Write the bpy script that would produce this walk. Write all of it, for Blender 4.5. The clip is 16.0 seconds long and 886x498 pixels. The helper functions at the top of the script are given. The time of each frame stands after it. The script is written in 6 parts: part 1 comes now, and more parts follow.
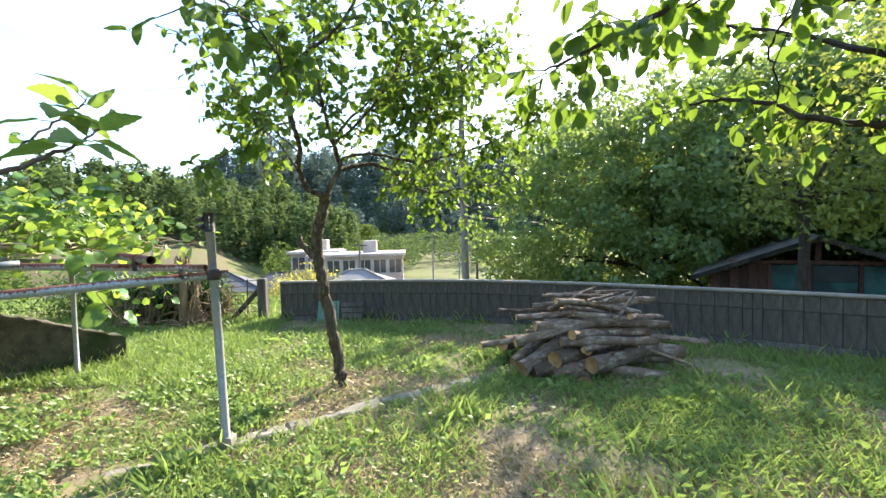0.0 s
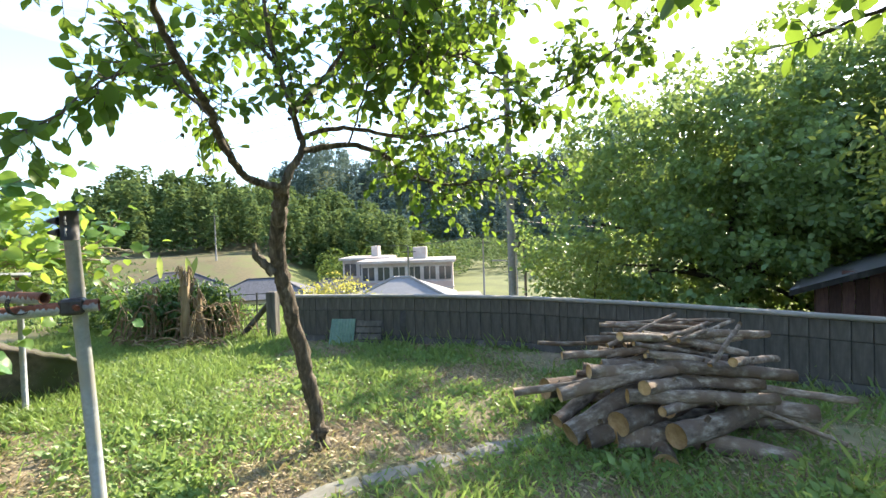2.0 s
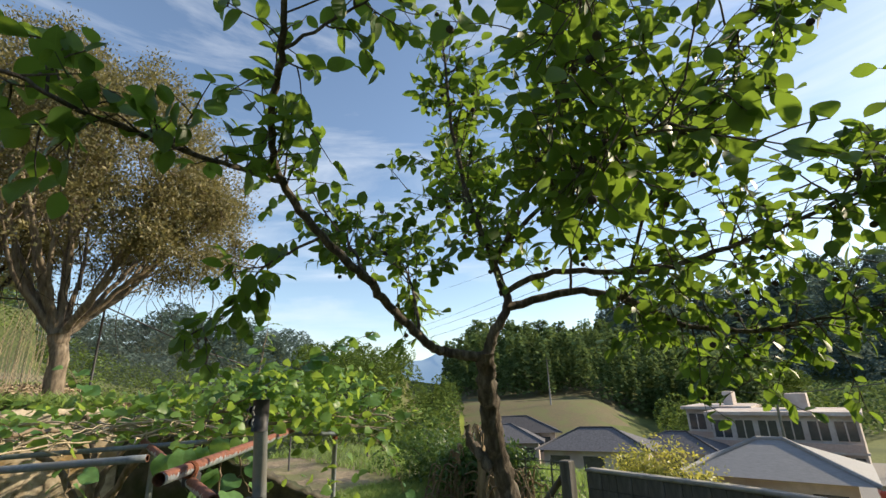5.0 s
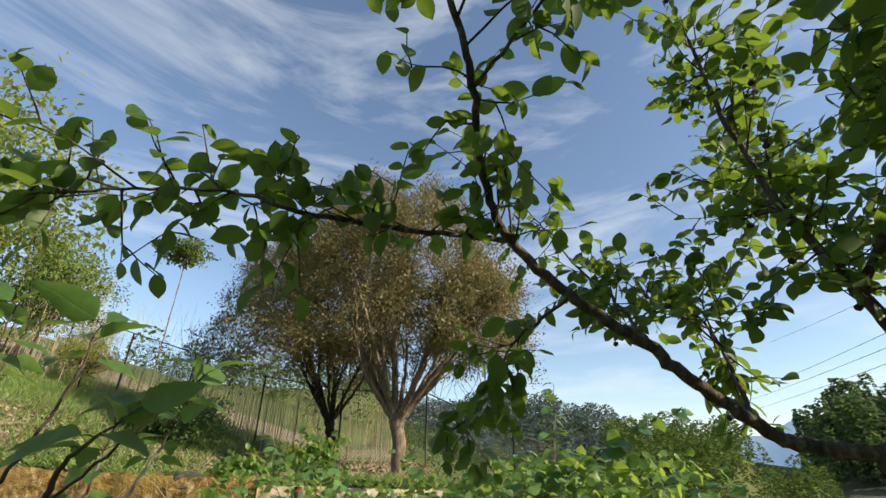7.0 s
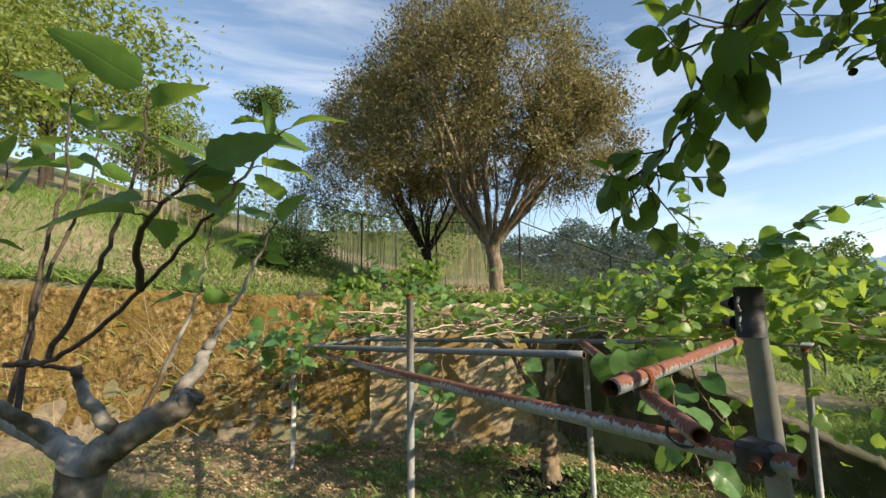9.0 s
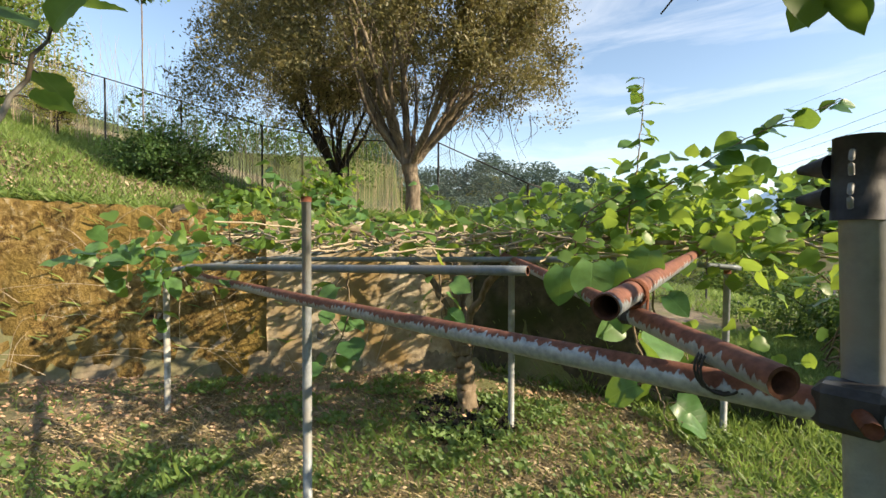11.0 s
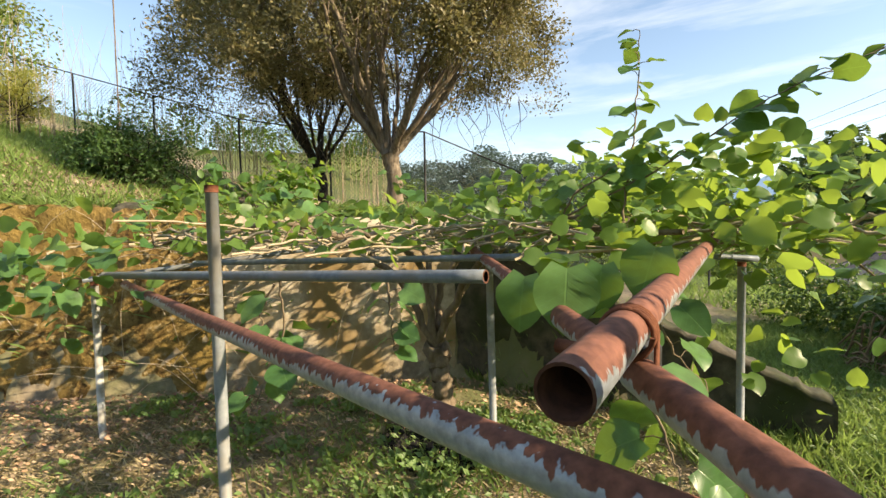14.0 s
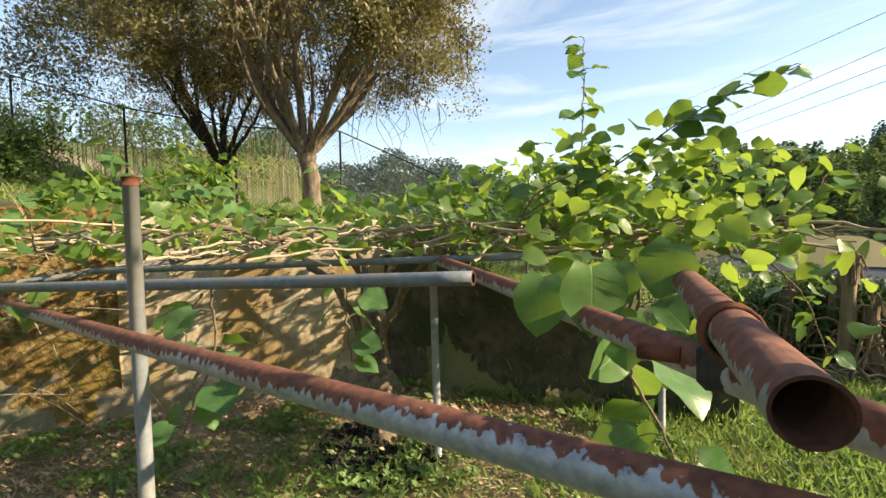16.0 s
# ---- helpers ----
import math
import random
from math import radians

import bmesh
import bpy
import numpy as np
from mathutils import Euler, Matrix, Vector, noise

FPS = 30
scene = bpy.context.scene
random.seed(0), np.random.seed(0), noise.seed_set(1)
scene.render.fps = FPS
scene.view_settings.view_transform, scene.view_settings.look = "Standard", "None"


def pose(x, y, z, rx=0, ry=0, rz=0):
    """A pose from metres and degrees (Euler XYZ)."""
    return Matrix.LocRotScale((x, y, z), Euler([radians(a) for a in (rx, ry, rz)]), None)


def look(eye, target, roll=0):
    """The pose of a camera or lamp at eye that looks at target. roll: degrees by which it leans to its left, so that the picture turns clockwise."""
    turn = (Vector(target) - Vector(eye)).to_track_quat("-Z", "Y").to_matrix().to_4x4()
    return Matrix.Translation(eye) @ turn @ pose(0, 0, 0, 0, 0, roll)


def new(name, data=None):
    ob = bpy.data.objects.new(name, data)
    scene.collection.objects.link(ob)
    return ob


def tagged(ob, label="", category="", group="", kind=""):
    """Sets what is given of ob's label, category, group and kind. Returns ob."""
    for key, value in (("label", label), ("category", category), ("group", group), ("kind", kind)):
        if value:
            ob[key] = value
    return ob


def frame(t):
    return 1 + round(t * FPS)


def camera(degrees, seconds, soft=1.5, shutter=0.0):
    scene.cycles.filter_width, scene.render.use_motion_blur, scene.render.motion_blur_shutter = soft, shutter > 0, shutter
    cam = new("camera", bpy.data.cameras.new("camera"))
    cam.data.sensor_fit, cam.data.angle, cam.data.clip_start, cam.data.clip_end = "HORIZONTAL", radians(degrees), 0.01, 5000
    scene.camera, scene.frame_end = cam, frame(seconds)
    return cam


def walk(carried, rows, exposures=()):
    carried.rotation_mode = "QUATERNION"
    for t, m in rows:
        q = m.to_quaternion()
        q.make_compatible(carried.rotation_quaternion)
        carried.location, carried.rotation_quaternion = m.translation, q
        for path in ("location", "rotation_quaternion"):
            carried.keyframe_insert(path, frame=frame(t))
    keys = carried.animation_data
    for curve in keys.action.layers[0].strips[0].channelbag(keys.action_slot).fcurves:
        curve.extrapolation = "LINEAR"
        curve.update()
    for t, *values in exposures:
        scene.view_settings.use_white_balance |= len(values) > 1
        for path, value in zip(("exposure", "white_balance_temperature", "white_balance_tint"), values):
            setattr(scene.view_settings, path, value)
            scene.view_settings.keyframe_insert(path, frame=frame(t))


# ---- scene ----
cam = camera(88.8, 16.0)
PATH = [
    (0, (0.348, 0.218, 1.51), (0.307, 2.216, 1.424), -1.5),
    (0.5, (0.538, 0.538, 1.488), (0.572, 2.536, 1.404), -1.6),
    (1, (0.586, 0.886, 1.476), (0.599, 2.882, 1.365), -1.5),
    (1.5, (0.592, 1.194, 1.491), (0.497, 3.189, 1.405), -1.7),
    (2, (0.602, 1.48, 1.499), (0.33, 3.46, 1.446), -1.8),
    (2.5, (0.682, 1.742, 1.53), (0.197, 3.682, 1.529), -2.3),
    (3, (0.677, 1.95, 1.542), (-0.014, 3.825, 1.622), -2.3),
    (3.2, (0.679, 2.035, 1.559), (-0.087, 3.879, 1.679), -2.4),
    (5.3, (0.792, 2.481, 1.704), (-0.717, 3.59, 2.407), -0.9),
    (5.5, (0.773, 2.531, 1.724), (-0.809, 3.491, 2.484), -0.3),
    (6, (0.686, 2.535, 1.742), (-0.97, 3.236, 2.618), -0.2),
    (6.5, (0.638, 2.558, 1.77), (-1.071, 2.999, 2.71), -0.1),
    (7, (0.515, 2.632, 1.765), (-1.262, 2.837, 2.661), 0.2),
    (7.5, (0.389, 2.721, 1.736), (-1.468, 2.73, 2.479), 0.1),
    (8, (0.246, 2.705, 1.692), (-1.673, 2.583, 2.24), 0.1),
    (8.5, (0.097, 2.598, 1.657), (-1.86, 2.429, 2.033), -0.4),
    (9, (-0.035, 2.508, 1.632), (-2.016, 2.363, 1.87), -0.8),
    (9.5, (-0.207, 2.495, 1.585), (-2.201, 2.411, 1.708), -0.9),
    (10, (-0.379, 2.494, 1.548), (-2.379, 2.495, 1.578), -0.7),
    (10.2, (-0.437, 2.496, 1.518), (-2.437, 2.536, 1.523), -0.3),
    (12.3, (-0.887, 2.481, 1.504), (-2.833, 2.923, 1.374), -0.7),
    (12.5, (-0.912, 2.508, 1.502), (-2.858, 2.948, 1.366), -0.9),
    (13, (-0.994, 2.605, 1.498), (-2.942, 3.036, 1.36), -0.9),
    (13.3, (-1.022, 2.666, 1.522), (-2.978, 3.065, 1.391), -1.3),
    (13.5, (-1.066, 2.711, 1.516), (-3.03, 3.068, 1.401), -0.9),
    (14, (-1.117, 2.762, 1.508), (-3.101, 2.997, 1.414), -1.1),
    (14.5, (-1.131, 2.709, 1.507), (-3.124, 2.852, 1.432), -1.2),
    (15, (-1.186, 2.644, 1.506), (-3.175, 2.845, 1.435), -1.1),
    (15.5, (-1.242, 2.595, 1.502), (-3.199, 3.004, 1.426), -1.0),
    (16, (-1.259, 2.573, 1.5), (-3.156, 3.2, 1.412), -1.2),
]
walk(cam, [(t, look(eye, aim, roll)) for t, eye, aim, roll in PATH],
     [(0, 2.1, 6600, 10), (2, 2.1, 6600, 10), (3.2, 1.85, 6600, 10), (5.4, 0.7, 7000, 10), (7, 0.7, 7000, 10), (8, 0.75, 7000, 10), (9, 0.85, 7100, 10), (12.5, 1.15, 7500, 11), (16, 1.2, 7800, 11)])

# world, sun, exposure
SUN_AZ, SUN_EL = -29.0, 28.0          # degrees: azimuth left of +y, height
world = bpy.data.worlds.new("sky")
scene.world = world
world.use_nodes = True
wn, wl = world.node_tree.nodes, world.node_tree.links
wn.clear()
sky = wn.new("ShaderNodeTexSky")
sky.sky_type, sky.sun_disc = "NISHITA", False
sky.sun_elevation, sky.sun_rotation = radians(SUN_EL), radians(-SUN_AZ)
sky.air_density, sky.dust_density, sky.ozone_density = 1.0, 0.4, 1.8
wtc, wmap, wno = wn.new("ShaderNodeTexCoord"), wn.new("ShaderNodeMapping"), wn.new("ShaderNodeTexNoise")
wmap.inputs["Rotation"].default_value = (0.25, 0.1, 0.9)
wmap.inputs["Scale"].default_value = (0.8, 1.9, 9.0)
wno.inputs["Scale"].default_value, wno.inputs["Detail"].default_value, wno.inputs["Roughness"].default_value = 1.3, 7.0, 0.6
wno.inputs["Distortion"].default_value = 0.5
wramp = wn.new("ShaderNodeValToRGB")
wramp.color_ramp.elements[0].position, wramp.color_ramp.elements[1].position = 0.48, 0.95
wramp.color_ramp.elements[1].color = (0.8, 0.8, 0.8, 1)
wmix = wn.new("ShaderNodeMix")
wmix.data_type = "RGBA"
wmix.inputs["B"].default_value = (5.0, 5.4, 6.0, 1)
wbg, wout = wn.new("ShaderNodeBackground"), wn.new("ShaderNodeOutputWorld")
wbg.inputs["Strength"].default_value = 0.13
wl.new(wtc.outputs["Generated"], wmap.inputs["Vector"])
wl.new(wmap.outputs["Vector"], wno.inputs["Vector"])
wl.new(wno.outputs["Fac"], wramp.inputs["Fac"])
wl.new(wramp.outputs["Color"], wmix.inputs["Factor"])
wl.new(sky.outputs["Color"], wmix.inputs["A"])
wl.new(wmix.outputs["Result"], wbg.inputs["Color"])
wl.new(wbg.outputs["Background"], wout.inputs["Surface"])
sun_data = bpy.data.lights.new("sun", "SUN")
sun_data.energy, sun_data.angle, sun_data.color = 4.5, radians(0.6), (1.0, 0.87, 0.67)
sun = new("sun", sun_data)
sx, sy, sz = -math.sin(radians(SUN_AZ)) * math.cos(radians(SUN_EL)), math.cos(radians(SUN_AZ)) * math.cos(radians(SUN_EL)), math.sin(radians(SUN_EL))
sun.matrix_world = look((sx * 60, sy * 60, sz * 60), (0, 0, 0))

# ---------------------------------------------------------------- helpers
V = np.array
rng = np.random.default_rng(7)


def base(name, loc, label="", category="", group="", kind=""):
    ob = new(name)
    ob.empty_display_size = 0.1
    ob.location = loc
    return tagged(ob, label, category, group, kind)


def hang(ob, parent):
    """Parent ob, whose mesh lies in world metres."""
    ob.parent = parent
    if parent.type == "EMPTY":
        ob.matrix_parent_inverse = Matrix.Translation(-Vector(parent.location))
    return ob


def raw_mesh(name, verts, faces):
    """A mesh from an (n,3) array and an (m,k) array of faces, or a list of those."""
    me = bpy.data.meshes.new(name)
    groups = faces if isinstance(faces, list) else [faces]
    groups = [V(f, dtype=np.int32) for f in groups if len(f)]
    verts = V(verts, dtype=np.float32)
    me.vertices.add(len(verts))
    me.vertices.foreach_set("co", verts.ravel())
    idx = np.concatenate([f.ravel() for f in groups])
    tot = np.concatenate([np.full(len(f), f.shape[1], dtype=np.int32) for f in groups])
    start = np.concatenate([[0], np.cumsum(tot)[:-1]]).astype(np.int32)
    me.loops.add(len(idx))
    me.loops.foreach_set("vertex_index", idx)
    me.polygons.add(len(tot))
    me.polygons.foreach_set("loop_start", start)
    me.update(calc_edges=True)
    return me


def smooth(me):
    me.polygons.foreach_set("use_smooth", np.ones(len(me.polygons), dtype=bool))
    return me


def mpart(name, me, material, parent=None, label="", kind=""):
    me.materials.append(material)
    ob = new(name, me)
    if parent is not None:
        hang(ob, parent)
    return tagged(ob, label, kind=kind)


def part(name, bm, material, parent=None, label="", kind="", soft=False):
    me = bpy.data.meshes.new(name)
    bm.to_mesh(me)
    bm.free()
    if soft:
        smooth(me)
    return mpart(name, me, material, parent, label, kind)


def box(bm, lo, hi, bevel=0.0, m=None):
    """A box from corner lo to corner hi, with bevelled edges."""
    lo, hi = Vector(lo), Vector(hi)
    r = bmesh.ops.create_cube(bm, size=1.0)
    vs = r["verts"]
    for v in vs:
        v.co = Vector([lo[i] + (v.co[i] + 0.5) * (hi[i] - lo[i]) for i in range(3)])
    if bevel:
        es = list({e for v in vs for e in v.link_edges})
        out = bmesh.ops.bevel(bm, geom=es, offset=bevel, segments=1, affect="EDGES")
        vs = list({v for f in out["faces"] for v in f.verts} | {v for v in vs if v.is_valid})
    if m is not None:
        bmesh.ops.transform(bm, matrix=m, verts=vs)
    return vs


class Tubes:
    """Collects swept round tubes into one mesh."""

    def __init__(self):
        self.v, self.q, self.tri, self.n = [], [], [], 0

    def add(self, pts, radii, sides=7, rough=0.0, cap=True):
        pts = V(pts, dtype=float)
        k = len(pts)
        radii = np.full(k, radii) if np.isscalar(radii) else V(radii, dtype=float)
        tan = np.gradient(pts, axis=0)
        tan /= np.linalg.norm(tan, axis=1)[:, None] + 1e-9
        ref = V([0.0, 0.0, 1.0]) if abs(tan[0][2]) < 0.9 else V([1.0, 0.0, 0.0])
        a = np.cross(tan, ref)
        a /= np.linalg.norm(a, axis=1)[:, None] + 1e-9
        b = np.cross(tan, a)
        ang = np.arange(sides) * 2 * np.pi / sides
        rr = radii[:, None] * (1 + rough * rng.normal(size=(k, sides)))
        ring = pts[:, None, :] + rr[:, :, None] * (np.cos(ang)[None, :, None] * a[:, None, :] + np.sin(ang)[None, :, None] * b[:, None, :])
        self.v.append(ring.reshape(-1, 3))
        i, j = np.meshgrid(np.arange(k - 1), np.arange(sides), indexing="ij")
        j2 = (j + 1) % sides
        q = np.stack([i * sides + j, i * sides + j2, (i + 1) * sides + j2, (i + 1) * sides + j], -1).reshape(-1, 4) + self.n
        self.q.append(q)
        self.n += k * sides
        if cap:
            for end, flip in ((0, 1), (k - 1, 0)):
                self.v.append(pts[end][None])
                c = self.n
                o = c - k * sides + end * sides if end == 0 else c - 1 - sides
                s = np.arange(sides)
                t = np.stack([np.full(sides, c), o + s, o + (s + 1) % sides, o + (s + 1) % sides], -1)
                self.tri.append(t[:, :3] if flip else t[:, [0, 2, 1]])
                self.n += 1
        return self

    def mesh(self, name):
        fs = [np.concatenate(self.q)]
        if self.tri:
            fs.append(np.concatenate(self.tri))
        return smooth(raw_mesh(name, np.concatenate(self.v), fs))


def bend(points, n=10, wobble=0.0, seed=0):
    """A smooth curve through the points (Catmull-Rom), n pieces each."""
    p = V(points, dtype=float)
    p = np.vstack([2 * p[0] - p[1], p, 2 * p[-1] - p[-2]])
    out = []
    for i in range(1, len(p) - 2):
        t = np.linspace(0, 1, n, endpoint=False)[:, None]
        a, b, c, d = p[i - 1], p[i], p[i + 1], p[i + 2]
        out.append(0.5 * (2 * b + (c - a) * t + (2 * a - 5 * b + 4 * c - d) * t ** 2 + (3 * b - a - 3 * c + d) * t ** 3))
    out.append(p[-2][None])
    out = np.vstack(out)
    if wobble:
        r = np.random.default_rng(seed)
        out[1:-1] += r.normal(size=out[1:-1].shape) * wobble
    return out


# leaf outlines: (verts, faces); x along the leaf, y across, z out of its plane
def leaf_shape(outline, fold=0.12, droop=0.1):
    """outline: half widths at even steps from the stalk to the tip."""
    n = len(outline)
    xs = np.linspace(0, 1, n)
    mid = [(x, 0.0, -droop * x * x) for x in xs]
    lef = [(x, w, fold * w - droop * x * x) for x, w in zip(xs, outline)]
    rig = [(x, -w, fold * w - droop * x * x) for x, w in zip(xs, outline)]
    v = mid + lef + rig
    f = []
    for i in range(n - 1):
        f.append((i, i + 1, n + i + 1))
        f.append((i, n + i + 1, n + i))
        f.append((i, 2 * n + i, 2 * n + i + 1))
        f.append((i, 2 * n + i + 1, i + 1))
    v, f = V(v), V(f)
    keep = []
    for t in f:
        a, b, c = v[t]
        if np.linalg.norm(np.cross(b - a, c - a)) > 1e-5:
            keep.append(t)
    return v, V(keep)


OVATE = leaf_shape([0.0, 0.2, 0.3, 0.33, 0.3, 0.2, 0.0], 0.22, 0.2)
ROUND = leaf_shape([0.1, 0.4, 0.49, 0.5, 0.45, 0.36, 0.22, 0.0], 0.18, 0.28)
for i in (8, 16):                               # lobes of the heart behind the stalk
    ROUND[0][i] += (-0.1, 0.14 if i == 8 else -0.14, 0.02)
ROUND[0][:, 2] += 0.035 * np.sin(ROUND[0][:, 0] * 9) * np.abs(ROUND[0][:, 1]) * 2
FIG = leaf_shape([0.03, 0.17, 0.25, 0.235, 0.27, 0.225, 0.24, 0.18, 0.17, 0.1, 0.08, 0.0], 0.3, 0.25)
SMALL = (V([(0, 0, 0), (0.5, 0.24, 0.05), (1, 0, -0.06), (0.5, -0.24, 0.05)]), V([(0, 1, 2), (0, 2, 3)]))
BLADE = (V([(0, 0.05, 0), (0, -0.05, 0), (0.55, 0.035, 0.0), (0.55, -0.035, 0.0), (1.0, 0, -0.16)]), V([(0, 1, 2), (1, 3, 2), (2, 3, 4)]))
CLUMP = (V([(0, 0, 0), (0.45, 0.42, 0.15), (1, 0.12, -0.05), (0.6, -0.4, 0.1), (0.1, -0.3, -0.1)]), V([(0, 1, 2), (0, 2, 3), (0, 3, 4)]))


def unit(a):
    return a / (np.linalg.norm(a, axis=-1, keepdims=True) + 1e-9)


def leaf_frames(along, up):
    """Frames of leaves: x along, z near up."""
    t = unit(along)
    b = unit(np.cross(up, t))
    return t, b, np.cross(t, b)


def leaf_mesh(name, pos, along, up, size, shape):
    t, b, n = leaf_frames(along, up)
    lv, lf = shape
    k = len(lv)
    size = np.broadcast_to(size, (len(pos),))
    v = pos[:, None, :] + size[:, None, None] * (lv[None, :, 0, None] * t[:, None, :] + lv[None, :, 1, None] * b[:, None, :] + lv[None, :, 2, None] * n[:, None, :])
    f = (lf[None] + (np.arange(len(pos)) * k)[:, None, None]).reshape(-1, 3)
    return smooth(raw_mesh(name, v.reshape(-1, 3), f))


def leaf_objects(name, pos, along, up, size, shape, material, parent, r):
    """One object a leaf, on three shared meshes."""
    meshes = []
    for i in range(3):
        lv = shape[0].copy()
        lv[:, 2] += 0.06 * np.sin(lv[:, 0] * (5 + 2 * i) + i) * (0.3 + abs(lv[:, 1]))
        lv[:, 1] *= 1 + 0.1 * (i - 1)
        me = smooth(raw_mesh(name, lv, shape[1]))
        me.materials.append(material)
        meshes.append(me)
    t, b, n = leaf_frames(along, up)
    size = np.broadcast_to(size, (len(pos),))
    for i in range(len(pos)):
        ob = new(name, meshes[int(r.integers(3))])
        hang(ob, parent)
        s = float(size[i])
        ob.matrix_basis = Matrix(((t[i][0] * s, b[i][0] * s, n[i][0] * s, pos[i][0]), (t[i][1] * s, b[i][1] * s, n[i][1] * s, pos[i][1]),
                                  (t[i][2] * s, b[i][2] * s, n[i][2] * s, pos[i][2]), (0, 0, 0, 1)))


# ---------------------------------------------------------------- materials
def material(name, cols, scale=6.0, rough=0.8, bump=0.3, detail=8.0, metal=0.0, scale2=0.0, col2=None, stretch=(1, 1, 1), bump_dist=0.01, per=None, spec=0.3):
    """A surface whose colour runs through cols by fine noise, with larger stains of col2, relief, and a change per piece."""
    m = bpy.data.materials.new(name)
    m.use_nodes = True
    n, l = m.node_tree.nodes, m.node_tree.links
    p = n["Principled BSDF"]
    p.inputs["Roughness"].default_value, p.inputs["Metallic"].default_value = rough, metal
    p.inputs["Specular IOR Level"].default_value = spec
    tc, mp, no, ra = n.new("ShaderNodeTexCoord"), n.new("ShaderNodeMapping"), n.new("ShaderNodeTexNoise"), n.new("ShaderNodeValToRGB")
    mp.inputs["Scale"].default_value = stretch
    no.inputs["Scale"].default_value, no.inputs["Detail"].default_value, no.inputs["Roughness"].default_value = scale, detail, 0.65
    l.new(tc.outputs["Object"], mp.inputs["Vector"])
    l.new(mp.outputs["Vector"], no.inputs["Vector"])
    l.new(no.outputs["Fac"], ra.inputs["Fac"])
    el = ra.color_ramp.elements
    el[0].position, el[1].position = 0.3, 0.7
    el[0].color, el[1].color = (*cols[0], 1), (*cols[-1], 1)
    for i, c in enumerate(cols[1:-1]):
        el.new(0.3 + 0.4 * (i + 1) / (len(cols) - 1)).color = (*c, 1)
    out = ra.outputs["Color"]
    if col2 is not None:
        n2, r2, mx = n.new("ShaderNodeTexNoise"), n.new("ShaderNodeValToRGB"), n.new("ShaderNodeMix")
        n2.inputs["Scale"].default_value, n2.inputs["Detail"].default_value = scale2, 5.0
        r2.color_ramp.elements[0].position, r2.color_ramp.elements[1].position = 0.45, 0.62
        mx.data_type = "RGBA"
        mx.inputs["B"].default_value = (*col2, 1)
        l.new(tc.outputs["Object"], n2.inputs["Vector"])
        l.new(n2.outputs["Fac"], r2.inputs["Fac"])
        l.new(r2.outputs["Color"], mx.inputs["Factor"])
        l.new(out, mx.inputs["A"])
        out = mx.outputs["Result"]
    if per:
        src = n.new("ShaderNodeNewGeometry").outputs["Random Per Island"] if per == "island" else n.new("ShaderNodeObjectInfo").outputs["Random"]
        hs, mr = n.new("ShaderNodeHueSaturation"), n.new("ShaderNodeMapRange")
        mr.inputs["To Min"].default_value, mr.inputs["To Max"].default_value = 0.62, 1.4
        l.new(src, mr.inputs["Value"])
        l.new(mr.outputs["Result"], hs.inputs["Value"])
        l.new(out, hs.inputs["Color"])
        out = hs.outputs["Color"]
    l.new(out, p.inputs["Base Color"])
    if bump:
        bp = n.new("ShaderNodeBump")
        bp.inputs["Strength"].default_value, bp.inputs["Distance"].default_value = bump, bump_dist
        l.new(no.outputs["Fac"], bp.inputs["Height"])
        l.new(bp.outputs["Normal"], p.inputs["Normal"])
    return m


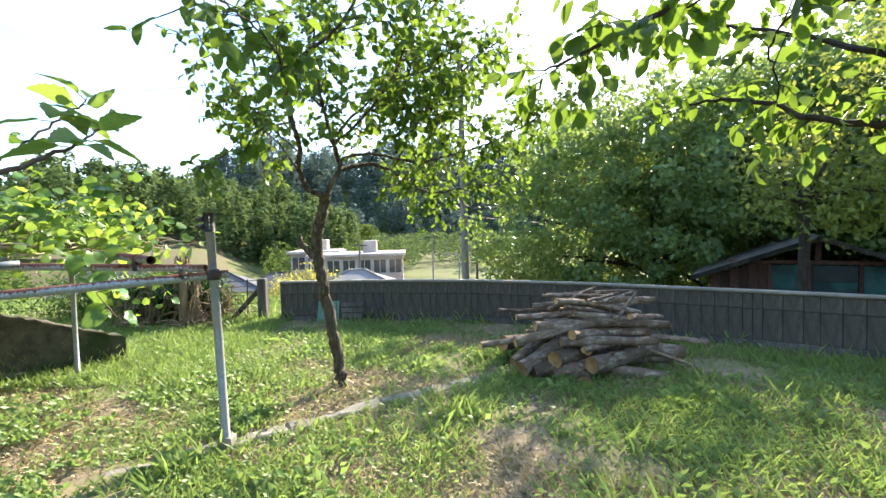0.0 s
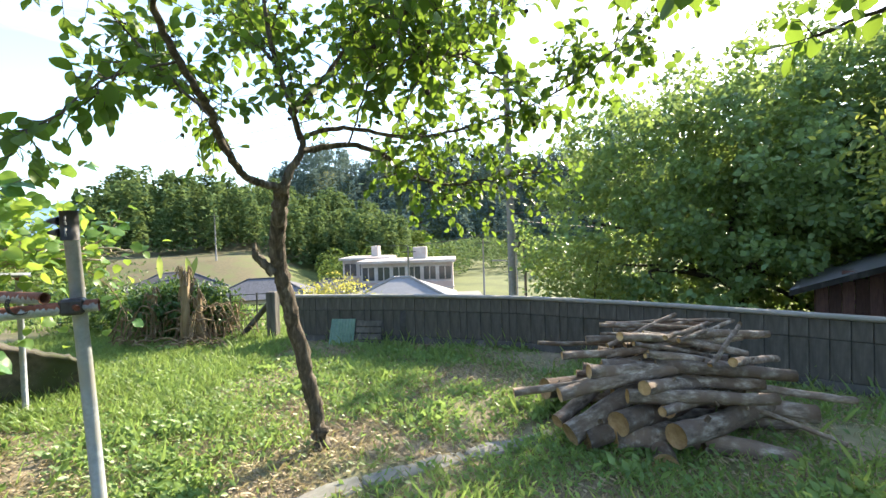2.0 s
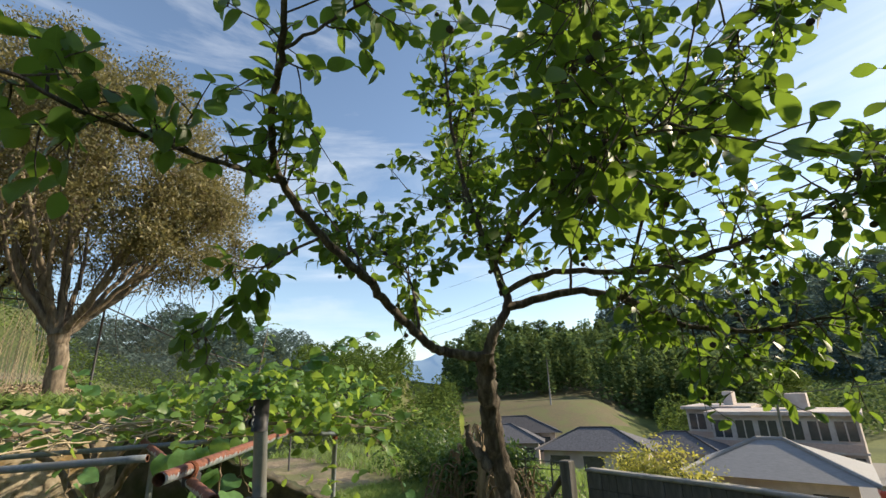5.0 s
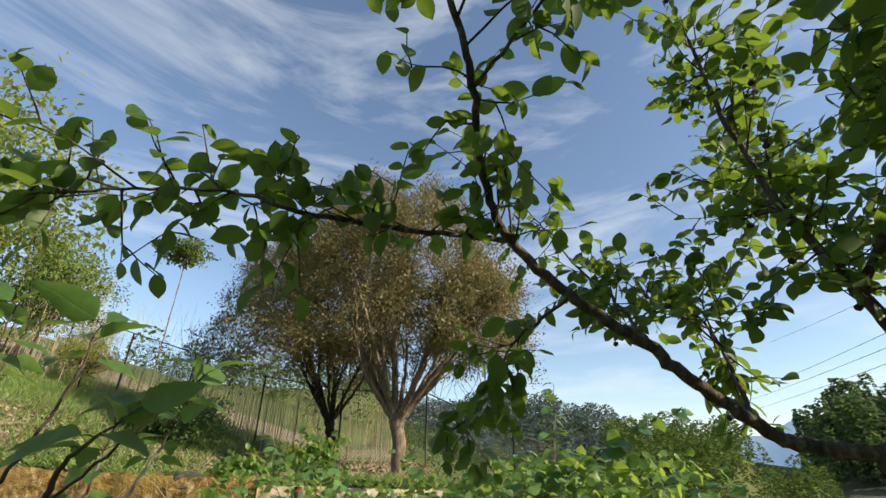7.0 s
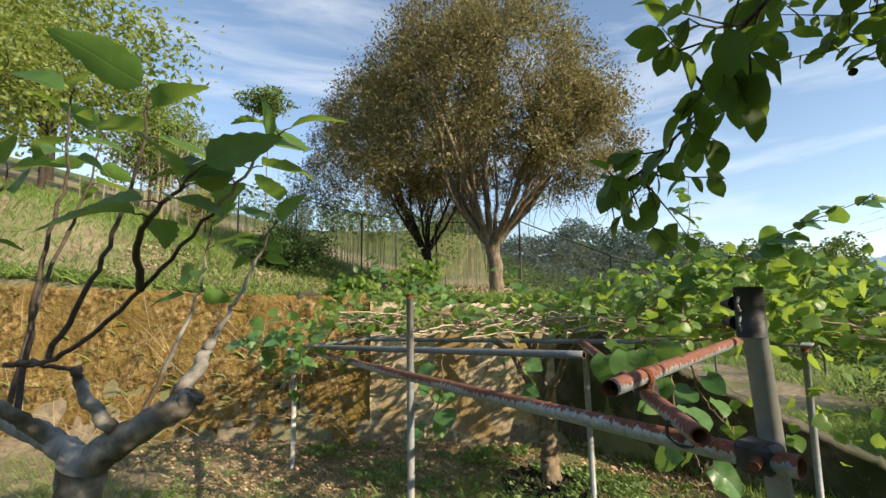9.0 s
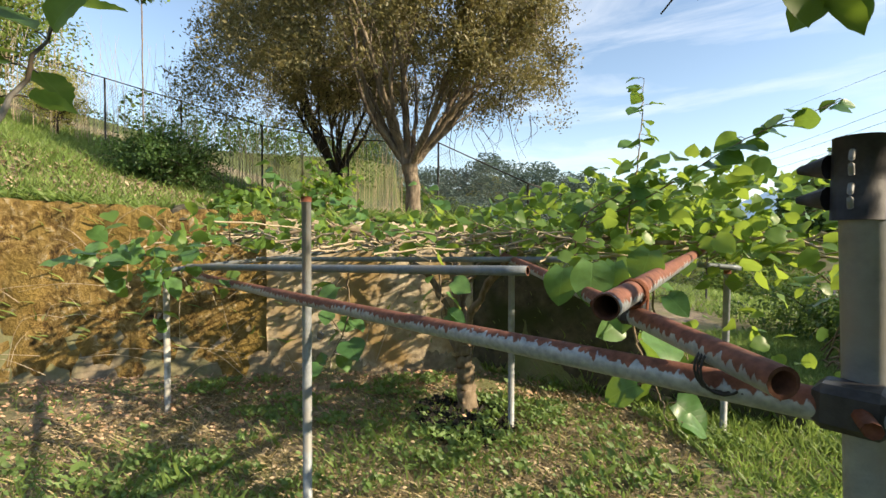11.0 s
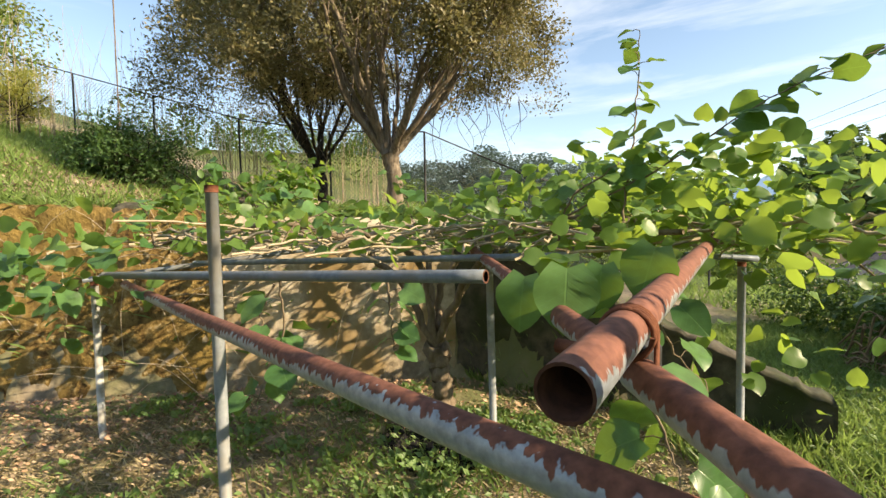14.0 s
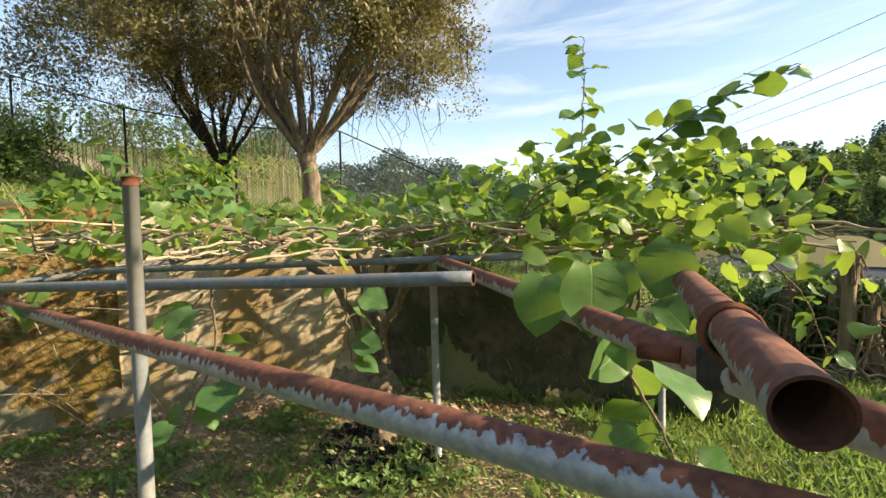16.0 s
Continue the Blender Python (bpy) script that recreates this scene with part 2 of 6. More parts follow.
def leaf_material(name, dark, light, through_col, clear=0.5, per="island", rough=0.45, spec=0.35):
    """Leaves: a glossy upper skin over a body that lets light through; colour differs leaf by leaf."""
    m = bpy.data.materials.new(name)
    m.use_nodes = True
    n, l = m.node_tree.nodes, m.node_tree.links
    p, outp = n["Principled BSDF"], n["Material Output"]
    p.inputs["Roughness"].default_value, p.inputs["Specular IOR Level"].default_value = rough, spec
    src = n.new("ShaderNodeNewGeometry").outputs["Random Per Island"] if per == "island" else n.new("ShaderNodeObjectInfo").outputs["Random"]
    mx, mt, ad = n.new("ShaderNodeMix"), n.new("ShaderNodeMix"), n.new("ShaderNodeMixShader")
    tr = n.new("ShaderNodeBsdfTranslucent")
    mx.data_type = mt.data_type = "RGBA"
    mx.inputs["A"].default_value, mx.inputs["B"].default_value = (*dark, 1), (*light, 1)
    l.new(src, mx.inputs["Factor"])
    tc, no = n.new("ShaderNodeTexCoord"), n.new("ShaderNodeTexNoise")
    no.inputs["Scale"].default_value, no.inputs["Detail"].default_value = (3.0 if per == "island" else 4.0), 3.0
    l.new(tc.outputs["Object"], no.inputs["Vector"])
    hs, mr = n.new("ShaderNodeHueSaturation"), n.new("ShaderNodeMapRange")
    mr.inputs["From Min"].default_value, mr.inputs["From Max"].default_value = 0.3, 0.7
    mr.inputs["To Min"].default_value, mr.inputs["To Max"].default_value = 0.75, 1.25
    l.new(no.outputs["Fac"], mr.inputs["Value"])
    l.new(mr.outputs["Result"], hs.inputs["Value"])
    l.new(mx.outputs["Result"], hs.inputs["Color"])
    if per == "object":
        sp, ab, m1, sn, pw, vm = (n.new("ShaderNodeSeparateXYZ"), n.new("ShaderNodeMath"), n.new("ShaderNodeMath"), n.new("ShaderNodeMath"), n.new("ShaderNodeMapRange"), n.new("ShaderNodeMix"))
        l.new(tc.outputs["Object"], sp.inputs["Vector"])
        ab.operation = "ABSOLUTE"
        l.new(sp.outputs["Y"], ab.inputs[0])
        m1.operation, m1.inputs[1].default_value = "MULTIPLY_ADD", -0.7
        l.new(ab.outputs["Value"], m1.inputs[0])
        l.new(sp.outputs["X"], m1.inputs[2])
        sc = n.new("ShaderNodeMath")
        sc.operation, sc.inputs[1].default_value = "MULTIPLY", 42.0
        l.new(m1.outputs["Value"], sc.inputs[0])
        sn.operation = "SINE"
        l.new(sc.outputs["Value"], sn.inputs[0])
        pw.inputs["From Min"].default_value, pw.inputs["From Max"].default_value = 0.75, 1.0
        pw.inputs["To Max"].default_value = 0.08
        l.new(sn.outputs["Value"], pw.inputs["Value"])
        rib = n.new("ShaderNodeMapRange")
        rib.inputs["From Min"].default_value, rib.inputs["From Max"].default_value = 0.02, 0.006
        rib.inputs["To Max"].default_value = 0.35
        l.new(ab.outputs["Value"], rib.inputs["Value"])
        mxm = n.new("ShaderNodeMath")
        mxm.operation = "MAXIMUM"
        l.new(pw.outputs["Result"], mxm.inputs[0])
        l.new(rib.outputs["Result"], mxm.inputs[1])
        vm.data_type = "RGBA"
        vm.inputs["B"].default_value = (*[min(1, c * 1.6) for c in light], 1)
        l.new(mxm.outputs["Value"], vm.inputs["Factor"])
        l.new(hs.outputs["Color"], vm.inputs["A"])
        l.new(vm.outputs["Result"], p.inputs["Base Color"])
        bp = n.new("ShaderNodeBump")
        bp.inputs["Strength"].default_value, bp.inputs["Distance"].default_value = 0.22, 0.01
        l.new(mxm.outputs["Value"], bp.inputs["Height"])
        bp.invert = True
        l.new(bp.outputs["Normal"], p.inputs["Normal"])
    else:
        l.new(hs.outputs["Color"], p.inputs["Base Color"])
    mt.inputs["A"].default_value, mt.inputs["B"].default_value = (*[c * 0.8 for c in through_col], 1), (*through_col, 1)
    l.new(src, mt.inputs["Factor"])
    l.new(mt.outputs["Result"], tr.inputs["Color"])
    ad.inputs["Fac"].default_value = clear
    l.new(p.outputs["BSDF"], ad.inputs[1])
    l.new(tr.outputs["BSDF"], ad.inputs[2])
    l.new(ad.outputs["Shader"], outp.inputs["Surface"])
    return m


def rusty_pipe_material(name, rust_from=0.42):
    """Galvanised pipe with paint-like zinc that rust has eaten from the top downwards, ending in drips."""
    m = bpy.data.materials.new(name)
    m.use_nodes = True
    n, l = m.node_tree.nodes, m.node_tree.links
    p = n["Principled BSDF"]
    tc, no, big = n.new("ShaderNodeTexCoord"), n.new("ShaderNodeTexNoise"), n.new("ShaderNodeTexNoise")
    mp = n.new("ShaderNodeMapping")
    mp.inputs["Scale"].default_value = (42, 42, 3)
    no.inputs["Scale"].default_value, no.inputs["Detail"].default_value = 1.6, 2.0
    big.inputs["Scale"].default_value, big.inputs["Detail"].default_value = 1.7, 3.0
    l.new(tc.outputs["Object"], mp.inputs["Vector"])
    l.new(mp.outputs["Vector"], no.inputs["Vector"])
    l.new(tc.outputs["Object"], big.inputs["Vector"])
    ge, se = n.new("ShaderNodeNewGeometry"), n.new("ShaderNodeSeparateXYZ")
    l.new(ge.outputs["Normal"], se.inputs["Vector"])
    a1, a2, a3 = n.new("ShaderNodeMath"), n.new("ShaderNodeMath"), n.new("ShaderNodeMath")
    a1.operation, a1.inputs[1].default_value = "MULTIPLY", 2.0
    l.new(no.outputs["Fac"], a1.inputs[0])
    l.new(se.outputs["Z"], a2.inputs[0])
    l.new(a1.outputs["Value"], a2.inputs[1])
    a3.operation = "MULTIPLY_ADD"
    a3.inputs[1].default_value = 2.4
    l.new(big.outputs["Fac"], a3.inputs[0])
    l.new(a2.outputs["Value"], a3.inputs[2])
    st = n.new("ShaderNodeMapRange")
    st.inputs["From Min"].default_value, st.inputs["From Max"].default_value = 1.9 + rust_from, 2.0 + rust_from
    l.new(a3.outputs["Value"], st.inputs["Value"])
    fine, rr, gr, mx = n.new("ShaderNodeTexNoise"), n.new("ShaderNodeValToRGB"), n.new("ShaderNodeValToRGB"), n.new("ShaderNodeMix")
    fine.inputs["Scale"].default_value, fine.inputs["Detail"].default_value = 60, 8
    l.new(tc.outputs["Object"], fine.inputs["Vector"])
    for r, c0, c1 in ((rr, (0.11, 0.04, 0.026), (0.24, 0.095, 0.062)), (gr, (0.22, 0.25, 0.28), (0.4, 0.44, 0.48))):
        r.color_ramp.elements[0].color, r.color_ramp.elements[1].color = (*c0, 1), (*c1, 1)
        r.color_ramp.elements[0].position, r.color_ramp.elements[1].position = 0.3, 0.7
        l.new(fine.outputs["Fac"], r.inputs["Fac"])
    mx.data_type = "RGBA"
    l.new(st.outputs["Result"], mx.inputs["Factor"])
    l.new(gr.outputs["Color"], mx.inputs["A"])
    l.new(rr.outputs["Color"], mx.inputs["B"])
    l.new(mx.outputs["Result"], p.inputs["Base Color"])
    rg = n.new("ShaderNodeMapRange")
    rg.inputs["To Min"].default_value, rg.inputs["To Max"].default_value = 0.42, 0.85
    l.new(st.outputs["Result"], rg.inputs["Value"])
    l.new(rg.outputs["Result"], p.inputs["Roughness"])
    mt = n.new("ShaderNodeMapRange")
    mt.inputs["To Min"].default_value, mt.inputs["To Max"].default_value = 0.35, 0.0
    l.new(st.outputs["Result"], mt.inputs["Value"])
    l.new(mt.outputs["Result"], p.inputs["Metallic"])
    bp = n.new("ShaderNodeBump")
    bp.inputs["Strength"].default_value, bp.inputs["Distance"].default_value = 0.35, 0.004
    l.new(fine.outputs["Fac"], bp.inputs["Height"])
    l.new(bp.outputs["Normal"], p.inputs["Normal"])
    return m


M_SOIL = material("soil", [(0.12, 0.095, 0.065), (0.23, 0.185, 0.125), (0.34, 0.28, 0.19)], 9, 0.95, 0.7, scale2=0.9, col2=(0.15, 0.16, 0.07), bump_dist=0.03)
M_BLADE = leaf_material("grass_blade", (0.09, 0.16, 0.04), (0.22, 0.31, 0.09), (0.34, 0.48, 0.12), 0.42)
M_WEED = leaf_material("weed_leaf", (0.08, 0.16, 0.05), (0.2, 0.3, 0.11), (0.32, 0.46, 0.12), 0.4)
M_STRAW = leaf_material("dry_grass_blade", (0.24, 0.19, 0.1), (0.45, 0.38, 0.22), (0.45, 0.38, 0.2), 0.3)
M_DRY = material("dry_litter", [(0.2, 0.15, 0.1), (0.43, 0.35, 0.245)], 20, 0.9, 0.0, per="island")
M_RED_LITTER = material("fallen_leaf", [(0.26, 0.14, 0.085), (0.48, 0.34, 0.23)], 20, 0.85, 0.0, per="island")
M_CONC = material("weathered_concrete", [(0.045, 0.043, 0.04), (0.1, 0.095, 0.086), (0.17, 0.16, 0.145)], 9, 0.92, 0.5, scale2=1.6, col2=(0.045, 0.045, 0.042), stretch=(1.4, 1.4, 0.2))
M_CONC_PALE = material("pale_concrete", [(0.17, 0.16, 0.145), (0.33, 0.31, 0.28)], 12, 0.9, 0.4, scale2=3.0, col2=(0.2, 0.2, 0.17))
M_JOINT = material("dark_joint", [(0.03, 0.03, 0.028), (0.07, 0.07, 0.065)], 14, 0.95, 0.4)
M_MOSSWALL = material("lichen_wall", [(0.028, 0.02, 0.012), (0.14, 0.085, 0.028), (0.33, 0.225, 0.08), (0.54, 0.47, 0.34)], 12, 0.95, 1.0, detail=14, scale2=2.3, col2=(0.25, 0.17, 0.05), bump_dist=0.06)
M_PALEWALL = material("stained_plaster_wall", [(0.2, 0.16, 0.12), (0.46, 0.39, 0.29), (0.66, 0.58, 0.46)], 8, 0.93, 0.7, scale2=1.6, col2=(0.3, 0.21, 0.1), bump_dist=0.015)
# Shade on the low wall's sunless face is put into this dark colour.
M_DARKWALL = material("shaded_mossy_wall", [(0.03, 0.03, 0.025), (0.085, 0.075, 0.055), (0.12, 0.11, 0.08)], 9, 0.95, 0.7, scale2=2.0, col2=(0.04, 0.05, 0.02))
M_BARK = material("orchard_bark", [(0.025, 0.02, 0.016), (0.085, 0.07, 0.055), (0.2, 0.175, 0.14)], 34, 0.92, 0.9, stretch=(1, 1, 0.25), bump_dist=0.02)
M_BARK_PALE = material("pale_bark", [(0.07, 0.055, 0.042), (0.17, 0.135, 0.1), (0.3, 0.25, 0.19)], 18, 0.9, 0.7, stretch=(1, 1, 0.3), bump_dist=0.015)
M_BARK_DARK = material("dark_bark", [(0.02, 0.017, 0.014), (0.07, 0.055, 0.042)], 20, 0.92, 0.8, stretch=(1, 1, 0.3))
M_FIGBARK = material("grey_fig_bark", [(0.1, 0.095, 0.09), (0.26, 0.25, 0.235), (0.36, 0.35, 0.33)], 14, 0.85, 0.6, scale2=5.0, col2=(0.09, 0.07, 0.05))
M_SHOOT = material("brown_shoot", [(0.045, 0.035, 0.03), (0.12, 0.095, 0.075)], 40, 0.75, 0.3)
M_VINE = material("vine_stem", [(0.1, 0.075, 0.05), (0.27, 0.21, 0.15)], 24, 0.9, 0.6, stretch=(1, 1, 0.4))
M_CANE = material("dead_cane", [(0.28, 0.22, 0.15), (0.5, 0.42, 0.31)], 24, 0.85, 0.3)
M_WOODEND = material("cut_wood", [(0.28, 0.17, 0.08), (0.5, 0.34, 0.19)], 25, 0.85, 0.3, per="object")
M_LOG = material("log_bark", [(0.05, 0.038, 0.03), (0.2, 0.16, 0.13), (0.46, 0.42, 0.37)], 22, 0.92, 1.0, detail=12, scale2=5.0, col2=(0.15, 0.11, 0.085), stretch=(0.3, 1, 1), per="object", bump_dist=0.012)
M_ORCH = leaf_material("orchard_leaf", (0.03, 0.075, 0.014), (0.07, 0.14, 0.025), (0.25, 0.39, 0.045), 0.45)
M_ORCH_OB = leaf_material("orchard_leaf_near", (0.03, 0.075, 0.014), (0.07, 0.14, 0.025), (0.25, 0.39, 0.045), 0.45, per="object")
M_KIWI = leaf_material("kiwi_leaf", (0.07, 0.15, 0.04), (0.16, 0.28, 0.075), (0.4, 0.56, 0.08), 0.46, rough=0.4)
M_KIWI_OB = leaf_material("kiwi_leaf_near", (0.05, 0.13, 0.045), (0.11, 0.22, 0.075), (0.3, 0.48, 0.07), 0.3, per="object", rough=0.35)
M_FIG_OB = leaf_material("fig_leaf", (0.05, 0.12, 0.03), (0.1, 0.19, 0.045), (0.3, 0.45, 0.07), 0.42, per="object")
M_EVER = leaf_material("evergreen_leaf", (0.075, 0.145, 0.06), (0.2, 0.3, 0.115), (0.34, 0.46, 0.11), 0.4)
M_OLIVE = leaf_material("olive_leaf", (0.08, 0.09, 0.04), (0.25, 0.21, 0.1), (0.3, 0.27, 0.1), 0.36)
M_FRESH = leaf_material("fresh_leaf", (0.09, 0.15, 0.035), (0.22, 0.26, 0.07), (0.42, 0.48, 0.09), 0.45)
M_YELLOW = leaf_material("young_leaf", (0.13, 0.18, 0.045), (0.36, 0.36, 0.1), (0.6, 0.56, 0.12), 0.45)
M_HEDGE = leaf_material("hedge_leaf", (0.03, 0.075, 0.022), (0.08, 0.15, 0.045), (0.16, 0.26, 0.05), 0.32)
M_FOREST = leaf_material("forest_leaf", (0.05, 0.095, 0.04), (0.16, 0.23, 0.09), (0.2, 0.28, 0.09), 0.34, rough=0.8, spec=0.1)
# Aerial haze is painted into these paler, bluer leaf colours.
M_FOREST_HAZE = leaf_material("far_forest_haze_leaf", (0.09, 0.14, 0.125), (0.16, 0.22, 0.19), (0.16, 0.22, 0.18), 0.34, rough=0.9, spec=0.05)
M_FOREST_B = leaf_material("forest_leaf_bright", (0.07, 0.12, 0.03), (0.17, 0.24, 0.06), (0.2, 0.28, 0.06), 0.25, rough=0.8, spec=0.1)
M_GALV = material("galvanised_pipe", [(0.11, 0.135, 0.16), (0.22, 0.255, 0.29)], 25, 0.5, 0.15, metal=0.12, scale2=5.0, col2=(0.2, 0.2, 0.195))
M_POST = material("galvanised_post", [(0.19, 0.215, 0.24), (0.33, 0.36, 0.39)], 25, 0.5, 0.15, metal=0.1, scale2=5.0, col2=(0.27, 0.27, 0.26))
M_WHITEPIPE = material("white_painted_pipe", [(0.42, 0.42, 0.4), (0.68, 0.68, 0.66)], 18, 0.6, 0.2, scale2=12.0, col2=(0.32, 0.31, 0.28))
M_RUSTY = rusty_pipe_material("rusty_pipe", 0.5)
M_RUSTIER = rusty_pipe_material("rustier_pipe", 0.35)
M_RUST = material("rust", [(0.09, 0.03, 0.016), (0.2, 0.075, 0.04)], 40, 0.9, 0.5)
# Rust toned darker, with the shade inside a pipe put into its colour.
M_BORE_SHADED = material("rusted_bore_shaded", [(0.05, 0.022, 0.014), (0.13, 0.055, 0.035)], 40, 0.95, 0.4)
M_STEEL = material("dark_steel", [(0.03, 0.03, 0.032), (0.07, 0.07, 0.075)], 30, 0.55, 0.2, metal=0.4)
M_MESH = material("wire_mesh", [(0.05, 0.06, 0.06), (0.12, 0.13, 0.13)], 30, 0.6, 0.0, metal=0.3)
M_POLE = material("pole_concrete", [(0.15, 0.15, 0.145), (0.25, 0.245, 0.24)], 12, 0.9, 0.2)
M_CABLE = material("black_cable", [(0.015, 0.015, 0.015), (0.03, 0.03, 0.03)], 30, 0.7, 0.0)
M_PLASTER = material("cream_plaster", [(0.42, 0.38, 0.35), (0.56, 0.51, 0.48)], 3, 0.9, 0.2, scale2=0.5, col2=(0.4, 0.33, 0.3))
M_PINK = material("pink_brick_band", [(0.38, 0.28, 0.24), (0.5, 0.38, 0.33)], 8, 0.9, 0.2)
M_ROOFGREY = material("grey_roof_sheet", [(0.19, 0.19, 0.195), (0.28, 0.28, 0.285)], 4, 0.7, 0.2, stretch=(1, 6, 1))
M_TILE = material("dark_roof_tile", [(0.06, 0.06, 0.068), (0.13, 0.13, 0.14)], 6, 0.9, 0.4, per="object", spec=0.1)
M_GLASS = material("dark_window", [(0.03, 0.035, 0.04), (0.06, 0.07, 0.08)], 2, 0.12, 0.0, spec=0.6)
M_SHEDRED = material("red_brown_boards", [(0.055, 0.028, 0.025), (0.11, 0.06, 0.05)], 12, 0.9, 0.4, stretch=(4, 4, 0.5), per="object")
M_TEAL = material("teal_tarpaulin", [(0.02, 0.075, 0.075), (0.045, 0.13, 0.125)], 5, 0.6, 0.4, scale2=1.5, col2=(0.015, 0.04, 0.045))
M_CORR = material("green_sheet", [(0.2, 0.36, 0.3), (0.34, 0.5, 0.43)], 12, 0.55, 0.2)
M_REDCAR = material("red_car_paint", [(0.45, 0.06, 0.03), (0.5, 0.08, 0.04)], 4, 0.3, 0.0, spec=0.5)
M_WHITECAR = material("white_car_paint", [(0.7, 0.7, 0.7), (0.75, 0.75, 0.75)], 4, 0.3, 0.0, spec=0.5)
M_TYRE = material("tyre_rubber", [(0.015, 0.015, 0.015), (0.03, 0.03, 0.03)], 30, 0.9, 0.1)
M_ROAD = material("pale_asphalt", [(0.16, 0.155, 0.15), (0.24, 0.235, 0.225)], 15, 0.9, 0.3)
M_FIELD = material("field_grass", [(0.07, 0.09, 0.025), (0.14, 0.16, 0.045)], 2, 0.95, 0.4, scale2=0.2, col2=(0.07, 0.09, 0.025))
M_BROWNFIELD = material("dry_bank", [(0.09, 0.08, 0.045), (0.15, 0.13, 0.07)], 3, 0.95, 0.4, scale2=0.3, col2=(0.11, 0.12, 0.05))
M_MULCH = material("black_mulch", [(0.008, 0.008, 0.008), (0.03, 0.028, 0.026)], 30, 0.9, 0.5, per="island")
M_BANANA = leaf_material("banana_leaf", (0.16, 0.22, 0.06), (0.26, 0.32, 0.1), (0.4, 0.48, 0.12), 0.4)
M_STUMP = material("dry_banana_stem", [(0.12, 0.085, 0.05), (0.32, 0.24, 0.145)], 16, 0.9, 0.5, stretch=(1, 1, 0.15))
# Blue base and blue emission stand in for haze over the mountains.
M_FAR_HAZE = bpy.data.materials.new("far_ridge_haze_glow")
M_FAR_HAZE.use_nodes = True
_p = M_FAR_HAZE.node_tree.nodes["Principled BSDF"]
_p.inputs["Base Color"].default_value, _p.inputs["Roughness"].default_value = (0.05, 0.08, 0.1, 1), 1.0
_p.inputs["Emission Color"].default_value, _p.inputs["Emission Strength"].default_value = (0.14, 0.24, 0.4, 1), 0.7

# ---------------------------------------------------------------- ground
W1_X = -5.55                                    # face of the tall retaining wall
W2 = ((-5.55, 3.4), (-3.65, 5.6))               # the lower wall, from the corner to its free end
FENCE = [(-2.62, 7.88), (-0.9, 7.78), (0.75, 7.42), (2.2, 6.74), (3.3, 6.04), (4.2, 5.46), (4.78, 5.05), (6.6, 3.75), (9.5, 1.7), (13.0, -1.0)]


def step01(a, b, x):
    t = np.clip((x - a) / (b - a), 0, 1)
    return t * t * (3 - 2 * t)


def fence_side(x, y):
    """How far outside the garden wall a point lies (positive outside)."""
    best, sign = np.full(np.shape(x), 1e9), np.full(np.shape(x), -1.0)
    for (ax, ay), (bx, by) in zip(FENCE, FENCE[1:]):
        dx, dy = bx - ax, by - ay
        t = np.clip(((x - ax) * dx + (y - ay) * dy) / (dx * dx + dy * dy), 0, 1)
        ex, ey = x - ax - t * dx, y - ay - t * dy
        d = np.hypot(ex, ey)
        s = np.where(dx * ey - dy * ex > 0, 1.0, -1.0)
        sign = np.where(d < best, s, sign)
        best = np.minimum(best, d)
    return best * sign


def height(x, y):
    x, y = np.asarray(x, float), np.asarray(y, float)
    # raised bank behind the retaining walls
    wx = W2[0][0] + (np.clip(y, 3.4, 5.6) - 3.4) / 2.2 * (W2[1][0] - W2[0][0])
    behind = step01(0.02, 0.14, wx - x) * (1 - step01(5.5, 5.75, y))
    bank = 1.62 + 0.2 * np.maximum(0, 0.6 - y) * step01(-5.6, -7.5, x) + 0.1 * np.maximum(0, 0.6 - y) + 0.07 * np.maximum(0, -6.5 - x)
    bank = np.minimum(bank, 12.0)
    bank = bank * (1 - step01(3.3, 5.6, y)) + 0.16 * step01(3.3, 5.6, y)
    z = behind * bank
    # fall to the valley beyond the garden wall, the gate and the mesh fence
    out = np.where(x > -2.62, fence_side(x, y), y - 8.6)
    out = np.where(x < -4.5, np.maximum(y - 8.8, np.minimum(-11.6 - x, y - 1.0)), out)
    z = z - np.where(out > 0.25, step01(0.25, 26.0, out) * (7.0 + 1.6 * np.clip((-x - 4) / 6, 0, 1) * (y < 8.8)), 0)
    # wooded hills
    az, d = np.degrees(np.arctan2(-x, y)), np.hypot(x, y)
    wob = 1 + 0.1 * np.sin(az * 0.35) + 0.07 * np.sin(az * 0.9 + 1)
    h1 = 6.3 * step01(60, 98, d) * step01(49, 46, az) * step01(22, 30, az) + 11 * step01(98, 165, d) * step01(48, 41, az) * step01(8, 20, az) * wob
    h2 = 54 * step01(190, 330, d) * step01(36, 24, az) * step01(-60, -25, az) * wob
    h3 = 20 * step01(60, 150, d) * step01(66, 80, az) * step01(150, 120, az)
    h4 = 13 * step01(40, 100, d) * step01(47.5, 51, az) * step01(68, 62, az)
    h6 = 46 * step01(200, 340, d) * step01(57, 67, az) * step01(104, 90, az) * wob
    h5 = 60 * step01(120, 400, d) * step01(-25, -60, az)
    return z + np.maximum.reduce([h1, h2, h3 * 0.6, h4, h5, h6])


def axis(near_lo, near_hi, fine, far):
    core = np.arange(near_lo, near_hi + 1e-6, fine)
    g = [0.0]
    while g[-1] < far:
        g.append(g[-1] * 1.13 + fine * 1.5)
    g = V(g[1:])
    return np.concatenate([near_lo - g[::-1], core, near_hi + g])


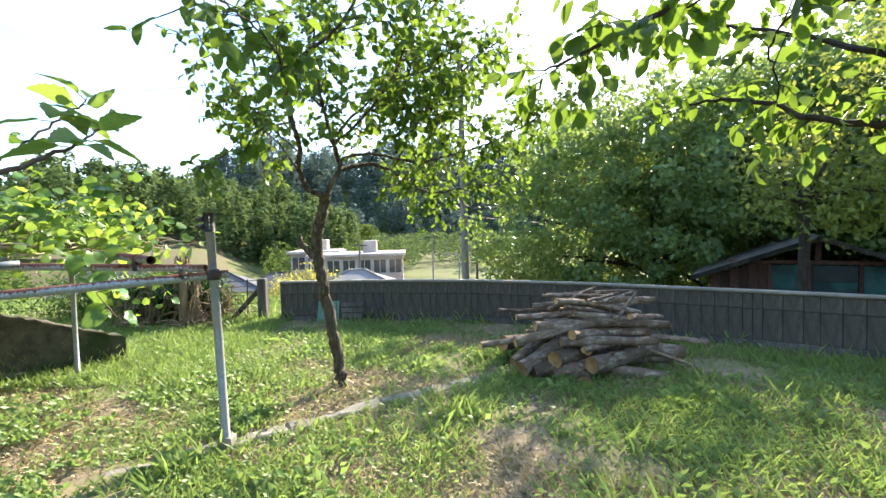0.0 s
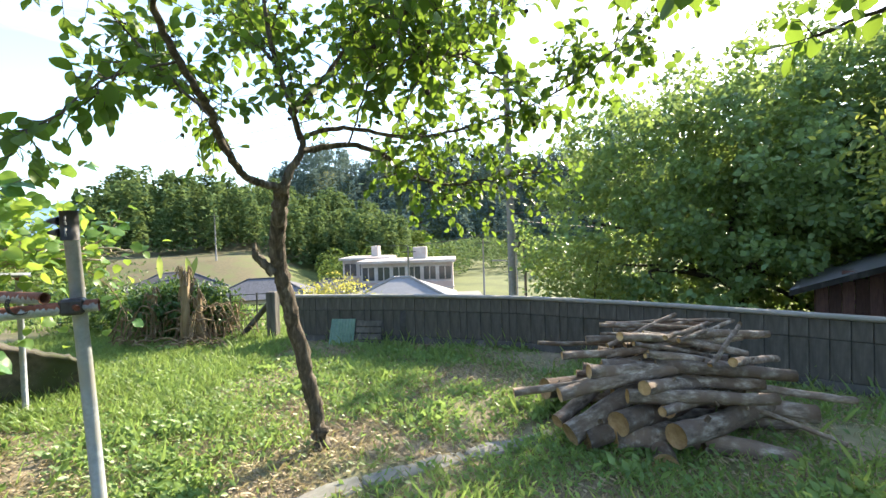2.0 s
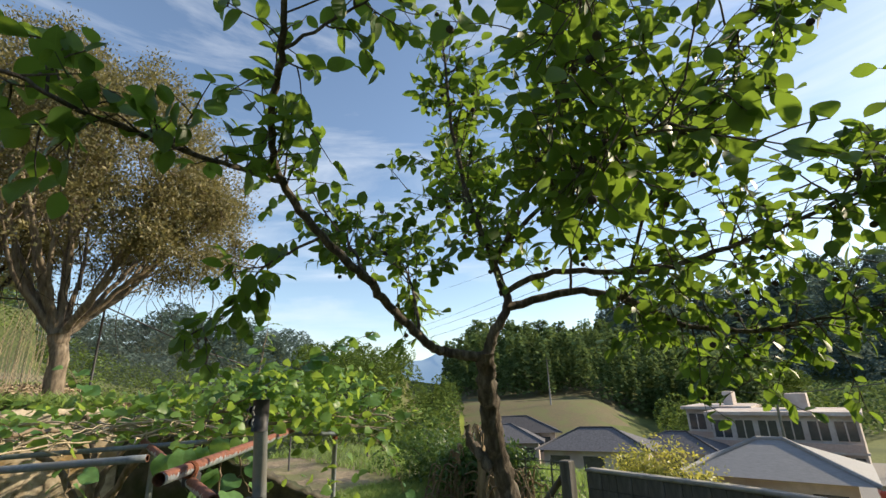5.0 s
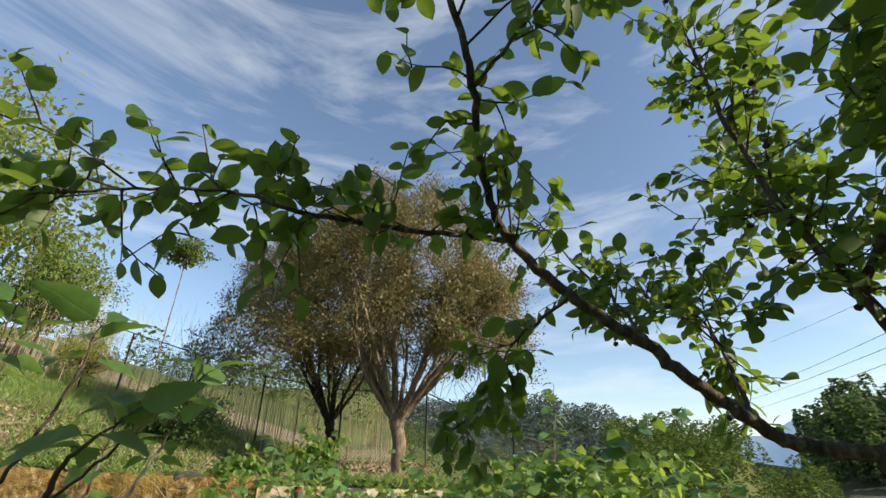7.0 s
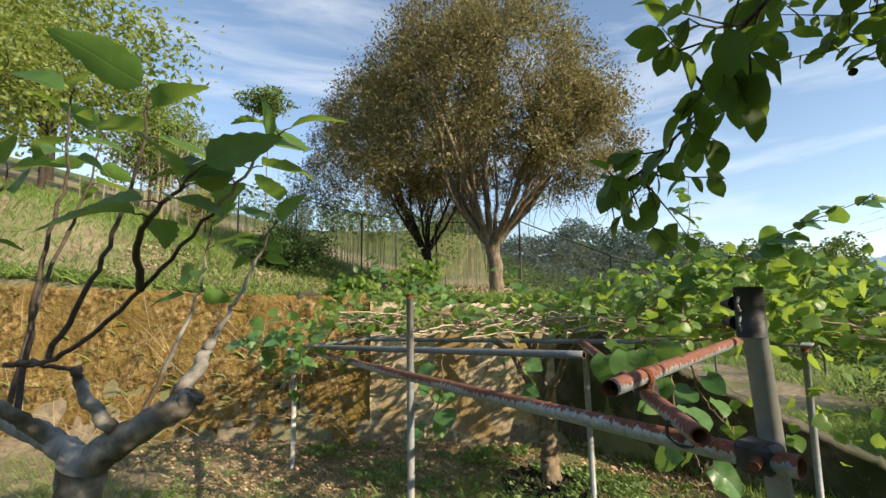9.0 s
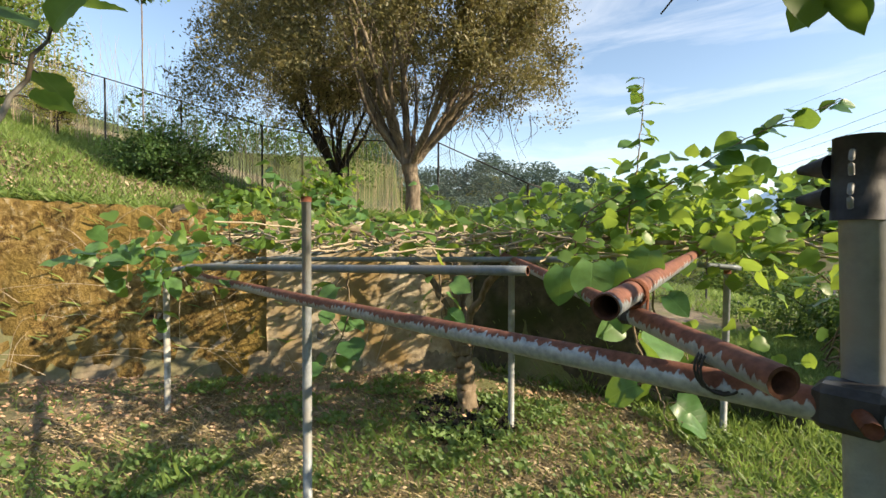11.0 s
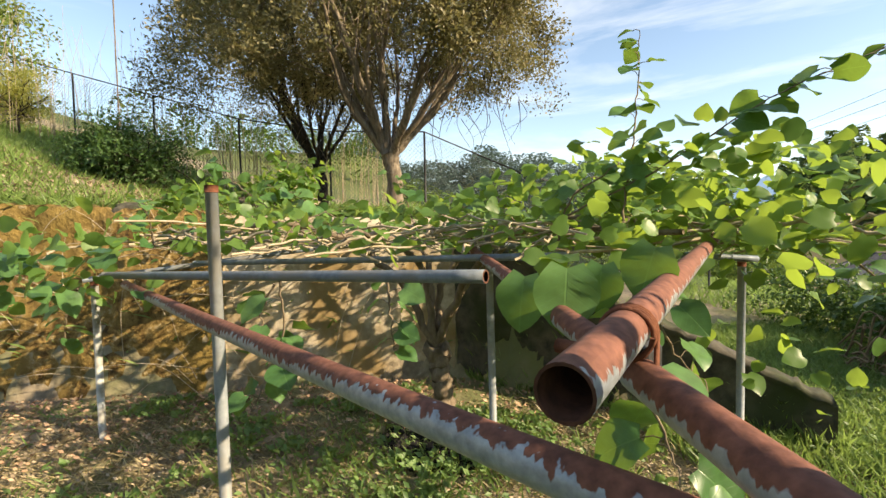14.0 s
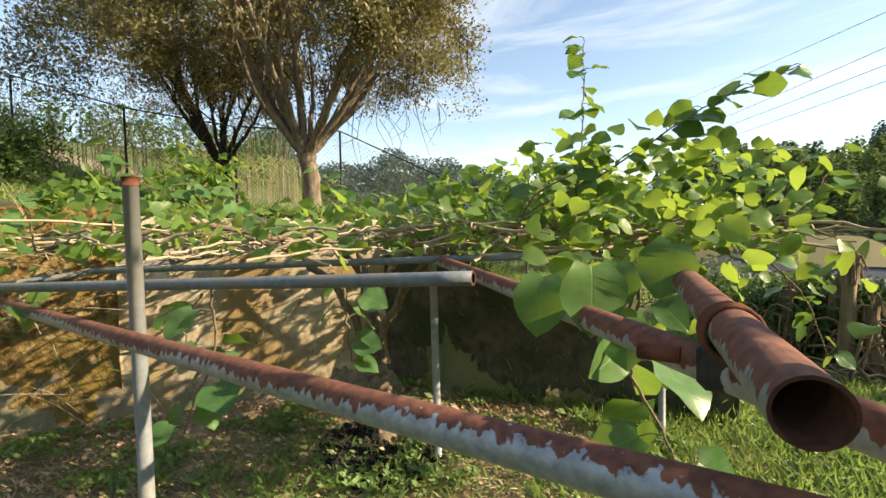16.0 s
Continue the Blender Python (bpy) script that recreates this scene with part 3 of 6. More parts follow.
gx, gy = axis(-13.0, 8.0, 0.12, 3500), axis(-4.0, 12.0, 0.12, 3500)
GX, GY = np.meshgrid(gx, gy, indexing="ij")
GZ = height(GX, GY)
near = (np.hypot(GX, GY) < 40)
bumps = 0.02 * np.sin(GX * 2.1 + 1.3 * np.sin(GY * 1.7)) + 0.015 * np.sin(GY * 3.7 + GX) + rng.normal(size=GX.shape) * 0.006
GZ = GZ + np.where(near, bumps, 0)
ni, nj = GX.shape
ii, jj = np.meshgrid(np.arange(ni - 1), np.arange(nj - 1), indexing="ij")
gq = np.stack([ii * nj + jj, (ii + 1) * nj + jj, (ii + 1) * nj + jj + 1, ii * nj + jj + 1], -1).reshape(-1, 4)
ground = mpart("ground", smooth(raw_mesh("ground", np.stack([GX, GY, GZ], -1).reshape(-1, 3), gq)), M_SOIL)
tagged(ground, "weedy garden soil with short grass, falling to a valley", "ground", kind="structure")
ground.data.materials.append(M_FIELD)
ground.data.materials.append(M_BROWNFIELD)
cx, cy = (gx[:-1] + gx[1:]) / 2, (gy[:-1] + gy[1:]) / 2
CX, CY = np.meshgrid(cx, cy, indexing="ij")
CA, CD = np.degrees(np.arctan2(-CX, CY)), np.hypot(CX, CY)
mi = np.where(CD > 26, 1, 0)
mi = np.where((CD > 55) & (CA > 26) & (CA < 50) & (CD < 130), 2, mi)
ground.data.polygons.foreach_set("material_index", mi.ravel().astype(np.int32))


# ---------------------------------------------------------------- garden wall of concrete blocks
def fence_frame(s):
    """Place and heading at s metres along the garden wall."""
    for (ax, ay), (bx, by) in zip(FENCE, FENCE[1:]):
        d = math.hypot(bx - ax, by - ay)
        if s <= d or (bx, by) == FENCE[-1]:
            return ax + (bx - ax) * s / d, ay + (by - ay) * s / d, math.atan2(by - ay, bx - ax)
        s -= d


fence_len = sum(math.hypot(b[0] - a[0], b[1] - a[1]) for a, b in zip(FENCE, FENCE[1:]))
fence = base("wall_garden", (FENCE[0][0], FENCE[0][1], 0), "dark stained low concrete block garden wall with grid joints", "garden wall", kind="structure")


def wall_strip(name, mat, off, thick, z0, z1, label=""):
    """A continuous band of the garden wall."""
    n, v = 60, []
    for i in range(n + 1):
        x, y, a = fence_frame(fence_len * i / n * 0.9999)
        px, py = -math.sin(a), math.cos(a)
        for o, z in ((off, z0), (off, z1), (off + thick, z1), (off + thick, z0)):
            v.append((x + px * o, y + py * o, z))
    f = [(i * 4 + k, i * 4 + (k + 1) % 4, i * 4 + 4 + (k + 1) % 4, i * 4 + 4 + k) for i in range(n) for k in range(4)]
    f += [(0, 3, 2, 1), (n * 4, n * 4 + 1, n * 4 + 2, n * 4 + 3)]
    return mpart(name, raw_mesh(name, V(v), V(f)), mat, fence, label)


wall_strip("core", M_JOINT, 0.012, 0.1, -0.6, 0.655)
wall_strip("footing", M_CONC, -0.05, 0.2, -0.6, 0.1, "rough concrete footing")
wall_strip("coping", M_CONC_PALE, -0.012, 0.15, 0.657, 0.69, "pale mortar coping")

# ---------------------------------------------------------------- retaining walls
def slab_wall(name, a, b, za, zb, thick, mat, label, n=90, seed=1, rough=0.03, low=-0.3):
    """A wall from a to b whose top runs from za to zb, with an uneven face; its thickness lies to its left."""
    r = np.random.default_rng(seed)
    a, b = V(a, dtype=float), V(b, dtype=float)
    d = (b - a) / np.linalg.norm(b - a)
    nrm = V([-d[1], d[0]])
    rows, v, f = 20, [], []
    for i in range(n + 1):
        t = i / n
        p, top = a + (b - a) * t, za + (zb - za) * t + r.normal() * rough * 0.5
        for j in range(rows + 1):
            z = low + (top - low) * j / rows
            o = rough * (1.4 * noise.noise((p[0] * 4, p[1] * 4, z * 4)) + 0.9 * noise.noise((p[0] * 11, p[1] * 11 + seed, z * 11)) + 0.25 * r.normal()) - 0.02
            v.append((*(p - nrm * o * (0 < j < rows)), low + (top - low) * j / rows))
        v.append((*(p + nrm * thick), top + r.normal() * rough * 0.4))
        v.append((*(p + nrm * thick), low))
    k = rows + 3
    for i in range(n):
        for j in range(k - 1):
            f.append((i * k + j, (i + 1) * k + j, (i + 1) * k + j + 1, i * k + j + 1))
    v, f = V(v), [V(f), V([list(range(k))[::-1], [n * k + q for q in range(k)]])]
    me = raw_mesh(name, v, f)
    return tagged(mpart(name, me, mat), label, "retaining wall", kind="structure")


slab_wall("wall_retaining_1", (W1_X, -7.0), (W1_X, 1.2), 2.1, 1.7, 0.3, M_MOSSWALL, "tall retaining wall crusted with orange moss and lichen", seed=2, rough=0.045)
slab_wall("wall_retaining_2", (W1_X, 1.2), (W1_X, 3.4), 1.66, 1.6, 0.3, M_PALEWALL, "stained pale rendered retaining wall", seed=3, rough=0.012)
slab_wall("wall_retaining_3", W2[0], W2[1], 1.5, 0.3, 0.28, M_DARKWALL, "mossy concrete wall, coloured dark for shade, sloping down to its end", seed=4, rough=0.015)
bm = bmesh.new()
bmesh.ops.create_icosphere(bm, subdivisions=3, radius=0.15)
for v in bm.verts:
    v.co = Vector((v.co.x, v.co.y * 1.4, v.co.z * 0.7)) * (1 + 0.45 * noise.noise(v.co * 7) + 0.18 * noise.noise(v.co * 22))
    v.co += Vector((-5.7, 0.35, 1.7))
tagged(part("rock", bm, M_DARKWALL), "dark mossy rock on top of the retaining wall", "rock")
drain = Tubes()
drain.add([(W1_X - 0.1, 1.75, 0.42), (W1_X + 0.05, 1.75, 0.42)], 0.035, 12, cap=False)
tagged(mpart("drain_pipe", drain.mesh("drain_pipe"), M_GALV), "short drain pipe in the retaining wall", "drain pipe")

# concrete edging strip across the grass
bm = bmesh.new()
strip = base("edging_strip", (-0.4, 4.05, 0), "worn concrete edging strip sunk in grass", "edging", kind="structure")
line = [(-2.35, 2.5), (-1.62, 3.08), (-0.95, 3.62), (-0.3, 4.1), (0.3, 4.5), (0.95, 4.88)]
for i, (a, b) in enumerate(zip(line, line[1:])):
    ang, d = math.atan2(b[1] - a[1], b[0] - a[0]), math.hypot(b[0] - a[0], b[1] - a[1])
    bm = bmesh.new()
    box(bm, (0.004, -0.075, -0.08), (d - 0.006, 0.075, 0.026), 0.012)
    bmesh.ops.subdivide_edges(bm, edges=bm.edges[:], cuts=3, use_grid_fill=True)
    for v in bm.verts:
        v.co += Vector((0, 0.3, 1)) * 0.03 * noise.noise(v.co * 9 + Vector((i * 3, 0, 0)))
    bmesh.ops.transform(bm, matrix=pose(a[0], a[1], 0.0, 0, 0, math.degrees(ang)), verts=bm.verts[:])
    part("slab", bm, M_CONC_PALE, strip)


# ---------------------------------------------------------------- pipe trellis
def steel_pipe(name, a, b, r, mat, label, wall=0.006, sag=0.0, group="trellis pipes"):
    """An open steel tube from a to b."""
    a, b = V(a, dtype=float), V(b, dtype=float)
    n = 24
    pts = [a + (b - a) * i / n + V([0, 0, -sag * 4 * (i / n) * (1 - i / n)]) for i in range(n + 1)]
    t = Tubes()
    t.add(pts, r, 20, cap=False)
    t.add(pts[::-1], r - wall, 20, cap=False)
    for k, e in ((0, 0), (n, 1)):
        o, i2 = k * 20, (n + 1) * 20 + (n - k) * 20
        ring = [(o + s, o + (s + 1) % 20, i2 + (10 - (s + 1)) % 20, i2 + (10 - s) % 20) for s in range(20)]
        t.q.append(V(ring))
    me = t.mesh(name)
    flat = np.arange(len(me.polygons)) < 2 * n * 20
    me.polygons.foreach_set("use_smooth", flat)
    me.materials.append(mat)
    # Inner faces and end rings get the rust that is darkened as shade.
    me.materials.append(M_BORE_SHADED)
    me.polygons.foreach_set("material_index", (np.arange(len(me.polygons)) >= n * 20).astype(np.int32))
    return tagged(new(name, me), label, "steel pipe", group)


def post(x, y, top, r, mat, label, lean=(0, 0), cap=False, foot=False):
    p = base("trellis_post", (x, y, 0), label, "post", "trellis posts")
    t = Tubes()
    t.add([(x + lean[0], y + lean[1], -0.05), (x + lean[0] * 0.5, y + lean[1] * 0.5, top * 0.5), (x, y, top)], r, 18)
    mpart("pipe", t.mesh("pipe"), mat, p)
    if cap:
        t = Tubes()
        t.add([(x, y, top - 0.12), (x, y, top + 0.008)], r + 0.006, 18)
        mpart("cap", t.mesh("cap"), M_STEEL, p, "dark steel cap sleeve")
        for zz in (0.035, 0.085):
            t = Tubes()
            t.add([(x - 0.03, y - 0.02, top - zz), (x - 0.075, y - 0.03, top - zz)], [0.02, 0.006], 10)
            mpart("bolt", t.mesh("bolt"), M_STEEL, p)
            t = Tubes()
            t.add(bend([(x + 0.02, y - r - 0.008, top - zz + 0.018), (x + 0.026, y - r - 0.016, top - zz), (x + 0.02, y - r - 0.008, top - zz - 0.018)], 5), 0.004, 6)
            mpart("wire_loop", t.mesh("wire_loop"), M_GALV, p)
    else:
        t = Tubes()
        t.add([(x, y, top - 0.025), (x, y, top + 0.004)], r + 0.002, 18)
        mpart("rim", t.mesh("rim"), M_RUST, p, "rusted top rim")
    if foot:
        bm = bmesh.new()
        box(bm, (x - 0.05 + lean[0], y - 0.05 + lean[1], -0.04), (x + 0.05 + lean[0], y + 0.05 + lean[1], 0.1), 0.008)
        part("foot_block", bm, M_CONC_PALE, p, "pale concrete foot block")
    return p


post(-1.27, 3.21, 1.655, 0.028, M_POST, "grey steel trellis post with a dark cap and concrete foot", (0.0, 0.1), True, True)
post(-3.02, 2.065, 1.69, 0.024, M_POST, "galvanised trellis post with a rusted tip", (-0.02, 0.0))
post(-3.95, 3.39, 1.53, 0.024, M_POST, "galvanised trellis post beside the vine trunk", (-0.05, 0.03))
post(-4.68, 0.62, 1.16, 0.025, M_WHITEPIPE, "white painted trellis post with peeling paint")
post(-3.76, 5.0, 1.25, 0.024, M_POST, "galvanised trellis post beside the low wall")
steel_pipe("trellis_pipe", (-1.17, 3.235, 1.25), (-4.4, 0.98, 1.165), 0.027, M_RUSTY, "long galvanised pipe streaked with rust on top", sag=0.01)
steel_pipe("trellis_pipe", (-1.21, 3.035, 1.305), (-4.25, 3.3, 1.38), 0.024, M_RUSTIER, "rust brown pipe laid over another, grey beneath")
steel_pipe("trellis_pipe", (-1.465, 2.9, 1.371), (-3.72, 4.8, 1.425), 0.0265, M_RUSTIER, "rusted open-ended pipe pointing into the garden", wall=0.0032)
steel_pipe("trellis_pipe", (-4.0, 1.08, 1.265), (-2.41, 3.04, 1.363), 0.021, M_GALV, "blue-grey galvanised trellis pipe")
steel_pipe("trellis_pipe", (-4.35, 1.45, 1.3), (-3.0, 3.55, 1.375), 0.017, M_GALV, "thin grey trellis pipe under the vine")
steel_pipe("trellis_pipe", (-5.35, 2.2, 1.4), (-4.6, 4.4, 1.43), 0.02, M_GALV, "grey trellis pipe near the wall")
steel_pipe("trellis_pipe", (-4.75, 0.5, 1.17), (-5.4, 2.6, 1.4), 0.02, M_GALV, "grey trellis pipe over the white post")
steel_pipe("trellis_pipe", (-3.95, 3.35, 1.4), (-3.75, 5.1, 1.27), 0.02, M_GALV, "grey trellis pipe between two posts")


def wire_tie(at, axis_dir, r, turns, label, mat=M_RUST, thick=0.0036):
    """Twists of wire round a pipe."""
    d = V(axis_dir, dtype=float)
    d /= np.linalg.norm(d)
    a = np.cross(d, [0, 0, 1.0])
    a /= np.linalg.norm(a)
    b = np.cross(d, a)
    th = np.linspace(0, turns * 2 * np.pi, turns * 16)
    pts = V(at) + d * (np.linspace(-0.5, 0.5, len(th))[:, None] * turns * 0.009) + r * (np.cos(th)[:, None] * a + np.sin(th)[:, None] * b)
    tail = pts[-1] + V([0.03, -0.02, -0.04])
    t = Tubes()
    t.add(np.vstack([pts, tail]), thick, 6)
    tagged(mpart("wire_tie", t.mesh("wire_tie"), mat), label, "wire", "wire ties")


wire_tie((-1.655, 3.06, 1.371), (-2.27, 1.915, 0.06), 0.032, 4, "rusty wire binding on an open pipe")
wire_tie((-1.36, 3.06, 1.28), (-3.0, 0.25, 0.07), 0.043, 3, "black wire binding two crossing pipes", M_STEEL, 0.0024)
clamp = base("pipe_clamp", (-1.66, 3.06, 1.34), "dark rusted scaffold clamp between two pipes", "clamp")
bm = bmesh.new()
box(bm, (-0.03, -0.035, -0.04), (0.03, 0.035, 0.02), 0.01, pose(-1.68, 3.08, 1.335, 0, 0, 40))
part("body", bm, M_STEEL, clamp)
t = Tubes()
t.add([(-1.70, 3.03, 1.335), (-1.74, 3.0, 1.335)], 0.011, 8)
mpart("bolt", t.mesh("bolt"), M_RUST, clamp)
clamp = base("pipe_clamp", (-1.24, 3.19, 1.25), "grey scaffold clamp on the corner post", "clamp")
bm = bmesh.new()
box(bm, (-0.045, -0.04, -0.035), (0.045, 0.04, 0.035), 0.012, pose(-1.25, 3.19, 1.25, 0, 0, 35))
part("body", bm, M_STEEL, clamp)
t = Tubes()
t.add([(-1.22, 3.17, 1.25), (-1.17, 3.13, 1.25)], 0.012, 8)
mpart("bolt", t.mesh("bolt"), M_RUST, clamp)


# ---------------------------------------------------------------- orchard tree
def leafy(tubes, sites, start, way, length, r0, r, droop=0.0, step=0.05):
    """A thin twig; appends its leaf sites (place, way)."""
    n = max(4, int(length / step))
    pts, d, p = [V(start)], unit(V(way)), V(start, dtype=float)
    for i in range(n):
        d = unit(d + r.normal(size=3) * 0.12 + V([0, 0, -droop]))
        p = p + d * length / n
        pts.append(p)
        if i > 0:
            sites.append((p, d))
    tubes.add(pts, np.linspace(r0, 0.0012, len(pts)), 4, cap=False)
    return pts


def random_ways(n, r, zscale=1.0):
    w = r.normal(size=(n, 3))
    w[:, 2] *= zscale
    return unit(w)


def dress(curves, tubes, r, gap=0.12, tw=(0.12, 0.4), start=0.25, sub=2, upward=0.25):
    """Clothe limb curves with twigs; returns leaf sites."""
    sites = []
    for c in curves:
        seg = np.linalg.norm(np.diff(c, axis=0), axis=1)
        total, s = seg.sum(), 0.0
        cum = np.concatenate([[0], np.cumsum(seg)])
        s = total * start
        while s < total:
            i = min(np.searchsorted(cum, s), len(c) - 1)
            p, d = c[i], unit(c[i] - c[i - 1])
            w = unit(random_ways(1, r)[0] + d * 0.5 + V([0, 0, upward]))
            pts = leafy(tubes, sites, p, w, r.uniform(*tw), 0.004, r)
            for _ in range(sub):
                k = int(r.integers(1, len(pts)))
                leafy(tubes, sites, pts[k], random_ways(1, r)[0] + w * 0.7, r.uniform(0.08, 0.2), 0.0025, r)
            s += gap * r.uniform(0.5, 1.5)
    return sites


def leaves_from(sites, r, per=2, size=(0.045, 0.085), hang_down=0.35):
    """Place, way, up and size of leaves at the twig sites."""
    p = np.repeat(V([s[0] for s in sites]), per, 0)
    d = np.repeat(V([s[1] for s in sites]), per, 0)
    way = unit(d * 0.6 + random_ways(len(p), r) * 0.9 + V([0, 0, -hang_down]))
    up = unit(V([0, 0, 1.0]) + r.normal(size=(len(p), 3)) * 0.45)
    keep = ~((p[:, 0] < -1.12) & (p[:, 1] < 3.5) & (p[:, 2] < np.where(p[:, 0] < -1.25, 2.3, 1.9)))
    return p[keep], way[keep], up[keep], r.uniform(*size, int(keep.sum()))


r = np.random.default_rng(11)
orchard = base("orchard_tree", (-0.78, 4.6, 0), "leaning orchard tree with rough dark trunk and ovate green leaves", "tree")
trunk_pts = bend([(-0.77, 4.62, -0.06), (-0.8, 4.57, 0.3), (-0.83, 4.48, 0.7), (-0.865, 4.36, 1.1), (-0.865, 4.25, 1.42), (-0.765, 4.1, 1.7), (-0.705, 4.04, 1.84)], 8, 0.006, 3)
t = Tubes()
t.add(trunk_pts, np.interp(np.linspace(0, 1, len(trunk_pts)), [0, 0.1, 0.5, 0.75, 1], [0.075, 0.054, 0.05, 0.05, 0.04]), 20, 0.06)
mpart("trunk", t.mesh("trunk"), M_BARK, orchard)
t = Tubes()
t.add(bend([(-0.9, 4.25, 1.3), (-0.97, 4.2, 1.4), (-1.0, 4.19, 1.5)], 5, 0.004, 5), np.linspace(0.035, 0.016, 11), 9, 0.12)
mpart("broken_stub", t.mesh("broken_stub"), M_BARK, orchard, "broken dead stub")
ORCHARD_LIMBS = [
    # the long limb that reaches over the path
    ([(-0.705, 4.04, 1.82), (-0.76, 3.9, 1.84), (-0.79, 3.77, 1.87), (-0.77, 3.56, 2.0), (-0.69, 3.36, 2.1), (-0.66, 3.14, 2.23), (-0.62, 2.96, 2.38), (-0.5, 2.86, 2.52), (-0.3, 2.8, 2.63), (-0.15, 2.72, 2.76), (0.0, 2.6, 3.0)], 0.034, 0.008),
    ([(-0.62, 2.96, 2.38), (-0.55, 2.68, 2.35), (-0.45, 2.4, 2.33), (-0.45, 2.26, 2.37), (-0.47, 2.0, 2.38), (-0.5, 1.75, 2.36)], 0.012, 0.003),
    ([(-0.705, 4.04, 1.82), (-0.66, 4.06, 1.93), (-0.6, 4.1, 2.07), (-0.64, 4.06, 2.3), (-0.7, 3.98, 2.6), (-0.72, 3.9, 3.0), (-0.66, 3.8, 3.4)], 0.04, 0.008),
    # the low limb with a dip
    ([(-0.6, 4.1, 2.05), (-0.4, 4.35, 2.12), (-0.2, 4.5, 2.07), (-0.05, 4.75, 1.95), (0.2, 4.95, 1.9), (0.5, 5.05, 1.94), (0.9, 5.1, 1.98)], 0.03, 0.006),
    ([(-0.62, 4.08, 2.12), (-0.35, 4.15, 2.18), (0.05, 4.2, 2.11), (0.4, 4.4, 2.2), (0.8, 4.5, 2.34), (1.2, 4.5, 2.55), (1.5, 4.45, 2.85)], 0.022, 0.003),
    ([(-0.64, 4.06, 2.25), (-0.4, 3.95, 2.4), (-0.1, 3.85, 2.7), (0.1, 3.75, 3.1), (0.3, 3.7, 3.4)], 0.02, 0.005),
    ([(-0.7, 3.98, 2.55), (-0.95, 4.2, 2.8), (-1.15, 4.4, 3.1), (-1.25, 4.5, 3.4)], 0.018, 0.005),
    ([(-0.64, 4.06, 2.3), (-0.45, 4.3, 2.6), (-0.2, 4.6, 2.9), (0.05, 4.9, 3.2)], 0.02, 0.005),
    ([(-0.66, 3.14, 2.23), (-0.88, 3.0, 2.12), (-1.03, 2.95, 1.98), (-1.12, 2.85, 1.9)], 0.008, 0.002),
    ([(-0.7, 3.4, 2.07), (-0.95, 3.45, 2.3), (-1.2, 3.4, 2.6), (-1.35, 3.3, 2.9)], 0.011, 0.003),
    ([(-0.3, 2.8, 2.63), (-0.1, 2.95, 2.75), (0.15, 3.05, 2.8)], 0.008, 0.002),
    ([(-0.1, 3.85, 2.7), (0.2, 3.5, 2.65), (0.45, 3.2, 2.6)], 0.009, 0.002),
    ([(-0.4, 4.35, 2.12), (-0.1, 3.95, 2.4), (0.2, 3.6, 2.35), (0.45, 3.5, 2.3)], 0.01, 0.002),
    ([(-0.2, 4.5, 2.07), (0.1, 4.3, 2.5), (0.5, 4.2, 2.9), (0.8, 4.1, 3.1)], 0.012, 0.003),
    ([(-0.78, 3.7, 1.91), (-0.95, 3.8, 2.15), (-1.2, 3.9, 2.4), (-1.5, 3.85, 2.55)], 0.012, 0.003),
]
curves = []
for i, (p, r0, r1) in enumerate(ORCHARD_LIMBS):
    c = bend(p, 8, 0.003, 20 + i)
    t = Tubes()
    t.add(c, np.linspace(r0 * 0.72, r1 * 0.8, len(c)), 9, 0.03)
    mpart("limb", t.mesh("limb"), M_BARK, orchard)
    curves.append(c)
twigs = Tubes()
sites = dress(curves[1:2], twigs, r, 0.045, (0.06, 0.22), 0.1, 2, 0.0)
sites += dress(curves[:1], twigs, r, 0.06, (0.1, 0.35), 0.55, 2, 0.2)
far_sites = dress(curves[2:8] + curves[11:15], twigs, r, 0.028, (0.12, 0.45), 0.25, 3, 0.2)
sites += dress(curves[8:11], twigs, r, 0.05, (0.05, 0.15), 0.2, 2, 0.1)
mpart("twigs", twigs.mesh("twigs"), M_BARK, orchard, kind="stuff")
p, way, up, size = leaves_from(far_sites, r, 1, (0.042, 0.085))
mpart("crown", leaf_mesh("crown", p, way, up, size, OVATE), M_ORCH, orchard, "dense ovate green leaves", "stuff")
p, way, up, size = leaves_from(sites, r, 1, (0.045, 0.085), 0.5)
order = r.permutation(len(p))
near_i, rest = order[:290], order[290:]
leaf_objects("leaf", p[near_i], way[near_i], up[near_i], size[near_i], OVATE, M_ORCH_OB, orchard, r)
if len(rest):
    mpart("leaves", leaf_mesh("leaves", p[rest], way[rest], up[rest], size[rest], OVATE), M_ORCH, orchard, kind="stuff")
# the few big leaves and young fruit that hang close to the path
fruit = Tubes()
for q in far_sites[::40]:
    c = q[0] + V([0, 0, -0.03])
    k = np.linspace(-1, 1, 7)
    fruit.add(np.stack([np.full(7, c[0]), np.full(7, c[1]), c[2] + 0.012 * k], -1), 0.012 * np.sqrt(1.02 - k * k), 8)
mpart("fruit", fruit.mesh("fruit"), M_BARK_DARK, orchard, "small dark unripe fruit", "stuff")

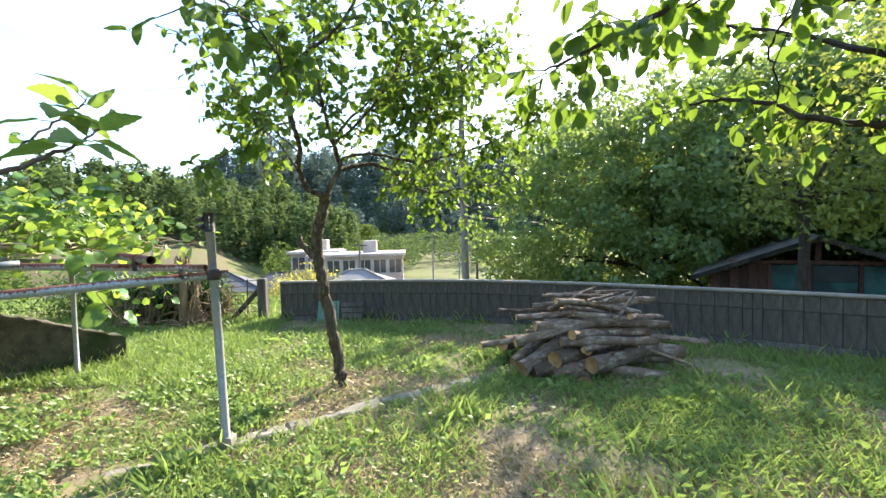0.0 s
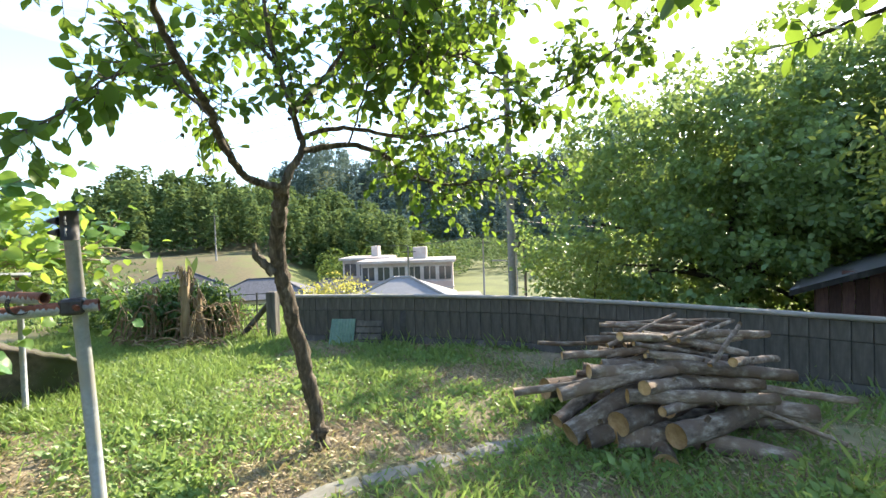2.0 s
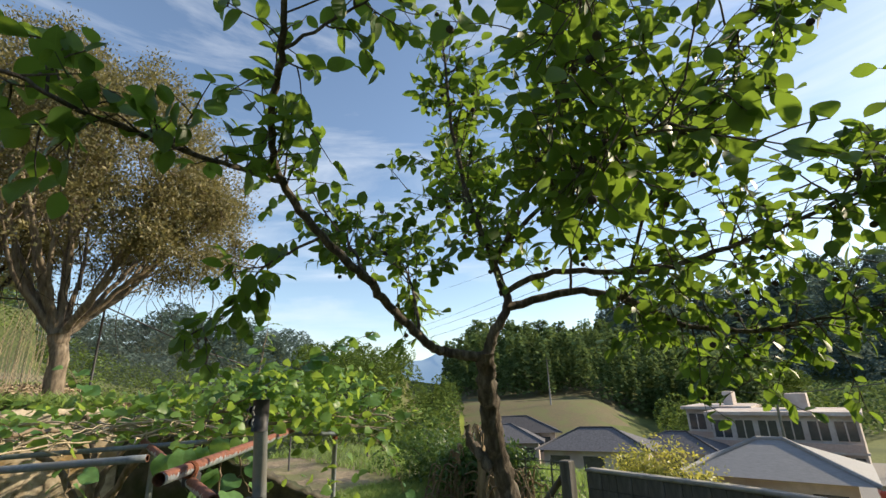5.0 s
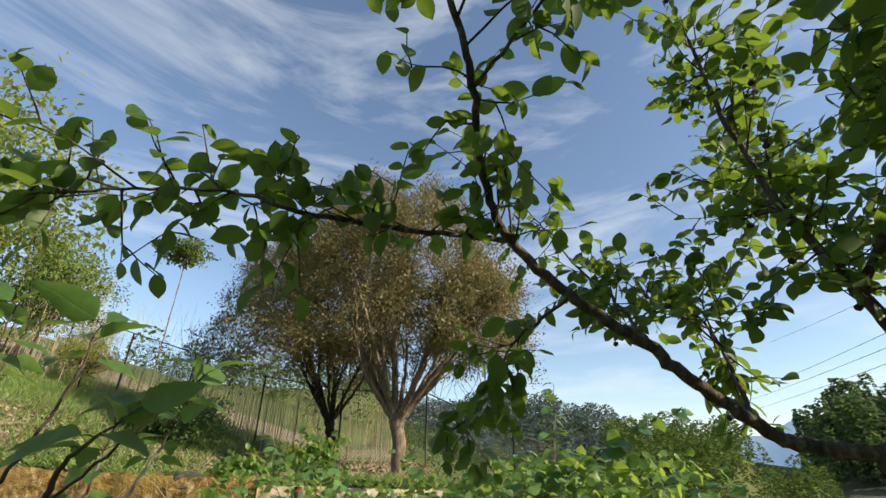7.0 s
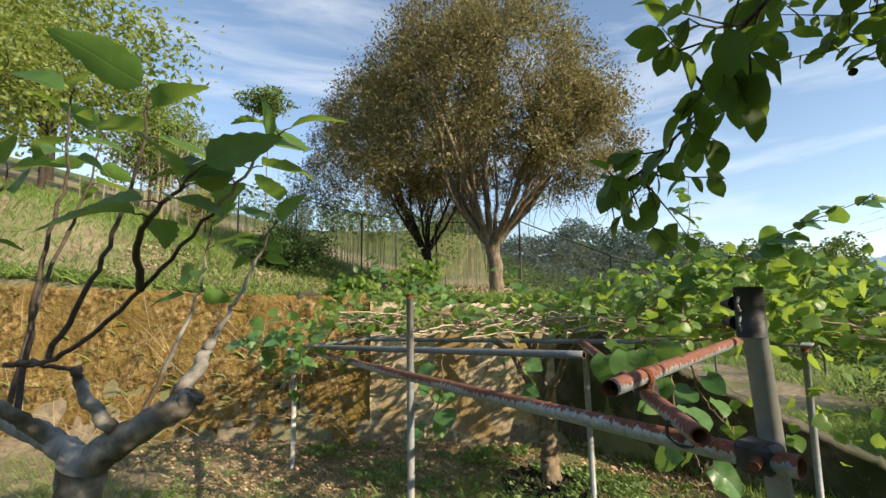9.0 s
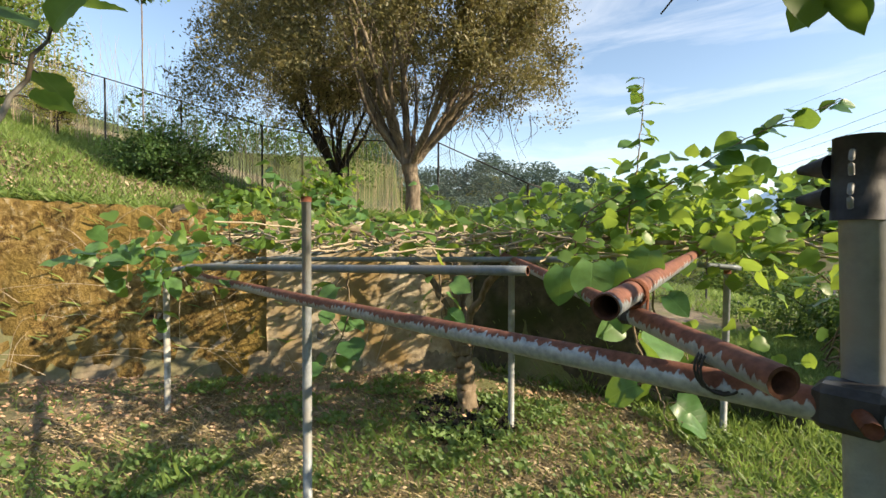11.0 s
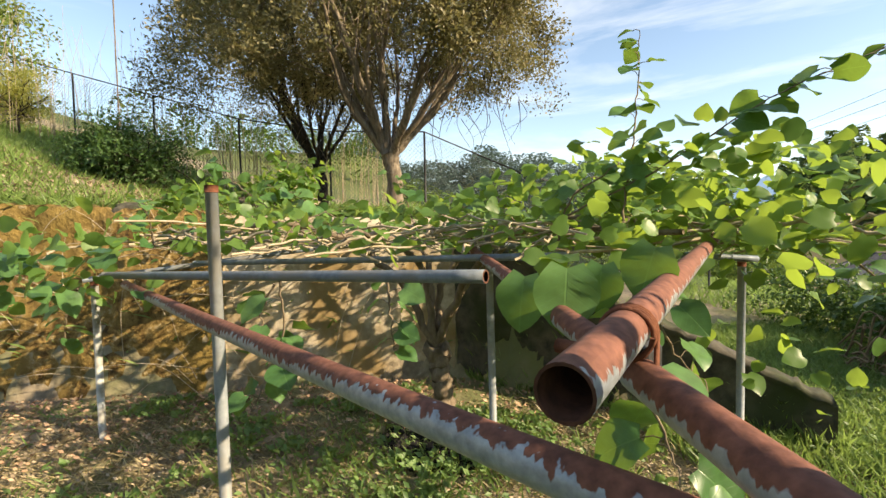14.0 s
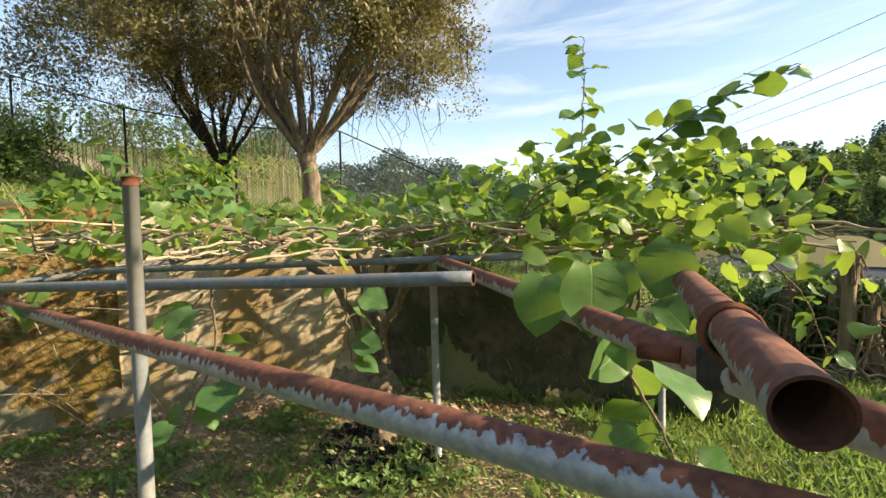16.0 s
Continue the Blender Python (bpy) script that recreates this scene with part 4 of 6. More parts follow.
# ---------------------------------------------------------------- tree that overhangs the path
r = np.random.default_rng(21)
over = base("overhanging_tree", (3.7, 1.3, 0), "tree with large drooping leaves reaching over the path", "tree")
t = Tubes()
c = bend([(3.7, 1.3, -0.05), (3.66, 1.4, 0.6), (3.6, 1.5, 1.2), (3.5, 1.6, 1.7)], 8, 0.008, 2)
t.add(c, np.linspace(0.12, 0.08, len(c)), 14, 0.05)
mpart("trunk", t.mesh("trunk"), M_BARK, over)
O_LIMBS = [
    ([(3.5, 1.6, 1.7), (3.2, 1.9, 2.25), (2.5, 2.0, 2.6), (1.9, 1.95, 2.55), (1.45, 2.05, 2.47), (1.12, 2.45, 2.4), (0.9, 2.85, 2.4)], 0.035, 0.006),
    ([(3.5, 1.6, 1.7), (3.4, 2.3, 1.95), (3.0, 2.9, 2.05), (2.65, 3.05, 2.12), (2.3, 3.4, 2.35), (2.1, 3.9, 2.4)], 0.04, 0.006),
    ([(3.4, 2.3, 1.95), (3.1, 3.1, 2.5), (2.6, 3.8, 3.0), (2.2, 4.4, 3.3)], 0.03, 0.006),
    ([(3.5, 1.6, 1.7), (3.8, 2.6, 2.5), (3.7, 3.6, 3.1), (3.3, 4.6, 3.4)], 0.035, 0.006),
    ([(2.5, 2.0, 2.6), (2.1, 2.5, 2.75), (1.8, 3.0, 2.8), (1.5, 3.5, 2.85)], 0.014, 0.004),
    ([(1.9, 1.95, 2.55), (1.8, 2.3, 2.3), (1.95, 2.45, 2.12)], 0.008, 0.003),
    ([(3.4, 2.3, 1.95), (3.9, 3.2, 1.95), (4.3, 3.9, 1.85)], 0.02, 0.005),
]
curves = []
for i, (p, r0, r1) in enumerate(O_LIMBS):
    c = bend(p, 8, 0.008, 50 + i)
    t = Tubes()
    t.add(c, np.linspace(r0, r1, len(c)), 9, 0.05)
    mpart("limb", t.mesh("limb"), M_BARK_DARK, over)
    curves.append(c)
twigs = Tubes()
sites = dress(curves[:2] + curves[4:], twigs, r, 0.085, (0.1, 0.4), 0.3, 2, 0.05) + dress(curves[2:4], twigs, r, 0.16, (0.1, 0.35), 0.3, 1, 0.05)
mpart("twigs", twigs.mesh("twigs"), M_BARK_DARK, over, kind="stuff")
p, way, up, size = leaves_from(sites, r, 1, (0.07, 0.13), 0.7)
close = (p[:, 0] < 2.3) & (p[:, 1] < 3.2)
ci = np.where(close)[0][:260]
oi = np.setdiff1d(np.arange(len(p)), ci)
leaf_objects("leaf", p[ci], way[ci], up[ci], size[ci], OVATE, M_ORCH_OB, over, r)
mpart("leaves", leaf_mesh("leaves", p[oi], way[oi], up[oi], size[oi], OVATE), M_ORCH, over, kind="stuff")

# ---------------------------------------------------------------- pruned fig tree
r = np.random.default_rng(31)
fig = base("fig_tree", (-1.62, 1.02, 0), "hard-pruned grey fig tree with bare stubs and young leafy shoots", "tree")
t = Tubes()
c = bend([(-1.6, 1.0, -0.05), (-1.62, 1.02, 0.4), (-1.65, 1.04, 0.8), (-1.66, 1.07, 1.08)], 8, 0.004, 2)
t.add(c, np.interp(np.linspace(0, 1, len(c)), [0, 0.2, 0.8, 1], [0.1, 0.075, 0.07, 0.085]), 16, 0.04)
mpart("trunk", t.mesh("trunk"), M_FIGBARK, fig, "trunk with whitish bark")
F_LIMBS = [
    ([(-1.66, 1.07, 1.06), (-1.65, 1.22, 1.16), (-1.63, 1.42, 1.27), (-1.66, 1.48, 1.32)], 0.06, 0.038),
    ([(-1.66, 1.07, 1.06), (-1.72, 0.9, 1.12), (-1.78, 0.6, 1.2), (-1.75, 0.3, 1.3)], 0.055, 0.03),
    ([(-1.65, 1.22, 1.16), (-1.6, 1.12, 1.3), (-1.58, 1.08, 1.42)], 0.026, 0.018),
    ([(-1.64, 1.4, 1.27), (-1.72, 1.46, 1.43), (-1.74, 1.48, 1.5)], 0.03, 0.02),
    ([(-1.72, 0.9, 1.12), (-1.6, 0.85, 1.25), (-1.5, 0.83, 1.33)], 0.03, 0.02),
]
for i, (p, r0, r1) in enumerate(F_LIMBS):
    c = bend(p, 8, 0.004, 70 + i)
    t = Tubes()
    t.add(c, np.linspace(r0, r1, len(c)), 12, 0.06)
    mpart("limb", t.mesh("limb"), M_FIGBARK, fig)
F_SHOOTS = [
    [(-1.73, 1.47, 1.46), (-1.78, 1.55, 1.65), (-1.84, 1.62, 1.85), (-1.88, 1.68, 2.05)],
    [(-1.65, 1.25, 1.18), (-1.7, 1.35, 1.45), (-1.74, 1.42, 1.7), (-1.74, 1.46, 1.95)],
    [(-1.45, 0.95, 1.45), (-1.3, 1.3, 1.5), (-1.2, 1.6, 1.68), (-1.14, 1.85, 1.9), (-1.1, 2.02, 2.06)],
    [(-1.3, 1.25, 1.49), (-1.28, 1.4, 1.75), (-1.25, 1.52, 2.0), (-1.22, 1.58, 2.25)],
    [(-1.58, 1.08, 1.42), (-1.5, 1.0, 1.44), (-1.45, 0.95, 1.45)],
    [(-1.6, 0.85, 1.25), (-1.58, 0.9, 1.7), (-1.55, 1.0, 2.1), (-1.5, 1.05, 2.4)],
    [(-1.78, 0.6, 1.2), (-1.8, 0.7, 1.7), (-1.85, 0.8, 2.1), (-1.88, 0.85, 2.4)],
    [(-1.75, 0.3, 1.3), (-1.7, 0.5, 1.8), (-1.7, 0.6, 2.2)],
    [(-1.2, 1.6, 1.68), (-1.0, 1.75, 1.8), (-0.95, 1.9, 1.92)],
]
fp, fw = [], []
for i, p in enumerate(F_SHOOTS):
    c = bend(p, 8, 0.004, 90 + i)
    t = Tubes()
    t.add(c, np.linspace(0.011 if i < 2 or i > 4 else 0.009, 0.003, len(c)), 8)
    mpart("shoot", t.mesh("shoot"), M_FIGBARK if i < 2 else M_SHOOT, fig)
    if i == 4:
        continue
    for k in range(8 if i != 3 else 6):
        q = c[-1 - (k // 2) * (2 if i > 1 else 3)]
        a = k * 2.4 + i
        fp.append(q)
        fw.append((math.cos(a), math.sin(a), 0.75 if k < 4 else 0.1))
fp, fw = V(fp), V(fw)
fsize = r.uniform(0.1, 0.19, len(fp)) * np.where(fp[:, 2] > 1.95, 1.15, 1.0)
st = Tubes()
ends = fp + unit(fw) * 0.035
for a, b in zip(fp, ends):
    st.add([a, (a + b) / 2 + V([0, 0, 0.004]), b], 0.002, 5, cap=False)
mpart("leaf_stalks", st.mesh("leaf_stalks"), M_SHOOT, fig, kind="stuff")
leaf_objects("leaf", ends, fw + V([0, 0, -0.2]), np.tile(V([0, 0, 1.0]), (len(fp), 1)) + r.normal(size=fp.shape) * 0.55, fsize, FIG, M_FIG_OB, fig, r)

# ---------------------------------------------------------------- kiwi vine on the trellis
r = np.random.default_rng(41)
vine = base("kiwi_vine", (-4.4, 3.16, 0), "gnarled kiwi vine spreading big round leaves over the trellis", "vine")
t = Tubes()
c = bend([(-4.38, 3.16, -0.05), (-4.42, 3.14, 0.2), (-4.4, 3.12, 0.42), (-4.44, 3.1, 0.56), (-4.42, 3.08, 0.66)], 8, 0.008, 4)
t.add(c, np.interp(np.linspace(0, 1, len(c)), [0, 0.15, 0.6, 0.85, 1], [0.11, 0.08, 0.07, 0.1, 0.055]), 14, 0.09)
mpart("trunk", t.mesh("trunk"), M_VINE, vine, "gnarled brown trunk with a swollen knot")
ARMS = []
for e in ((-5.1, 2.9), (-4.6, 4.1), (-2.9, 4.0), (-3.7, 2.4), (-4.3, 1.2), (-3.4, 4.6)):
    e = V([*e, 1.42 + r.uniform(-0.02, 0.1)])
    s = V([-4.42, 3.08, 0.64])
    m1 = s + (e - s) * 0.18 + V([0, 0, 0.42]) + r.normal(size=3) * 0.04
    m2 = s + (e - s) * 0.5 + V([0, 0, 0.42]) + r.normal(size=3) * 0.05
    ARMS.append(bend([s, m1, m2, e], 8, 0.012, int(e[0] * -100)))
for c in ARMS:
    t = Tubes()
    t.add(c, np.linspace(0.03, 0.012, len(c)), 8, 0.08)
    mpart("arm", t.mesh("arm"), M_VINE, vine)


def in_canopy(x, y):
    """Trellis footprint that the leaves cover."""
    u = (y - 0.9) / (5.1 - 0.9)
    lo, hi = -5.45 + 0.5 * u, -4.1 + 1.4 * np.clip(u * 1.35, 0, 1) - 0.25 * np.clip(u - 0.85, 0, 1)
    return (x > lo) & (x < hi) & (u > 0) & (u < 1)


canes = Tubes()
for i in range(240):
    while True:
        x, y = r.uniform(-5.5, -2.1), r.uniform(0.9, 5.1)
        if in_canopy(V(x), V(y)):
            break
    a = r.uniform(0, 2 * math.pi)
    L = r.uniform(0.3, 1.0)
    p0 = V([x, y, r.uniform(1.36, 1.5)])
    d = V([math.cos(a), math.sin(a), 0]) * L
    canes.add(bend([p0 - d / 2, p0 + V([0, 0, r.uniform(0, 0.07)]), p0 + d / 2 + V([0, 0, r.uniform(-0.05, 0.1)])], 5, 0.008, i), r.uniform(0.003, 0.009), 5)
mpart("canes", canes.mesh("canes"), M_CANE, vine, "tangle of dead pale canes", "stuff")
kp, kw = [], []


kz_scale = []
petioles = Tubes()


def shoot(points, n, spread=0.5, sz=1.0):
    c = bend(points, 8, 0.004, int(abs(points[0][0] * 1000)))
    t = Tubes()
    t.add(c, np.linspace(0.006, 0.002, len(c)), 6)
    mpart("shoot", t.mesh("shoot"), M_VINE, vine)
    for k in np.linspace(len(c) * 0.12, len(c) - 1, n).astype(int):
        a = r.uniform(0, 2 * math.pi)
        out = V([math.cos(a), math.sin(a), 0.5 * r.uniform(-0.4, 1)])
        e = c[k] + out * r.uniform(0.03, 0.09) * sz * (1.15 - 0.7 * k / len(c))
        petioles.add([c[k], (c[k] + e) / 2 + V([0, 0, 0.008]), e], 0.0018, 4, cap=False)
        kp.append(e)
        kz_scale.append(sz * (1.1 - 0.5 * max(0.0, k / len(c) - 0.5)))
        kw.append((math.cos(a), math.sin(a), spread * r.uniform(-0.3, 1)))


shoot([(-3.05, 3.8, 1.5), (-3.12, 3.88, 1.75), (-3.16, 3.93, 2.0), (-3.22, 3.98, 2.25), (-3.24, 4.0, 2.45)], 24, 0.4, 1.1)
shoot([(-3.2, 3.6, 1.55), (-3.0, 3.95, 1.75), (-2.85, 4.35, 2.02), (-2.7, 4.75, 2.2)], 26, 0.4, 1.2)
shoot([(-4.45, 2.2, 1.45), (-4.6, 1.85, 1.7), (-4.7, 1.6, 1.9), (-4.8, 1.45, 2.1)], 16, 0.4, 1.3)
shoot([(-4.5, 2.6, 1.45), (-4.65, 2.1, 1.75), (-4.75, 1.75, 1.9)], 13, 0.4, 1.3)
shoot([(-2.75, 4.7, 1.45), (-2.75, 4.95, 1.65), (-2.8, 5.15, 1.85)], 12)
shoot([(-4.9, 3.0, 1.45), (-5.1, 2.9, 1.8), (-5.2, 2.8, 2.0)], 14, 0.4, 1.3)
shoot([(-3.3, 2.25, 1.28), (-3.36, 2.24, 1.0), (-3.3, 2.16, 0.8), (-3.2, 2.14, 0.72)], 8, -0.6, 1.45)
shoot([(-3.4, 2.2, 1.25), (-3.5, 2.1, 1.05), (-3.55, 2.2, 0.85)], 5, -0.6, 1.3)
shoot([(-2.15, 3.35, 1.35), (-2.2, 3.38, 1.15), (-2.12, 3.42, 0.98), (-2.02, 3.4, 0.9)], 9, -0.6, 1.35)
shoot([(-2.3, 3.5, 1.35), (-2.4, 3.6, 1.15), (-2.35, 3.7, 1.0)], 7, -0.5, 1.2)
shoot([(-3.0, 2.75, 1.33), (-3.02, 2.76, 1.15), (-3.0, 2.77, 1.0)], 8, -0.5)
shoot([(-3.9, 1.0, 1.2), (-3.95, 0.9, 1.05), (-4.0, 0.85, 0.85)], 10, -0.4)
shoot([(-3.6, 0.85, 1.3), (-3.75, 0.6, 1.35), (-3.9, 0.4, 1.3)], 12)
shoot([(-3.0, 4.9, 1.35), (-2.9, 5.1, 1.1), (-2.85, 5.2, 0.8)], 10, -0.5)
for i in range(26):
    while True:
        x, y = r.uniform(-5.4, -2.6), r.uniform(1.0, 5.0)
        if in_canopy(V(x), V(y)):
            break
    a, L = r.uniform(0, 6.28), r.uniform(0.2, 0.5)
    shoot([(x, y, 1.42), (x + 0.3 * L * math.cos(a), y + 0.3 * L * math.sin(a), 1.42 + 0.4 * L), (x + L * math.cos(a), y + L * math.sin(a), 1.42 + 0.6 * L)], 7)
mpart("petioles", petioles.mesh("petioles"), M_VINE, vine, kind="stuff")
kp, kw = V(kp), V(kw)
kz = V([0.3, -0.1, 0.9]) + r.normal(size=kp.shape) * 0.5
kw = kw + V([0.15, -0.05, -0.25])
ks = r.uniform(0.075, 0.125, len(kp)) * V(kz_scale)
# leaves spread over the canopy
n = 1700
cxy = np.stack([r.uniform(-5.5, -2.1, n * 4), r.uniform(0.9, 5.1, n * 4)], -1)
cxy = cxy[in_canopy(cxy[:, 0], cxy[:, 1])]
dens = 0.42 * np.clip(0.4 + np.sin(cxy[:, 0] * 4.6 + 1) * np.sin(cxy[:, 1] * 4.2), 0.1, 1) + 0.8 * np.clip(cxy[:, 1] - 3.0, 0, 1) * np.clip((cxy[:, 0] + 4.7) / 0.9, 0.2, 1)
cxy = cxy[r.random(len(cxy)) < dens][:n]
heap = 0.23 * np.clip((cxy[:, 1] - 2.9) * 1.3, 0, 1) + 0.12 * np.clip(2.0 - cxy[:, 1], 0, 1) + 0.25 * np.exp(-((cxy[:, 0] + 4.6) ** 2 + (cxy[:, 1] - 1.9) ** 2) / 0.3)
cp = np.column_stack([cxy, 1.4 + r.random(len(cxy)) ** 1.4 * (0.24 + heap * 1.2)])
# clusters at the near edges, big and close to the path
edge = []
for (ex, ey, ez, n_e, sp) in ((-2.12, 3.2, 1.34, 7, 0.08), (-2.6, 3.6, 1.42, 30, 0.2), (-3.95, 0.95, 1.28, 46, 0.24), (-3.3, 1.2, 1.46, 34, 0.15), (-2.8, 4.1, 1.5, 44, 0.28), (-3.1, 4.9, 1.35, 30, 0.3), (-2.75, 4.5, 1.5, 60, 0.26), (-2.7, 4.35, 0.95, 18, 0.16)):
    edge.append(V([ex, ey, ez]) + r.normal(size=(n_e, 3)) * V([sp, sp, sp * 0.5]))
edge = np.vstack(edge)
hung = V([(-2.0, 3.12, 1.42), (-2.05, 3.22, 1.42), (-1.98, 3.3, 1.46), (-2.1, 3.3, 1.3), (-2.06, 3.05, 1.4)])
corner = V([-3.5, 1.0, 1.3]) + r.normal(size=(26, 3)) * V([0.22, 0.16, 0.12])
hung = np.vstack([hung, corner])
ew = random_ways(len(edge), r, 0.5) + V([0.3, -0.2, -0.25])
cw = random_ways(len(cp), r, 0.6)
pos_near = np.vstack([hung, kp, edge])[:300]
hw = np.vstack([hung[:5] * 0 + V([0.15, -0.1, -1.0]) + r.normal(size=(5, 3)) * 0.25, random_ways(26, r, 0.4) + V([0.4, 0.2, -0.1])])
hz = np.vstack([hung[:5] * 0 + V([1.0, -0.3, 0.35]) + r.normal(size=(5, 3)) * 0.2, V([0.4, 0.1, 1.0]) + r.normal(size=(26, 3)) * 0.4])
way_near = np.vstack([hw, kw, ew])[:300]
up_near = np.vstack([hz, kz, V([0, 0, 1.0]) + r.normal(size=edge.shape) * 0.4])[:300]
size_near = np.concatenate([r.uniform(0.1, 0.135, len(hung)), ks * 0.88, r.uniform(0.07, 0.12, len(edge))])[:300]
leaf_objects("leaf", pos_near, way_near, up_near, size_near, ROUND, M_KIWI_OB, vine, r)
pos_far = np.vstack([cp, np.vstack([hung, kp, edge])[300:]])
way_far = np.vstack([cw, np.vstack([hung, kw, ew])[300:]])
mpart("leaf_canopy", leaf_mesh("leaf_canopy", pos_far, way_far, V([0.35, -0.1, 0.85]) + r.normal(size=pos_far.shape) * 0.6, r.uniform(0.045, 0.1, len(pos_far)), ROUND), M_KIWI, vine, "bright round leaves", "stuff")

# black mulch round the vine
bm = bmesh.new()
bmesh.ops.create_circle(bm, cap_ends=True, segments=28, radius=0.42)
for v in bm.verts:
    v.co = Vector((v.co.x * 1.0, v.co.y * 0.85, 0)) * (1 + 0.2 * noise.noise(v.co * 5))
    v.co += Vector((-4.22, 3.08, 0.035))
mulch = part("mulch", bm, M_MULCH)
tagged(mulch, "patch of black charred mulch round the vine", "mulch", kind="stuff")
n = 900
a, q = r.uniform(0, 2 * math.pi, n), np.sqrt(r.random(n)) * 0.48
mp = np.stack([-4.22 + q * np.cos(a), 3.08 + q * np.sin(a) * 0.85, np.full(n, 0.04)], -1)
chips = mpart("mulch_chips", leaf_mesh("mulch_chips", mp, random_ways(n, r, 0.3), random_ways(n, r) + V([0, 0, 1]), r.uniform(0.02, 0.06, n), CLUMP), M_MULCH)
tagged(chips, "loose black mulch chips", "mulch", kind="stuff")


# ---------------------------------------------------------------- larger trees, built as limbs that end in clumps of leaves
def clump_tree(name, at, trunk, crown, radii, n_clumps, leaves_per, leaf, spread, mat, bark, label, seed, limbs=14, trunk_r=0.15, shape=SMALL, flat=0.0, fork=None, category="tree", shell=0.45, up_bias=0.6, twigs_n=0):
    """trunk: height of the fork; crown: centre; radii: its half sizes; clumps lie towards the outside, uneven in depth."""
    r = np.random.default_rng(seed)
    ob = base(name, at, label, category)
    at, crown, radii = V(at, dtype=float), V(crown, dtype=float), V(radii, dtype=float)
    fork = V(fork) if fork is not None else V([at[0], at[1], at[2] + trunk])
    if trunk_r:
        c = bend([at - V([0, 0, 0.3]), at + (fork - at) * 0.5 + V([0.03, 0.02, 0]), fork], 8, 0.006, seed)
        t = Tubes()
        t.add(c, np.interp(np.linspace(0, 1, len(c)), [0, 0.25, 1], [trunk_r * 1.35, trunk_r, trunk_r * 0.85]), 12, 0.05)
        mpart("trunk", t.mesh("trunk"), bark, ob)
    w = random_ways(n_clumps, r)
    if flat:
        w[:, 2] = np.where(w[:, 2] < -flat, -w[:, 2] * 0.6, w[:, 2])
    rad = (r.random(n_clumps) ** shell)
    lump = 1 + 0.16 * np.sin(w[:, 0] * 5 + seed) * np.sin(w[:, 1] * 4 + 2) + 0.12 * np.sin(w[:, 2] * 7 + w[:, 0] * 3)
    cl = crown + w * radii * (rad * lump)[:, None]
    if limbs:
        for i in range(limbs):
            t = Tubes()
            e = cl[int(r.integers(n_clumps))]
            m1 = fork + (e - fork) * 0.35 + V([0, 0, 0.12 * np.linalg.norm(e - fork)]) * (0.3 + 0.7 * r.random())
            c = bend([fork, m1, fork + (e - fork) * 0.7 + r.normal(size=3) * 0.08 * radii.min(), e], 6, 0.01, i)
            t.add(c, np.linspace(trunk_r * r.uniform(0.22, 0.42), 0.008, len(c)), 7, 0.04)
            mpart("limb", t.mesh("limb"), bark, ob)
    if twigs_n:
        t = Tubes()
        for i in range(twigs_n):
            e = cl[int(r.integers(n_clumps))]
            s = fork + (e - fork) * r.uniform(0.3, 0.7) + r.normal(size=3) * 0.15
            o = e + unit(e - crown) * r.uniform(0.0, 0.4)
            t.add(bend([s, (s + o) / 2 + r.normal(size=3) * 0.08, o], 3), [0.012, 0.01, 0.009, 0.008, 0.006, 0.005, 0.003], 4, cap=False)
        mpart("twigs", t.mesh("twigs"), bark, ob, kind="stuff")
    k = n_clumps * leaves_per
    p = np.repeat(cl, leaves_per, 0) + r.normal(size=(k, 3)) * V(spread)
    out = unit(p - crown)
    way = unit(random_ways(k, r) + out * 0.5 + V([0, 0, -0.25]))
    up = unit(V([0, 0, up_bias]) + out * 0.5 + r.normal(size=(k, 3)) * 0.55)
    mpart("crown", leaf_mesh("crown", p, way, up, r.uniform(leaf[0], leaf[1], k), shape), mat, ob, kind="stuff")
    return ob


clump_tree("evergreen_tree", (7.2, 15.5, -2.5), 2.2, (7.9, 15.5, 2.1), (6.0, 4.8, 4.6), 1250, 70, (0.08, 0.18), (0.22, 0.22, 0.15), M_EVER, M_BARK_DARK, "huge dense dark evergreen tree behind the wall", 101, 18, 0.3, CLUMP)
clump_tree("evergreen_tree", (12.0, 14.5, -2.5), 2.4, (12.8, 14.0, 3.0), (4.8, 4.3, 4.8), 1000, 70, (0.1, 0.21), (0.32, 0.32, 0.24), M_EVER, M_BARK_DARK, "tall leafy tree shading the shed", 102, 14, 0.25, CLUMP)
clump_tree("broadleaf_tree", (6.3, 8.0, -0.6), 2.4, (6.8, 8.2, 2.3), (1.7, 1.4, 1.0), 80, 46, (0.08, 0.16), (0.26, 0.26, 0.16), M_FRESH, M_BARK_DARK, "light green broadleaf tree in front of darker trees", 103, 16, 0.09, SMALL)
clump_tree("broadleaf_tree", (10.6, 6.5, -1.8), 3.2, (9.6, 6.6, 4.3), (3.2, 2.4, 2.2), 330, 46, (0.08, 0.16), (0.3, 0.3, 0.18), M_FRESH, M_BARK_DARK, "light green maple-like tree beside the shed", 104, 16, 0.1, SMALL)
clump_tree("shrub", (2.7, 13.2, -2.5), 0.4, (2.7, 13.0, -0.4), (1.5, 1.2, 1.7), 90, 50, (0.08, 0.16), (0.2, 0.2, 0.16), M_FRESH, M_BARK_DARK, "bright green bush in front of the evergreen", 105, 8, 0.05, SMALL, category="shrub")
